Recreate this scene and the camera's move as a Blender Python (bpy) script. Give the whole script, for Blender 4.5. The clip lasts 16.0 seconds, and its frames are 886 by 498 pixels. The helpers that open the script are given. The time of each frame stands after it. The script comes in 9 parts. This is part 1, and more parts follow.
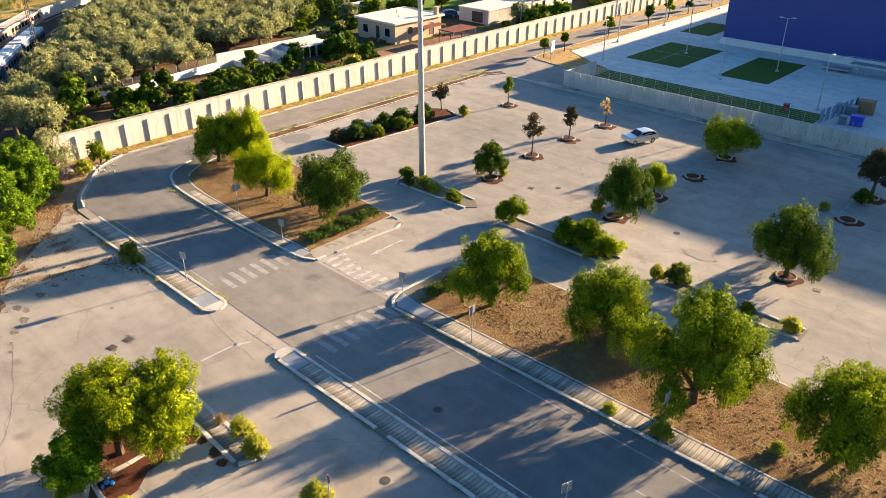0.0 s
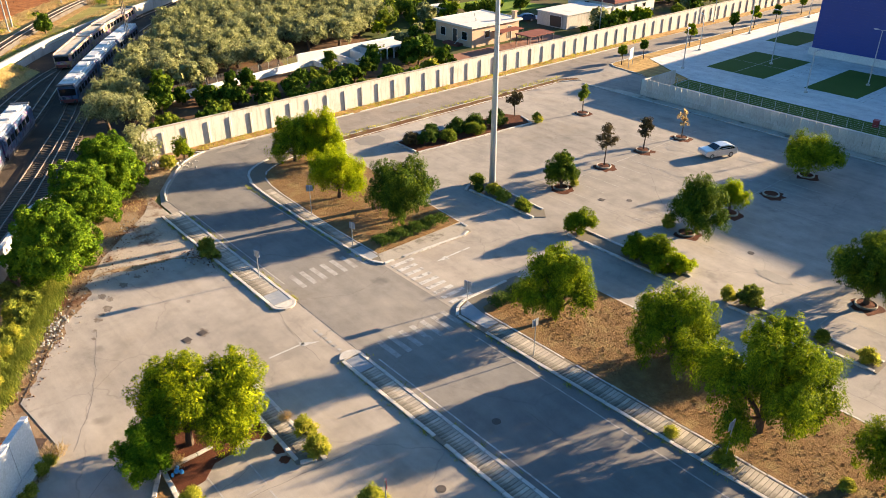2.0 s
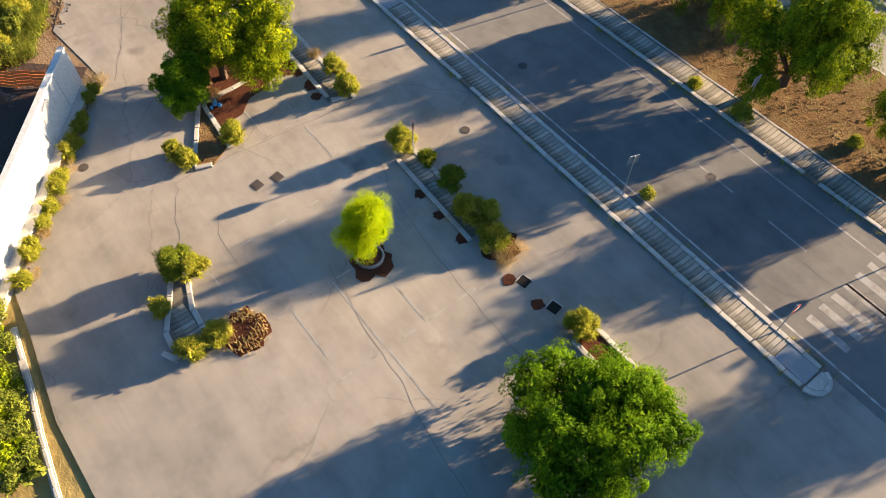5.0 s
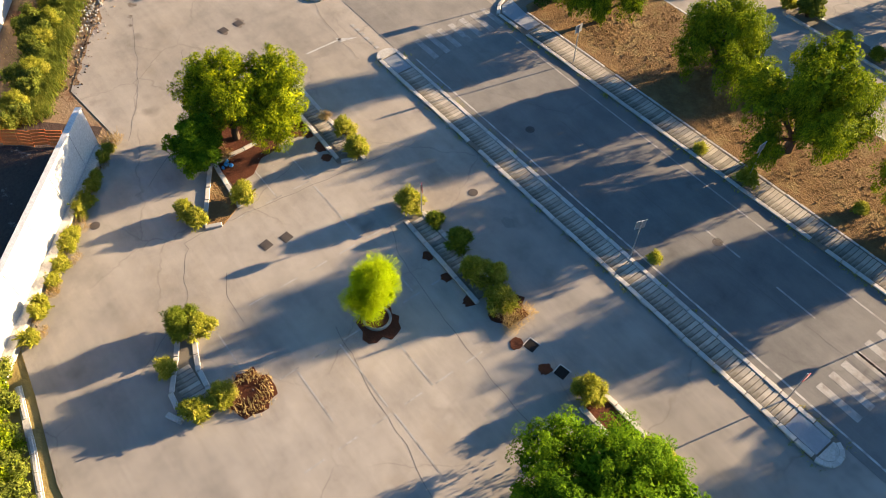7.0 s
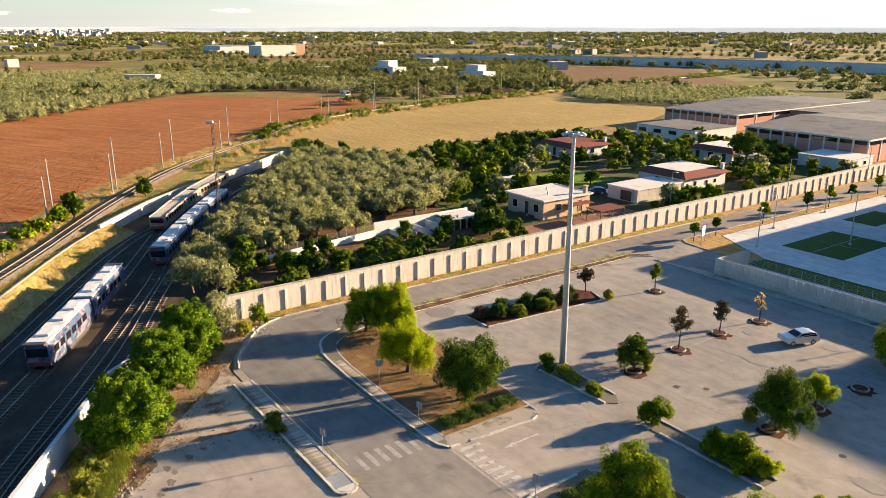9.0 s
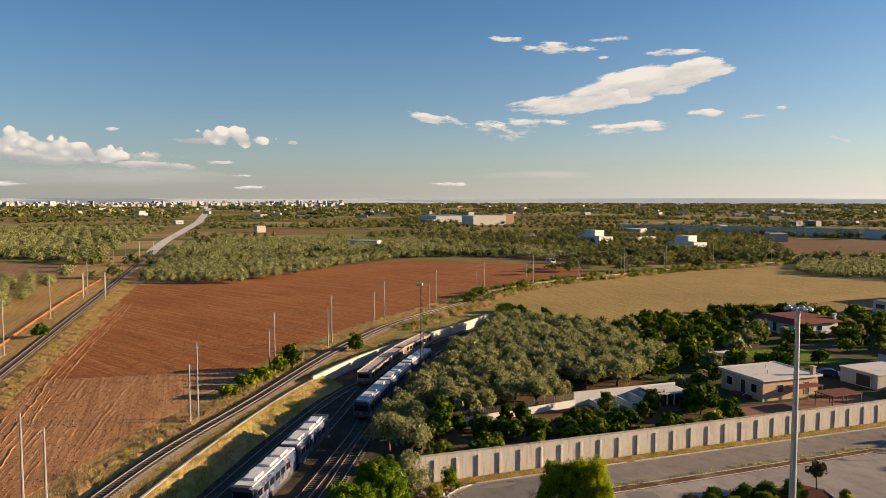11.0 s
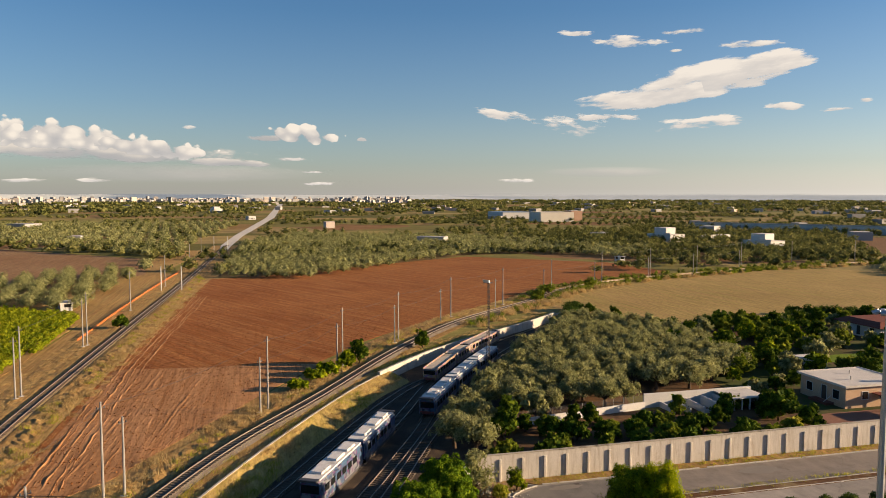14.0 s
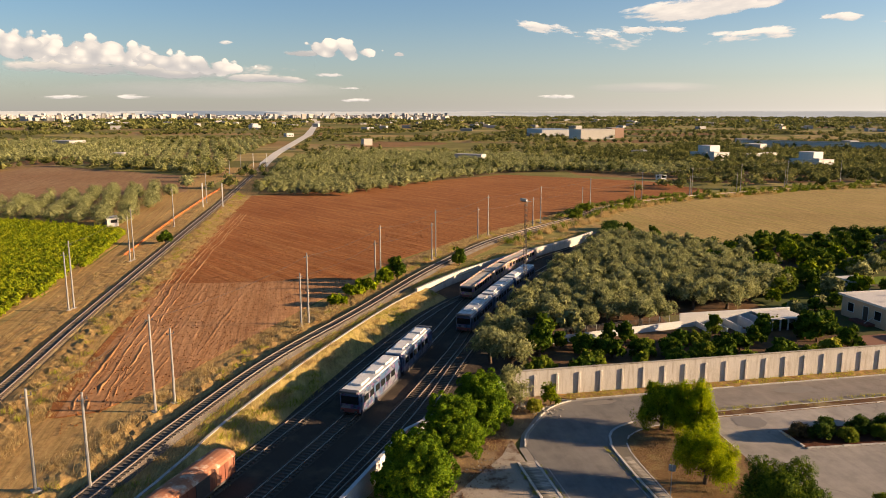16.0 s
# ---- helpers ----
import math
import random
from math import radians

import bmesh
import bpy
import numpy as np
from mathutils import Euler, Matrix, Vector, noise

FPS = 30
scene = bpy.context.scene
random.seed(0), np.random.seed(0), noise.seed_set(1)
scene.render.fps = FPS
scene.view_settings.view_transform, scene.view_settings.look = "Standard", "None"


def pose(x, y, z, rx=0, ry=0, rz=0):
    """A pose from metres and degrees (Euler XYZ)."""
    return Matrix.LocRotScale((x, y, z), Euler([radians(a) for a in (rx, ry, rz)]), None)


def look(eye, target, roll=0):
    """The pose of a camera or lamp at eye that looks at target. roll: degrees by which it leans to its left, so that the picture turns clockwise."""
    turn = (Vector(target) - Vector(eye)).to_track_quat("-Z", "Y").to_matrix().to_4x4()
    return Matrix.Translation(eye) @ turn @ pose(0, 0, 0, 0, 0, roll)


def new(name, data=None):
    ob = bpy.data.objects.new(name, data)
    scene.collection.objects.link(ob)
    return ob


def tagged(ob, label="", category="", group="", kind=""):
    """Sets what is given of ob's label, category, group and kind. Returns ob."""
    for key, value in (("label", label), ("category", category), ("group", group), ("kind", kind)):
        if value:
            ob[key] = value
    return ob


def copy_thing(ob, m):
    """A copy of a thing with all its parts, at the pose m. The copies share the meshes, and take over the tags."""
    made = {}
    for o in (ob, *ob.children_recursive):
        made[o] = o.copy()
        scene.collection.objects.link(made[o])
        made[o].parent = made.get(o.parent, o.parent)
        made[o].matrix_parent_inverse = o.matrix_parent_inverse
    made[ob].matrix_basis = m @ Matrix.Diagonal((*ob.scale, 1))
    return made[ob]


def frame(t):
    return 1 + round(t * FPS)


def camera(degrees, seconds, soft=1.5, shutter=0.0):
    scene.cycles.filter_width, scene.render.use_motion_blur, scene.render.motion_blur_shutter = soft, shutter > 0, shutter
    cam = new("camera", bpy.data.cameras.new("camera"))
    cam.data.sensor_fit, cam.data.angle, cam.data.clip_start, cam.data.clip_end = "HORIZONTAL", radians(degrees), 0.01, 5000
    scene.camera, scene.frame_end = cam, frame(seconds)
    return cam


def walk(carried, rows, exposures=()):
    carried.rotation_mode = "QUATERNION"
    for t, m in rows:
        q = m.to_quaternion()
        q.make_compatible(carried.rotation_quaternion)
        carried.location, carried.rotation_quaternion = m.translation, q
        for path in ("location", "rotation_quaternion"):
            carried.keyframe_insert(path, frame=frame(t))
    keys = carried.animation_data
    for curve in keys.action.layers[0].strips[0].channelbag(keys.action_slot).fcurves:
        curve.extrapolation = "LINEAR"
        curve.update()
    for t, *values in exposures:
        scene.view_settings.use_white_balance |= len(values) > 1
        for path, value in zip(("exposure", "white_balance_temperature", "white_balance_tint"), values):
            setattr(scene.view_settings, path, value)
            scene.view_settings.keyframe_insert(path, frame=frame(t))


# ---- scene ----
from mathutils.geometry import tessellate_polygon

cam = camera(61.29, 16.0, soft=0.6)
# seconds, eye x y z, heading, tilt, roll
ROWS = [
    (0.0, -0.0, 0.0, 31.0, 43.5, -28.15, 0.04),
    (0.5, -0.02, -0.08, 31.22, 44.97, -28.15, 0.01),
    (1.0, 0.06, -0.09, 31.47, 46.51, -28.17, -0.02),
    (1.5, 0.04, -0.03, 31.69, 48.0, -28.21, -0.1),
    (2.0, 0.03, 0.07, 31.92, 49.37, -28.26, -0.11),
    (2.5, 0.04, 0.09, 32.2, 50.7, -28.36, -0.08),
    (3.0, 0.03, 0.15, 32.37, 51.44, -29.02, -0.1),
    (3.5, 0.22, 0.15, 32.49, 51.77, -35.61, -0.09),
    (4.0, 0.02, 0.17, 33.04, 51.78, -46.36, 0.21),
    (4.5, -0.18, 0.41, 33.45, 52.02, -52.02, 0.19),
    (4.7, -0.23, 0.37, 33.44, 52.07, -54.17, 0.0),
    (5.2, -0.31, 0.41, 33.53, 52.27, -58.56, 0.01),
    (5.75, -0.4, 0.46, 33.63, 52.5, -61.86, 0.02),
    (6.3, -0.5, 0.51, 33.73, 52.72, -61.56, 0.02),
    (6.8, -0.58, 0.55, 33.82, 52.92, -56.42, 0.03),
    (7.0, -0.72, 0.5, 33.9, 52.76, -52.95, 0.12),
    (7.5, -0.66, 0.38, 33.83, 52.75, -43.59, 0.07),
    (8.0, -0.82, 0.43, 34.09, 52.91, -34.74, -0.14),
    (8.5, -0.65, 0.32, 34.42, 53.04, -25.74, 0.04),
    (9.0, -0.99, 0.4, 34.16, 54.81, -16.55, 0.03),
    (9.5, -0.81, 0.55, 34.04, 63.62, -7.25, -0.24),
    (10.0, -1.51, 0.86, 33.92, 67.22, -3.74, -0.24),
    (10.2, -1.54, 0.87, 33.92, 67.75, -3.87, -0.0),
    (10.7, -1.69, 0.95, 33.9, 69.51, -3.88, 0.01),
    (11.2, -1.84, 1.03, 33.88, 70.84, -3.89, 0.01),
    (11.8, -2.03, 1.12, 33.86, 71.95, -3.9, 0.02),
    (12.3, -2.18, 1.2, 33.85, 72.57, -3.9, 0.03),
    (12.5, -2.2, 1.13, 33.89, 72.74, -3.99, 0.03),
    (13.0, -2.29, 1.13, 33.95, 73.27, -4.04, 0.09),
    (13.5, -2.39, 1.16, 33.93, 73.79, -4.07, 0.14),
    (14.0, -2.44, 1.14, 33.98, 75.48, -4.15, 0.05),
    (14.5, -2.53, 1.16, 34.01, 77.02, -4.19, 0.07),
    (15.0, -2.53, 1.16, 33.99, 77.7, -4.23, 0.12),
    (15.5, -2.45, 1.13, 33.97, 78.03, -6.89, 0.16),
    (16.0, -2.48, 1.2, 34.0, 78.37, -10.43, 0.03),
]
EXPOSURES = [(0.0, 2.72, 6900, 8), (3.2, 2.72, 6900, 8), (4.4, 2.52, 6900, 8), (7.2, 2.52, 6900, 8), (8.4, 2.60, 6900, 8), (9.0, 2.34, 6900, 9), (9.6, 1.58, 7050, 11), (10.2, 1.42, 7050, 12), (15.2, 1.45, 7350, 14), (16.0, 1.66, 7450, 15)]
walk(cam, [(t, pose(x, y, z, 90 + tilt, 0, head) @ pose(0, 0, 0, 0, 0, roll)) for t, x, y, z, head, tilt, roll in ROWS], EXPOSURES)

# ---- light: low afternoon sun, clear sky ----
SUN_AZ = (0.243, 0.970)          # towards the sun, in plan
SUN_EL = 12.3
world = bpy.data.worlds.new("sky")
scene.world = world
world.use_nodes = True
wn, wl = world.node_tree.nodes, world.node_tree.links
sky = wn.new("ShaderNodeTexSky")
sky.sky_type, sky.sun_disc = "NISHITA", False
sky.sun_elevation = radians(SUN_EL + 6)
sky.sun_rotation = math.atan2(SUN_AZ[0], SUN_AZ[1])
sky.altitude, sky.air_density, sky.dust_density, sky.ozone_density = 60, 1.0, 0.75, 4.8
clear = wn.new("ShaderNodeHueSaturation")
clear.inputs["Saturation"].default_value = 1.14
wl.new(sky.outputs[0], clear.inputs["Color"])
wl.new(clear.outputs[0], wn["Background"].inputs[0])
wn["Background"].inputs[1].default_value = 0.0455
sun = new("sun", bpy.data.lights.new("sun", "SUN"))
sun.data.energy, sun.data.angle, sun.data.color = 4.6, radians(0.6), (1.0, 0.775, 0.525)
sun.matrix_world = look((SUN_AZ[0] * 100, SUN_AZ[1] * 100, 100 * math.tan(radians(SUN_EL))), (0, 0, 0))

# ---- materials ----
def mat_new(name):
    m = bpy.data.materials.new(name)
    m.use_nodes = True
    return m, m.node_tree.nodes, m.node_tree.links, m.node_tree.nodes["Principled BSDF"]


def mapped(N, L, scale, coord="Object", stretch=(1, 1, 1)):
    """Object coordinates in metres, scaled."""
    c, mp = N.new("ShaderNodeTexCoord"), N.new("ShaderNodeMapping")
    mp.inputs["Scale"].default_value = [scale * s for s in stretch]
    L.new(c.outputs[coord], mp.inputs[0])
    return mp.outputs[0]


def noise_tex(N, L, vec, scale, detail=4, rough=0.6):
    n = N.new("ShaderNodeTexNoise")
    n.inputs["Scale"].default_value, n.inputs["Detail"].default_value, n.inputs["Roughness"].default_value = scale, detail, rough
    L.new(vec, n.inputs["Vector"])
    return n.outputs["Fac"]


def ramp(N, L, fac, stops):
    r = N.new("ShaderNodeValToRGB")
    e = r.color_ramp.elements
    while len(e) < len(stops):
        e.new(0.5)
    for k, (p, c) in enumerate(stops):
        e[k].position, e[k].color = p, (*c, 1)
    L.new(fac, r.inputs[0])
    return r.outputs[0]


def mix(N, L, fac, a, b, kind="MIX"):
    m = N.new("ShaderNodeMix")
    m.data_type, m.blend_type = "RGBA", kind
    for sock, v in ((m.inputs[0], fac), (m.inputs[6], a), (m.inputs[7], b)):
        if isinstance(v, (int, float)):
            sock.default_value = v
        elif isinstance(v, tuple):
            sock.default_value = (*v, 1)
        else:
            L.new(v, sock)
    return m.outputs[2]


def bump(N, L, B, height, strength, dist):
    b = N.new("ShaderNodeBump")
    b.inputs["Strength"].default_value, b.inputs["Distance"].default_value = strength, dist
    L.new(height, b.inputs["Height"])
    L.new(b.outputs[0], B.inputs["Normal"])


def surface(name, c1, c2, scale=0.4, fine=9.0, rough=0.85, metal=0.0, bumpy=0.4, depth=0.02, stain=None, stain_at=(0.55, 0.7), stain_scale=0.15, stretch=(1, 1, 1), piece=0.0):
    """Two tones at a coarse and a fine scale, stains on top, relief; piece: variation from piece to piece."""
    m, N, L, B = mat_new(name)
    v = mapped(N, L, 1.0, stretch=stretch)
    big, small = noise_tex(N, L, v, scale, 5), noise_tex(N, L, v, fine, 6, 0.7)
    col = mix(N, L, big, c1, c2)
    grain = ramp(N, L, small, [(0.25, (0.72, 0.72, 0.72)), (0.75, (1.22, 1.22, 1.22))])
    col = mix(N, L, 1.0, col, grain, "MULTIPLY")
    if stain:
        s = noise_tex(N, L, v, stain_scale, 7, 0.65)
        f = ramp(N, L, s, [(stain_at[0], (0, 0, 0)), (stain_at[1], (1, 1, 1))])
        col = mix(N, L, f, col, stain)
    if piece:
        o = N.new("ShaderNodeObjectInfo")
        p = ramp(N, L, o.outputs["Random"], [(0.0, (1 - piece,) * 3), (1.0, (1 + piece,) * 3)])
        col = mix(N, L, 1.0, col, p, "MULTIPLY")
    L.new(col, B.inputs["Base Color"])
    B.inputs["Roughness"].default_value, B.inputs["Metallic"].default_value = rough, metal
    if rough > 0.84:
        B.inputs["Specular IOR Level"].default_value = 0.1
    bump(N, L, B, small, bumpy, depth)
    return m


def leaf_mat(name, stops, trans=0.35, patch=0.6):
    """Leaves: hue differs from leaf to leaf and from bough to bough, light shines through."""
    m, N, L, B = mat_new(name)
    gi = N.new("ShaderNodeNewGeometry")
    v = mapped(N, L, 1.0)
    n = noise_tex(N, L, v, patch, 3)
    add = N.new("ShaderNodeMath")
    add.operation = "MULTIPLY_ADD"
    L.new(gi.outputs["Random Per Island"], add.inputs[0])
    add.inputs[1].default_value = 0.55
    half = N.new("ShaderNodeMath")
    half.operation = "MULTIPLY_ADD"
    L.new(n, half.inputs[0])
    half.inputs[1].default_value, half.inputs[2].default_value = 1.1, -0.33
    L.new(half.outputs[0], add.inputs[2])
    col = ramp(N, L, add.outputs[0], stops)
    L.new(col, B.inputs["Base Color"])
    B.inputs["Roughness"].default_value = 0.6
    B.inputs["Specular IOR Level"].default_value = 0.02
    t = N.new("ShaderNodeBsdfTranslucent")
    L.new(col, t.inputs[0])
    ms = N.new("ShaderNodeMixShader")
    ms.inputs[0].default_value = trans
    L.new(B.outputs[0], ms.inputs[1])
    L.new(t.outputs[0], ms.inputs[2])
    L.new(ms.outputs[0], N["Material Output"].inputs[0])
    return m


def asphalt_mat(name, c1, c2, dark, crack=0.5, crack_scale=0.11):
    """Old sun-bleached asphalt: pale worn lanes, dark seams and cracks, oil spots."""
    m, N, L, B = mat_new(name)
    v = mapped(N, L, 1.0)
    big, mid, small = noise_tex(N, L, v, 0.06, 5), noise_tex(N, L, v, 0.5, 6, 0.65), noise_tex(N, L, v, 30.0, 4, 0.7)
    col = mix(N, L, ramp(N, L, big, [(0.35, (0, 0, 0)), (0.65, (1, 1, 1))]), c1, c2)
    col = mix(N, L, 1.0, col, ramp(N, L, mid, [(0.25, (0.76, 0.76, 0.77)), (0.5, (1.0, 1.0, 1.0)), (0.75, (1.18, 1.17, 1.15))]), "MULTIPLY")
    col = mix(N, L, 1.0, col, ramp(N, L, small, [(0.25, (0.8, 0.8, 0.8)), (0.75, (1.2, 1.2, 1.2))]), "MULTIPLY")
    # streaks along the lanes
    vs = mapped(N, L, 1.0, stretch=(0.05, 0.9, 1))
    st = noise_tex(N, L, vs, 1.0, 5, 0.7)
    col = mix(N, L, 1.0, col, ramp(N, L, st, [(0.3, (0.9, 0.9, 0.9)), (0.7, (1.08, 1.08, 1.08))]), "MULTIPLY")
    # broad bleached and dusty patches
    du = noise_tex(N, L, v, 0.022, 6, 0.6)
    col = mix(N, L, 1.0, col, ramp(N, L, du, [(0.3, (0.80, 0.81, 0.83)), (0.5, (1.0, 1.0, 1.0)), (0.7, (1.18, 1.13, 1.06))]), "MULTIPLY")
    # dark spots
    sp = noise_tex(N, L, v, 0.33, 3, 0.5)
    col = mix(N, L, ramp(N, L, sp, [(0.66, (0, 0, 0)), (0.78, (0.7, 0.7, 0.7))]), col, dark)
    # brown dirt washed over the surface
    dw = noise_tex(N, L, v, 0.09, 8, 0.72)
    col = mix(N, L, ramp(N, L, dw, [(0.56, (0, 0, 0)), (0.72, (0.5, 0.5, 0.5))]), col, tuple(c1[k] * (0.86, 0.74, 0.6)[k] for k in range(3)))
    # cracks, bent by noise
    wob = N.new("ShaderNodeTexNoise")
    wob.inputs["Scale"].default_value, wob.inputs["Detail"].default_value = 0.7, 5
    L.new(v, wob.inputs["Vector"])
    vm = N.new("ShaderNodeVectorMath")
    vm.operation = "MULTIPLY_ADD"
    L.new(wob.outputs["Color"], vm.inputs[0])
    vm.inputs[1].default_value = (1.6, 1.6, 0)
    L.new(v, vm.inputs[2])
    vo = N.new("ShaderNodeTexVoronoi")
    vo.feature = "DISTANCE_TO_EDGE"
    vo.inputs["Scale"].default_value = crack_scale
    L.new(vm.outputs[0], vo.inputs["Vector"])
    cr = ramp(N, L, vo.outputs["Distance"], [(0.0, (crack,) * 3), (0.006, (0, 0, 0))])
    hide = ramp(N, L, noise_tex(N, L, v, 0.16, 3), [(0.42, (0, 0, 0)), (0.55, (1, 1, 1))])
    col = mix(N, L, mix(N, L, 1.0, cr, hide, "MULTIPLY"), col, dark)
    L.new(col, B.inputs["Base Color"])
    B.inputs["Roughness"].default_value = 0.93
    B.inputs["Specular IOR Level"].default_value = 0.12
    bump(N, L, B, small, 0.35, 0.012)
    return m


ASPHALT = asphalt_mat("bleached_asphalt", (0.225, 0.20, 0.172), (0.315, 0.278, 0.238), (0.12, 0.10, 0.084), 0.4, 0.10)
ROAD = asphalt_mat("road_asphalt", (0.145, 0.135, 0.124), (0.205, 0.188, 0.168), (0.07, 0.065, 0.06), 0.3, 0.06)
ROAD_N = asphalt_mat("worn_road_asphalt", (0.185, 0.158, 0.135), (0.24, 0.207, 0.175), (0.09, 0.08, 0.07), 0.4, 0.09)
KERB = surface("whitewashed_kerbstone", (0.52, 0.485, 0.44), (0.32, 0.295, 0.26), 1.2, 14, 0.85, stain=(0.15, 0.13, 0.10), stain_at=(0.54, 0.66), stain_scale=1.1, piece=0.12)
SLAB = surface("grey_paving_slab", (0.39, 0.345, 0.285), (0.27, 0.235, 0.19), 0.6, 20, 0.9, stain=(0.11, 0.095, 0.07), stain_at=(0.52, 0.66), stain_scale=0.5, piece=0.26)
SLAB_DARK = surface("dark_paving_joint", (0.13, 0.112, 0.09), (0.19, 0.16, 0.12), 1.2, 20, 0.95)
RAMP_SLAB = surface("smooth_concrete_ramp", (0.27, 0.275, 0.28), (0.20, 0.21, 0.22), 0.8, 18, 0.5, stain=(0.36, 0.34, 0.30), stain_at=(0.55, 0.7), stain_scale=0.9)
PAINT = surface("worn_white_paint", (0.52, 0.50, 0.46), (0.30, 0.28, 0.25), 1.5, 12, 0.8, stain=(0.2, 0.18, 0.16), stain_at=(0.48, 0.62), stain_scale=1.7)
PAINT_FAINT = surface("faded_white_paint", (0.39, 0.37, 0.34), (0.27, 0.25, 0.225), 2.0, 12, 0.85, stain=(0.23, 0.205, 0.18), stain_at=(0.46, 0.62), stain_scale=1.3)
SOIL = surface("dry_brown_soil", (0.235, 0.14, 0.062), (0.14, 0.080, 0.036), 0.7, 5.0, 1.0, bumpy=1.0, depth=0.22, stain=(0.255, 0.185, 0.085), stain_at=(0.5, 0.72), stain_scale=0.6)
MULCH = surface("red_brown_mulch", (0.13, 0.042, 0.020), (0.05, 0.022, 0.014), 1.2, 9, 1.0, bumpy=1.0, depth=0.08)
GRAVEL = surface("dirty_gravel", (0.38, 0.33, 0.27), (0.27, 0.22, 0.17), 0.35, 6, 1.0, bumpy=0.9, depth=0.06, stain=(0.11, 0.055, 0.03), stain_at=(0.5, 0.62), stain_scale=0.3)
DIRT = surface("red_dirt", (0.15, 0.075, 0.035), (0.085, 0.042, 0.02), 0.3, 5, 1.0, bumpy=1.0, depth=0.14, stain=(0.24, 0.175, 0.09), stain_at=(0.5, 0.65), stain_scale=0.25)
def streaked_wall(name, c1, c2, grime):
    """Old render with rain streaks and blotches."""
    m, N, L, B = mat_new(name)
    v = mapped(N, L, 1.0)
    col = mix(N, L, noise_tex(N, L, v, 0.35, 5), c1, c2)
    fine = noise_tex(N, L, v, 7.0, 6, 0.7)
    col = mix(N, L, 1.0, col, ramp(N, L, fine, [(0.25, (0.82, 0.82, 0.82)), (0.75, (1.12, 1.12, 1.12))]), "MULTIPLY")
    st = noise_tex(N, L, mapped(N, L, 1.0, stretch=(2.2, 2.2, 0.22)), 1.0, 6, 0.7)
    col = mix(N, L, ramp(N, L, st, [(0.48, (0, 0, 0)), (0.68, (0.7, 0.7, 0.7))]), col, grime)
    bl = noise_tex(N, L, v, 0.6, 6, 0.7)
    col = mix(N, L, ramp(N, L, bl, [(0.56, (0, 0, 0)), (0.74, (0.6, 0.6, 0.6))]), col, grime)
    L.new(col, B.inputs["Base Color"])
    B.inputs["Roughness"].default_value, B.inputs["Specular IOR Level"].default_value = 0.92, 0.1
    bump(N, L, B, fine, 0.15, 0.008)
    return m


WALL_PLASTER = streaked_wall("stained_white_plaster", (0.57, 0.53, 0.475), (0.45, 0.41, 0.36), (0.31, 0.265, 0.21))
COPING = surface("mossy_coping", (0.30, 0.265, 0.21), (0.42, 0.37, 0.30), 0.6, 9, 0.95, stain=(0.15, 0.13, 0.095), stain_at=(0.5, 0.66), stain_scale=0.8)
WHITE_WALL = surface("white_render", (0.60, 0.59, 0.57), (0.49, 0.475, 0.45), 0.4, 8, 0.9, stain=(0.42, 0.40, 0.36), stain_at=(0.58, 0.78), stain_scale=0.6)
CONCRETE = surface("pale_concrete", (0.49, 0.45, 0.395), (0.38, 0.35, 0.305), 0.5, 8, 0.9, stain=(0.22, 0.20, 0.17), stain_at=(0.55, 0.75), stain_scale=0.4, stretch=(1, 1, 0.3), piece=0.1)
STEEL = surface("galvanised_steel", (0.46, 0.47, 0.48), (0.36, 0.37, 0.38), 2, 14, 0.45, 0.7, bumpy=0.05)
DARK_STEEL = surface("dark_steel", (0.09, 0.09, 0.095), (0.06, 0.06, 0.065), 2, 14, 0.55, 0.5, bumpy=0.05)
IRON = surface("rusty_cast_iron", (0.10, 0.08, 0.068), (0.06, 0.05, 0.045), 3, 25, 0.75, 0.4)
BARK = surface("brown_bark", (0.12, 0.085, 0.06), (0.06, 0.042, 0.03), 2, 14, 0.95, bumpy=1.0, depth=0.04, stretch=(1, 1, 0.3))

PEPPER = leaf_mat("pepper_tree_leaves", [(0.05, (0.022, 0.046, 0.004)), (0.5, (0.135, 0.185, 0.008)), (0.95, (0.37, 0.40, 0.014))], 0.26)
PEPPER_BRIGHT = leaf_mat("yellow_green_leaves", [(0.05, (0.08, 0.13, 0.005)), (0.5, (0.25, 0.31, 0.008)), (0.95, (0.48, 0.49, 0.015))], 0.48)
PEPPER_DARK = leaf_mat("deep_green_leaves", [(0.05, (0.014, 0.034, 0.005)), (0.5, (0.055, 0.095, 0.009)), (0.95, (0.20, 0.24, 0.016))], 0.22)
PINE = leaf_mat("pine_needles", [(0.05, (0.018, 0.045, 0.004)), (0.5, (0.085, 0.155, 0.009)), (0.95, (0.25, 0.32, 0.014))], 0.15, 1.0)
OLIVE = leaf_mat("olive_leaves", [(0.05, (0.09, 0.10, 0.036)), (0.5, (0.25, 0.255, 0.105)), (0.95, (0.45, 0.43, 0.20))], 0.4)
HEDGE = leaf_mat("hedge_leaves", [(0.05, (0.025, 0.05, 0.010)), (0.5, (0.055, 0.095, 0.015)), (0.95, (0.12, 0.15, 0.022))], 0.3, 1.5)
REDLEAF = leaf_mat("bronze_leaves", [(0.05, (0.035, 0.028, 0.018)), (0.5, (0.075, 0.06, 0.03)), (0.95, (0.12, 0.09, 0.04))], 0.25, 1.5)
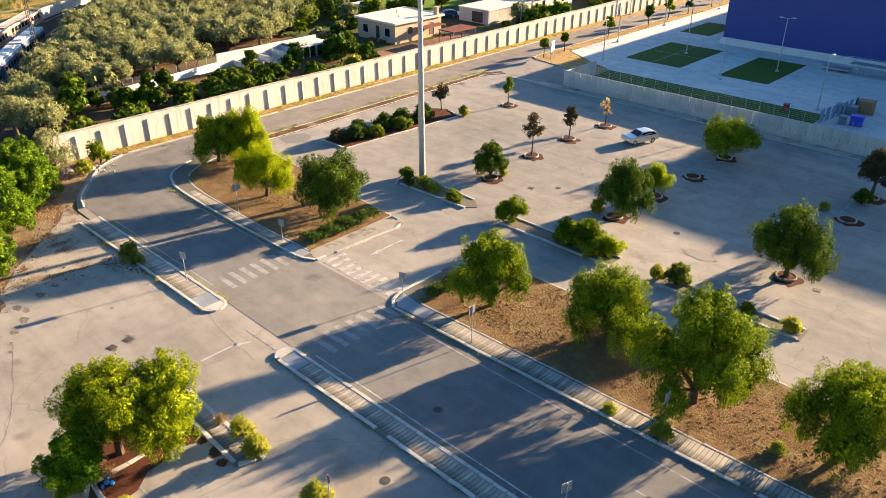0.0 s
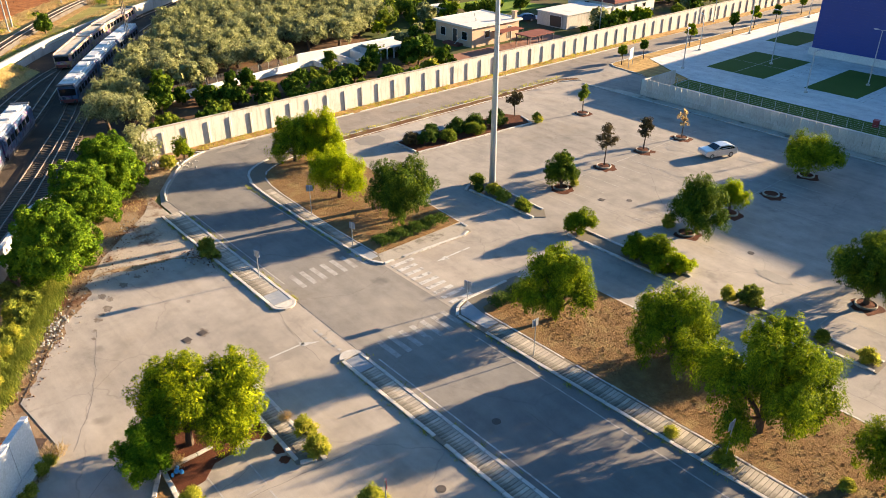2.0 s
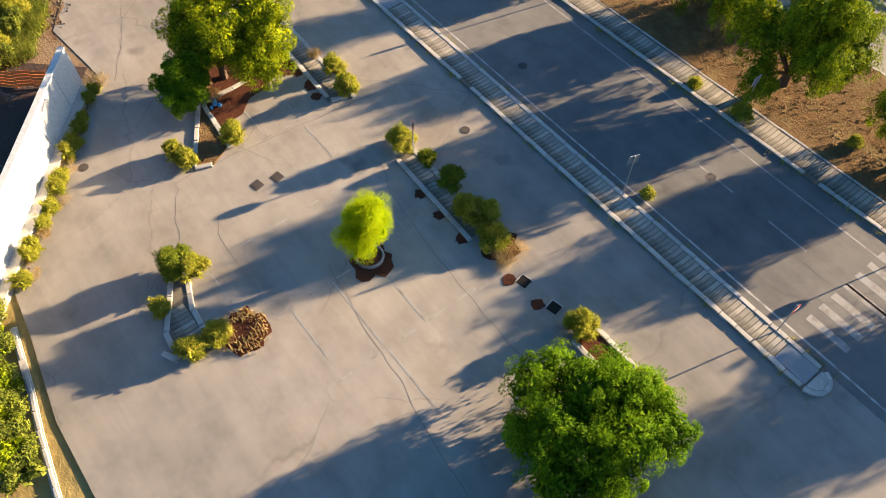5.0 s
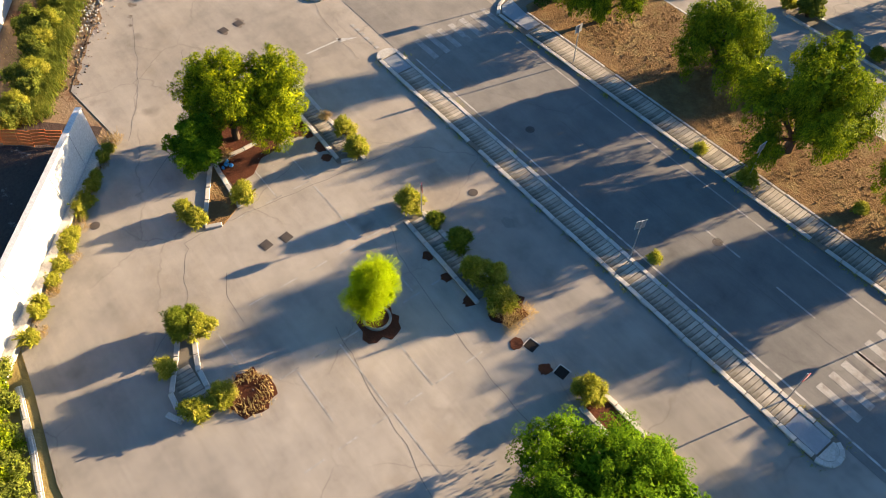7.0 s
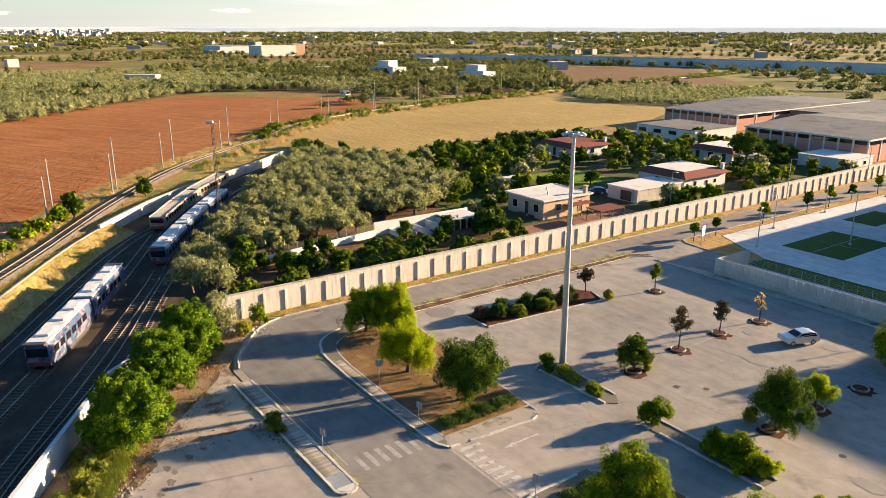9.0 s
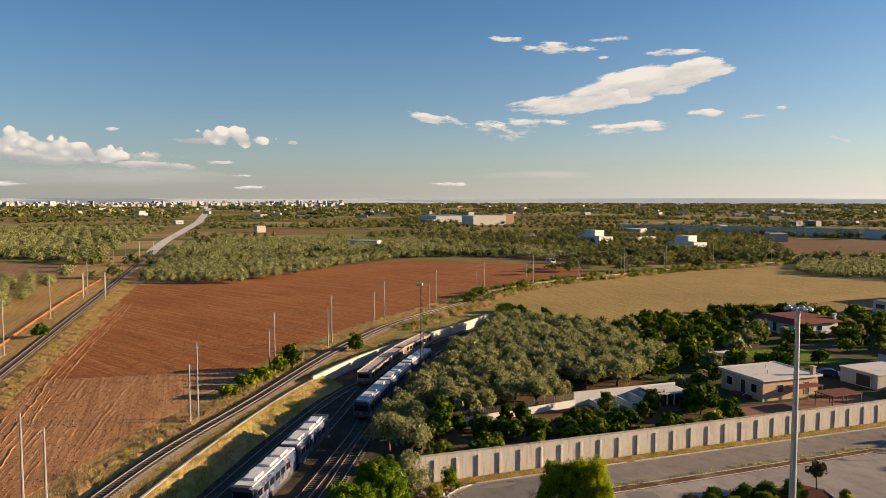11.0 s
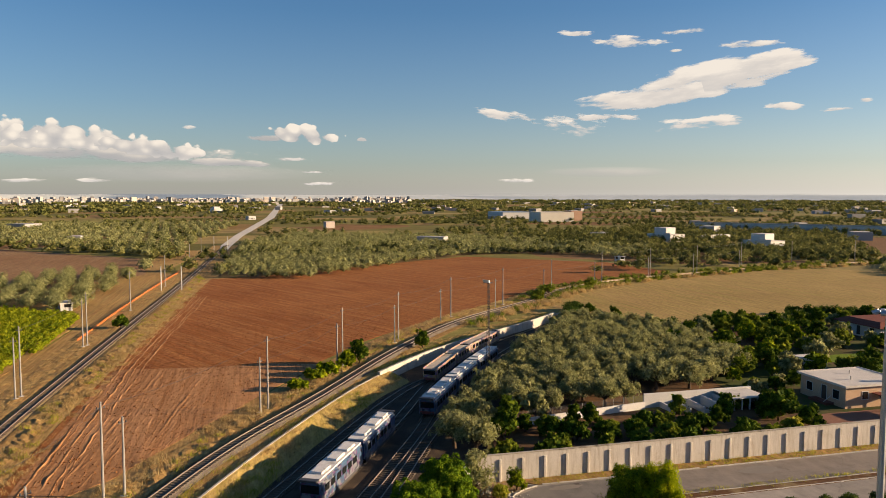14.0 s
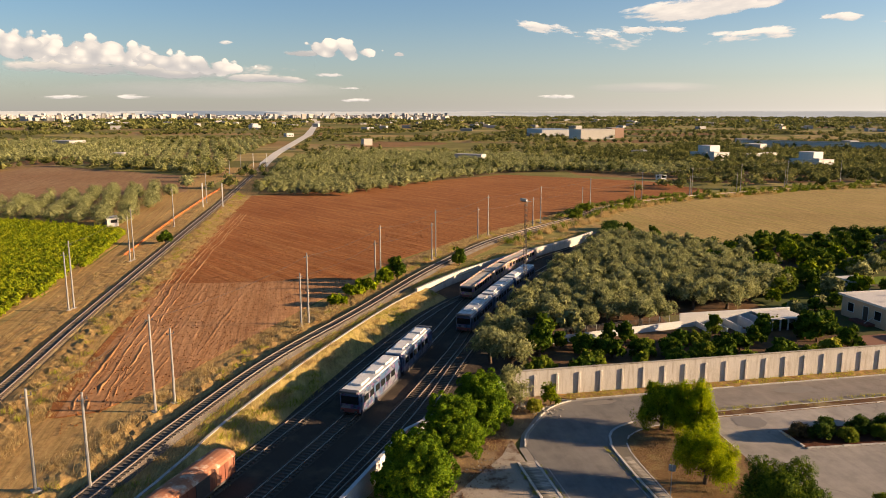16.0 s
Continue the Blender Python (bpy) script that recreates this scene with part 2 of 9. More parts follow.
WEED = leaf_mat("weeds", [(0.05, (0.12, 0.15, 0.014)), (0.5, (0.31, 0.31, 0.035)), (0.95, (0.52, 0.45, 0.09))], 0.45, 1.0)
DRYGRASS = leaf_mat("dry_grass", [(0.05, (0.22, 0.145, 0.06)), (0.5, (0.43, 0.305, 0.135)), (0.95, (0.57, 0.43, 0.21))], 0.45, 0.6)
SHRUB = leaf_mat("roadside_shrubs", [(0.05, (0.06, 0.09, 0.010)), (0.5, (0.14, 0.18, 0.018)), (0.95, (0.27, 0.28, 0.03))], 0.4, 0.5)
FOREST = leaf_mat("mixed_grove_leaves", [(0.05, (0.035, 0.045, 0.012)), (0.5, (0.13, 0.135, 0.040)), (0.95, (0.29, 0.27, 0.095))], 0.3, 0.02)
WILD_SHRUB = leaf_mat("wild_shrub_leaves", [(0.05, (0.06, 0.085, 0.014)), (0.5, (0.15, 0.18, 0.028)), (0.95, (0.30, 0.30, 0.05))], 0.4, 0.7)
VINE = leaf_mat("vine_leaves", [(0.05, (0.07, 0.11, 0.008)), (0.5, (0.19, 0.23, 0.012)), (0.95, (0.36, 0.35, 0.02))], 0.35, 0.3)


def plain(name, c, rough=0.6, metal=0.0, vary=0.12):
    return surface(name, tuple(min(1, x * (1 + vary)) for x in c), tuple(x * (1 - vary) for x in c), 1.2, 12, rough, metal, bumpy=0.1, depth=0.005)

# ---- building helpers ----
class Geo:
    """Collects vertices and faces of one mesh."""

    def __init__(self):
        self.v, self.f = [], []

    def add(self, vs, fs):
        n = len(self.v)
        self.v += [tuple(p) for p in vs]
        self.f += [tuple(i + n for i in q) for q in fs]
        return self

    def box(self, x0, y0, z0, x1, y1, z1, c=0.0, m=None):
        """A box, its top and upright edges chamfered by c."""
        if c <= 0:
            vs = [(x, y, z) for z in (z0, z1) for x, y in ((x0, y0), (x1, y0), (x1, y1), (x0, y1))]
            fs = [(3, 2, 1, 0), (4, 5, 6, 7)] + [(i, (i + 1) % 4, 4 + (i + 1) % 4, 4 + i) for i in range(4)]
        else:
            ring = [(x0 + c, y0), (x1 - c, y0), (x1, y0 + c), (x1, y1 - c), (x1 - c, y1), (x0 + c, y1), (x0, y1 - c), (x0, y0 + c)]
            cx, cy = (x0 + x1) / 2, (y0 + y1) / 2
            sx, sy = 1 - 2 * c / max(x1 - x0, 1e-6), 1 - 2 * c / max(y1 - y0, 1e-6)
            vs = [(x, y, z0) for x, y in ring] + [(x, y, z1 - c) for x, y in ring] + [(cx + (x - cx) * sx, cy + (y - cy) * sy, z1) for x, y in ring]
            fs = [tuple(range(7, -1, -1)), tuple(range(16, 24))]
            fs += [(k + i, k + (i + 1) % 8, k + 8 + (i + 1) % 8, k + 8 + i) for k in (0, 8) for i in range(8)]
        if m is not None:
            vs = [m @ Vector(p) for p in vs]
        return self.add(vs, fs)

    def prism(self, poly, z0, z1):
        n = len(poly)
        if sum(poly[i][0] * poly[(i + 1) % n][1] - poly[(i + 1) % n][0] * poly[i][1] for i in range(n)) < 0:
            poly = poly[::-1]
        vs = [(x, y, z0) for x, y in poly] + [(x, y, z1) for x, y in poly]
        return self.add(vs, [tuple(range(n - 1, -1, -1)), tuple(range(n, 2 * n))] + [(i, (i + 1) % n, n + (i + 1) % n, n + i) for i in range(n)])

    def tube(self, pts, radii, n=8):
        """A round tube along points."""
        pts = [Vector(p) for p in pts]
        rings = []
        for i, p in enumerate(pts):
            d = (pts[min(i + 1, len(pts) - 1)] - pts[max(i - 1, 0)]).normalized()
            a = d.orthogonal().normalized()
            b = d.cross(a)
            r = radii[i] if isinstance(radii, (list, tuple)) else radii
            rings.append([p + (a * math.cos(t) + b * math.sin(t)) * r for t in (2 * math.pi * k / n for k in range(n))])
        vs = [q for ring in rings for q in ring]
        fs = [(i * n + k, i * n + (k + 1) % n, (i + 1) * n + (k + 1) % n, (i + 1) * n + k) for i in range(len(pts) - 1) for k in range(n)]
        fs += [tuple(range(n - 1, -1, -1)), tuple(range((len(pts) - 1) * n, len(pts) * n))]
        return self.add(vs, fs)

    def lathe(self, prof, n=16, cx=0.0, cy=0.0):
        """Radius and height pairs turned round z."""
        vs = [(cx + r * math.cos(2 * math.pi * k / n), cy + r * math.sin(2 * math.pi * k / n), z) for r, z in prof for k in range(n)]
        fs = [(i * n + k, i * n + (k + 1) % n, (i + 1) * n + (k + 1) % n, (i + 1) * n + k) for i in range(len(prof) - 1) for k in range(n)]
        fs += [tuple(range(n - 1, -1, -1)), tuple(range((len(prof) - 1) * n, len(prof) * n))]
        return self.add(vs, fs)

    def strip(self, pts, width, z0, z1=None):
        """A flat or raised band along a line in plan."""
        L, R = offset(pts, width / 2), offset(pts, -width / 2)
        n = len(pts)
        zs = [z0] * n if not isinstance(z0, (list, tuple)) else z0
        if z1 is None:
            vs = [(x, y, z) for (x, y), z in zip(L, zs)] + [(x, y, z) for (x, y), z in zip(R, zs)]
            return self.add(vs, [(n + i, n + i + 1, i + 1, i) for i in range(n - 1)])
        vs = [(x, y, z0) for x, y in L] + [(x, y, z0) for x, y in R] + [(x, y, z1) for x, y in L] + [(x, y, z1) for x, y in R]
        fs = [(3 * n + i, 3 * n + i + 1, 2 * n + i + 1, 2 * n + i) for i in range(n - 1)]
        fs += [(2 * n + i, 2 * n + i + 1, i + 1, i) for i in range(n - 1)] + [(n + i, n + i + 1, 3 * n + i + 1, 3 * n + i) for i in range(n - 1)]
        fs += [(0, n, 3 * n, 2 * n), (n - 1, 3 * n - 1, 4 * n - 1, 2 * n - 1)]
        return self.add(vs, fs)


def offset(pts, d):
    """A line in plan moved d to its left."""
    out = []
    for i, p in enumerate(pts):
        a, b = pts[max(i - 1, 0)], pts[min(i + 1, len(pts) - 1)]
        dx, dy = b[0] - a[0], b[1] - a[1]
        n = math.hypot(dx, dy) or 1
        out.append((p[0] - dy / n * d, p[1] + dx / n * d))
    return out


def smooth(pts, step=2.0):
    """A Catmull-Rom line through points of the plan, at about even steps."""
    P = [Vector((*p, 0)) for p in pts]
    P = [2 * P[0] - P[1]] + P + [2 * P[-1] - P[-2]]
    out = []
    for i in range(1, len(P) - 2):
        a, b, c, d = P[i - 1:i + 3]
        n = max(1, round((c - b).length / step))
        for k in range(n):
            t = k / n
            q = 0.5 * ((2 * b) + (c - a) * t + (2 * a - 5 * b + 4 * c - d) * t * t + (3 * b - a - 3 * c + d) * t ** 3)
            out.append((q.x, q.y))
    out.append((P[-2].x, P[-2].y))
    return out


def walk_line(pts, step):
    """Places and headings at even steps along a line in plan."""
    out, left = [], step / 2
    for a, b in zip(pts, pts[1:]):
        n, ang = math.dist(a, b), math.atan2(b[1] - a[1], b[0] - a[0])
        while left <= n:
            out.append((a[0] + (b[0] - a[0]) * left / n, a[1] + (b[1] - a[1]) * left / n, ang))
            left += step
        left -= n
    return out


def to_mesh(name, geo, material, soft=False):
    me = bpy.data.meshes.new(name)
    me.from_pydata(geo.v, [], geo.f)
    me.materials.append(material)
    if soft:
        me.shade_smooth()
    me.update()
    return me


def thing(name, at=(0, 0, 0), turn=0.0, label="", category="", group="", kind=""):
    ob = new(name)
    ob.empty_display_size = 0.3
    ob.matrix_basis = Matrix.Translation(at) @ Matrix.Rotation(turn, 4, "Z")
    return tagged(ob, label, category, group, kind)


def part(name, geo, material, parent=None, label="", soft=False):
    ob = new(name, to_mesh(name, geo, material, soft))
    if parent is not None:
        ob.parent = parent
    return tagged(ob, label)


def solid(name, geo, material, label="", category="", kind="structure", soft=False, group=""):
    return tagged(new(name, to_mesh(name, geo, material, soft)), label, category, group, kind)


def piece(name, me, m, parent):
    ob = new(name, me)
    ob.parent = parent
    ob.matrix_basis = m
    return ob


rng = np.random.default_rng(7)


def cards(name, P, D, S, W, material, face=None):
    """Leaves as pointed blades: places, long directions, lengths, widths. One mesh."""
    n = len(P)
    D = D / np.maximum(np.linalg.norm(D, axis=1, keepdims=True), 1e-6)
    Q = rng.normal(size=(n, 3)) if face is None else face + rng.normal(size=(n, 3)) * 0.28
    side = np.cross(D, Q)
    side /= np.maximum(np.linalg.norm(side, axis=1, keepdims=True), 1e-6)
    a, b = D * (S[:, None] / 2), side * (W[:, None] / 2)
    V = np.stack([P - a - b, P - a + b, P + a], 1).reshape(-1, 3)
    me = bpy.data.meshes.new(name)
    me.vertices.add(3 * n)
    me.vertices.foreach_set("co", V.astype(np.float32).ravel())
    me.loops.add(3 * n)
    me.loops.foreach_set("vertex_index", np.arange(3 * n, dtype=np.int32))
    me.polygons.add(n)
    me.polygons.foreach_set("loop_start", np.arange(0, 3 * n, 3, dtype=np.int32))
    me.materials.append(material)
    me.update(calc_edges=True)
    return me


def lobes_points(lobes, n, shell=0.35):
    """Points in a cluster of ellipsoids, mostly in their outer shell. lobes: x y z rx ry rz."""
    n = int(n)
    L = np.array(lobes, float)
    w = (L[:, 3] * L[:, 4] * L[:, 5]) ** (2 / 3)
    k = rng.choice(len(L), n, p=w / w.sum())
    d = rng.normal(size=(n, 3))
    d /= np.linalg.norm(d, axis=1, keepdims=True)
    r = 1 - shell * rng.random(n) ** 1.6 + 0.06 * rng.normal(size=n)
    P = L[k, :3] + d * L[k, 3:] * r[:, None]
    return P, d


def sprays(lobes, n, per, size, tall=1.0):
    """Leaf places gathered in small sprays over the clumps, with gaps between them; facing and outward directions."""
    C, d = lobes_points(lobes, max(12, n / per), 0.42)
    gap = np.array([noise.noise(Vector(c) * 1.05) for c in C])
    C, d = C[gap > -0.12], d[gap > -0.12]
    k = rng.integers(0, len(C), int(n))
    e = rng.normal(size=(len(k), 3)) + d[k] * 0.7 + [0, 0, 0.25]
    e /= np.linalg.norm(e, axis=1, keepdims=True)
    s = (size * rng.uniform(0.55, 1.35, len(C)))[k] * (1 - 0.5 * rng.random(len(k)) ** 2)
    P = C[k] + e * s[:, None] * [1, 1, tall]
    P[:, 2] = np.maximum(P[:, 2], 0.02)
    return P, e * 0.75 + d[k] * 0.45, d[k]


def inner_leaves(lobes, P, d, D):
    """Fewer, larger leaves inside the clumps, which close the crown; sizes for all."""
    m = len(P) // 6
    Q, e = lobes_points([(x, y, z, a * 0.72, b * 0.72, c * 0.72) for x, y, z, a, b, c in lobes], m, 0.5)
    big = np.concatenate([np.ones(len(P)), np.full(m, 2.4)])
    return np.concatenate([P, Q]), np.concatenate([d, e]), np.concatenate([D, rng.normal(size=(m, 3))]), len(P) + m, big


def weeping_crown(name, lobes, n, material, leaf=0.19, width=0.085, droop=0.75):
    """Hanging feathery foliage in lobes."""
    P, d, out = sprays(lobes, n * 2.9, 80, 0.42, 1.0 + 0.9 * max(droop, 0))
    n = len(P)
    P[:, 2] -= 0.25 * droop
    D = out * 0.7 + rng.normal(size=(n, 3)) * 0.45
    D[:, 2] -= droop * 1.4
    P, d, D, n, big = inner_leaves(lobes, P, d, D)
    leaf, width = leaf * 0.72 * big, width * 0.78 * big
    return cards(name, P, D, leaf * rng.uniform(0.6, 1.4, n), width * rng.uniform(0.7, 1.4, n), material, d)


def bushy_crown(name, lobes, n, material, leaf=0.17, width=0.09, spray=0.17):
    P, d, out = sprays(lobes, n, 22, spray * float(np.mean([q[3] for q in lobes])) + 0.20)
    n = len(P)
    D = rng.normal(size=(n, 3)) + out * 0.3
    P, d, D, n, big = inner_leaves(lobes, P, d, D)
    leaf, width = leaf * big, width * big
    return cards(name, P, D, leaf * rng.uniform(0.6, 1.4, n), width * rng.uniform(0.7, 1.4, n), material, d)


def pine_crown(name, lobes, n, material, leaf=0.17, width=0.09, ball=0.5):
    """Needles gathered in tight rounded tufts, close together, with dark gaps between."""
    C, d = lobes_points(lobes, 2.4 * sum((q[3] * q[4] * q[5]) ** (2 / 3) for q in lobes) / ball ** 2, 0.12)
    keep = C[:, 2] > 0.3
    C, d = C[keep], d[keep]
    k = rng.integers(0, len(C), n)
    e = rng.normal(size=(n, 3)) + d[k] * 0.9 + [0, 0, 0.3]
    e /= np.linalg.norm(e, axis=1, keepdims=True)
    P = C[k] + e * ((ball * rng.uniform(0.6, 1.15, len(C)))[k] * (1 - 0.25 * rng.random(n) ** 2))[:, None]
    P[:, 2] = np.maximum(P[:, 2], 0.03)
    P, e, D, n, big = inner_leaves(lobes, P, e, rng.normal(size=(n, 3)) * 0.7 + e * 0.5)
    return cards(name, P, D, leaf * big * rng.uniform(0.6, 1.4, n), width * big * rng.uniform(0.7, 1.4, n), material, e)


def lobes_for(r, h, bottom, k, seed, flat=0.62):
    """A crown as overlapping clumps: radius, top, underside, how many."""
    g = np.random.default_rng(seed)
    mid, half = (h + bottom) / 2, (h - bottom) / 2
    out = [(0, 0, mid, r * 0.46, r * 0.46, half * 0.7)]
    k2 = max(3, k // 2)
    for i in range(k + k2):
        top = i >= k
        a = 2 * math.pi * (i + g.uniform(-0.35, 0.35)) / (k2 if top else k)
        q = r * (g.uniform(0.15, 0.42) if top else g.uniform(0.42, 0.76))
        s = r * g.uniform(0.25, 0.42)
        sz = min(s * g.uniform(0.75, 1.15) * flat / 0.62, half)
        z = h - sz * g.uniform(1.0, 1.25) if top else bottom + sz + max(0.0, 2 * half - 2 * sz) * g.uniform(0.0, 0.62)
        out.append((q * math.cos(a), q * math.sin(a), z, s, s * g.uniform(0.85, 1.1), sz))
    return out


def trunk_geo(lobes, r0, fork, seed):
    """A tapered, slightly bent trunk with a limb into each clump."""
    g = np.random.default_rng(seed)
    geo = Geo()
    b = g.uniform(-0.12, 0.12, 2)
    geo.tube([(0, 0, -0.15), (b[0] * 0.5, b[1] * 0.5, fork * 0.5), (b[0], b[1], fork)], [r0 * 1.25, r0, r0 * 0.8], 9)
    for x, y, z, *_ in lobes:
        geo.tube([(b[0], b[1], fork - 0.1), (x * 0.45, y * 0.45, fork + (z - fork) * 0.55), (x * 0.9, y * 0.9, z)], [r0 * 0.55, r0 * 0.35, r0 * 0.12], 4)
    return geo


def tree(x, y, r, h, bottom, seed, material=None, leaves=8000, label="", group="trees in the car park", k=7, category="tree", r0=None, fork=None, crown=weeping_crown, name="tree", z=0.0, lobes=None, **kw):
    t = thing(name, (x, y, z), 0.0, label, category, group)
    lobes = lobes or lobes_for(r, h, bottom, k, seed)
    part("trunk", trunk_geo(lobes, r0 or 0.035 * h, fork or max(0.4, bottom * 0.9 + 0.3), seed), BARK, t)
    ob = new("crown", crown("crown", lobes, leaves, material or PEPPER, **kw))
    ob.parent = t
    return t


def tufts(name, P, material, blades=14, height=0.4, spread=0.25, thin=0.13):
    """Weeds or grass: upright blades in tufts at the points."""
    P = np.asarray(P, float)
    Q = np.repeat(P, blades, 0)
    n = len(Q)
    Q = Q + np.column_stack([rng.normal(0, spread, (n, 2)), np.zeros(n)])
    S = height * rng.uniform(0.4, 1.3, n)
    D = np.column_stack([rng.normal(0, 0.45, (n, 2)), np.ones(n)])
    Q[:, 2] += S * 0.4
    return cards(name, Q, D, S, S * thin + 0.015, material)


def inside(P, poly):
    x, y = P[:, 0], P[:, 1]
    c = np.zeros(len(P), bool)
    for (x0, y0), (x1, y1) in zip(poly, poly[1:] + poly[:1]):
        c ^= ((y0 > y) != (y1 > y)) & (x < (x1 - x0) * (y - y0) / (y1 - y0 + 1e-12) + x0)
    return c

# ---- setting: ground, car park, roads, kerbs, walls ----
def country_mat():
    """Far farmland: a patchwork of fields, groves and dry grass."""
    m, N, L, B = mat_new("farmland")
    v = mapped(N, L, 1.0)
    w = N.new("ShaderNodeTexNoise")
    w.inputs["Scale"].default_value, w.inputs["Detail"].default_value = 0.004, 3
    L.new(v, w.inputs["Vector"])
    vm = N.new("ShaderNodeVectorMath")
    vm.operation = "MULTIPLY_ADD"
    L.new(w.outputs["Color"], vm.inputs[0])
    vm.inputs[1].default_value = (60, 60, 0)
    L.new(v, vm.inputs[2])
    vo = N.new("ShaderNodeTexVoronoi")
    vo.distance = "CHEBYCHEV"
    vo.inputs["Scale"].default_value = 0.009
    L.new(vm.outputs[0], vo.inputs["Vector"])
    sep = N.new("ShaderNodeSeparateColor")
    L.new(vo.outputs["Color"], sep.inputs[0])
    col = ramp(N, L, sep.outputs[0], [(0.0, (0.11, 0.105, 0.03)), (0.35, (0.18, 0.155, 0.045)), (0.6, (0.22, 0.19, 0.055)), (0.74, (0.31, 0.225, 0.085)), (0.86, (0.21, 0.105, 0.045)), (1.0, (0.31, 0.245, 0.10))])
    n1 = noise_tex(N, L, v, 0.03, 6, 0.7)
    col = mix(N, L, 1.0, col, ramp(N, L, n1, [(0.25, (0.6, 0.6, 0.6)), (0.75, (1.3, 1.3, 1.3))]), "MULTIPLY")
    n2 = noise_tex(N, L, v, 0.6, 5, 0.7)
    col = mix(N, L, 1.0, col, ramp(N, L, n2, [(0.25, (0.75, 0.75, 0.75)), (0.75, (1.25, 1.25, 1.25))]), "MULTIPLY")
    L.new(col, B.inputs["Base Color"])
    B.inputs["Roughness"].default_value = 1.0
    B.inputs["Specular IOR Level"].default_value = 0.1
    bump(N, L, B, n2, 0.5, 0.3)
    return m


def field_mat(name, c1, c2, c3, furrow=0.0, angle=0.0, pitch=1.2):
    m, N, L, B = mat_new(name)
    v = mapped(N, L, 1.0)
    a, b = noise_tex(N, L, v, 0.02, 5, 0.6), noise_tex(N, L, v, 0.9, 10, 0.85)
    col = mix(N, L, ramp(N, L, a, [(0.35, (0, 0, 0)), (0.65, (1, 1, 1))]), c1, c2)
    c, mp = N.new("ShaderNodeTexCoord"), N.new("ShaderNodeMapping")
    mp.inputs["Rotation"].default_value[2] = angle
    L.new(c.outputs["Object"], mp.inputs[0])
    mp2 = N.new("ShaderNodeMapping")
    mp2.inputs["Scale"].default_value = (0.02, 0.55, 1)
    L.new(mp.outputs[0], mp2.inputs[0])
    band = noise_tex(N, L, mp2.outputs[0], 1.0, 6, 0.7)
    col = mix(N, L, ramp(N, L, band, [(0.42, (0, 0, 0)), (0.7, (0.75, 0.75, 0.75))]), col, c3)
    col = mix(N, L, 1.0, col, ramp(N, L, b, [(0.28, (0.45, 0.45, 0.45)), (0.72, (1.42, 1.42, 1.42))]), "MULTIPLY")
    mp3 = N.new("ShaderNodeMapping")
    mp3.inputs["Scale"].default_value = (0.07, 1.7, 1)
    L.new(mp.outputs[0], mp3.inputs[0])
    lines = noise_tex(N, L, mp3.outputs[0], 1.0, 5, 0.75)
    col = mix(N, L, 1.0, col, ramp(N, L, lines, [(0.32, (0.66, 0.64, 0.62)), (0.68, (1.30, 1.28, 1.24))]), "MULTIPLY")
    L.new(col, B.inputs["Base Color"])
    B.inputs["Roughness"].default_value = 1.0
    B.inputs["Specular IOR Level"].default_value = 0.1
    h = mix(N, L, 0.5, b, lines)
    if furrow:
        wv = N.new("ShaderNodeTexWave")
        wv.bands_direction, wv.inputs["Scale"].default_value = "Y", 0.314 / pitch
        wv.inputs["Distortion"].default_value, wv.inputs["Detail"].default_value, wv.inputs["Detail Scale"].default_value = 6.0, 3, 0.5
        L.new(mp.outputs[0], wv.inputs["Vector"])
        h = mix(N, L, 0.12, h, wv.outputs["Fac"])
    bump(N, L, B, h, 0.7, 0.12 + furrow)
    return m


COUNTRY = country_mat()
RED_FIELD = field_mat("ploughed_red_earth", (0.225, 0.074, 0.021), (0.30, 0.112, 0.035), (0.37, 0.175, 0.068), 0.05, -0.50, 1.5)
TAN_FIELD = field_mat("mown_straw_field", (0.40, 0.27, 0.105), (0.31, 0.205, 0.08), (0.26, 0.23, 0.06))
DRY_VERGE = field_mat("dry_grass_verge", (0.40, 0.25, 0.098), (0.29, 0.165, 0.062), (0.36, 0.26, 0.10))
BALLAST = surface("rail_ballast", (0.155, 0.135, 0.115), (0.09, 0.076, 0.064), 0.4, 8, 1.0, bumpy=1.0, depth=0.08, stain=(0.09, 0.065, 0.05), stain_at=(0.45, 0.65), stain_scale=0.3)
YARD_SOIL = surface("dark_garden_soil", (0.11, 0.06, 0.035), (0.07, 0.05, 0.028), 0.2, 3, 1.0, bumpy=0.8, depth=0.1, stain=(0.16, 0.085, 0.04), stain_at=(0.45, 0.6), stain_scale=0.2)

# the railway sidings lie in a shallow cutting, open in the ground
SINK = 1.3
CUT_SOUTH = [(-34.0, -30.3), (-45, -24.0), (-70.8, -11.5), (-83.6, -6.4), (-105.5, 4.3), (-131.7, 19.3), (-150.2, 33.4), (-159.0, 41.8), (-172.0, 56.2), (-185.0, 71.7), (-194.0, 81.2)]
CUT_NORTH = [(-189.5, 86.0), (-158, 63.5), (-137, 49.0), (-105, 36.2), (-98, 32.4), (-86.3, 27.0), (-73.6, 11.0), (-49.3, -3.3), (-41, -12), (-34, -22)]
CUTTING = CUT_SOUTH + CUT_NORTH


def sunk(pts, d=SINK):
    """Places as they lie on the floor of the cutting, as seen from above the car park."""
    k = (34.0 + d) / 34.0
    return [(-2.4 + (x + 2.4) * k, 1.2 + (y - 1.2) * k) for x, y in pts]


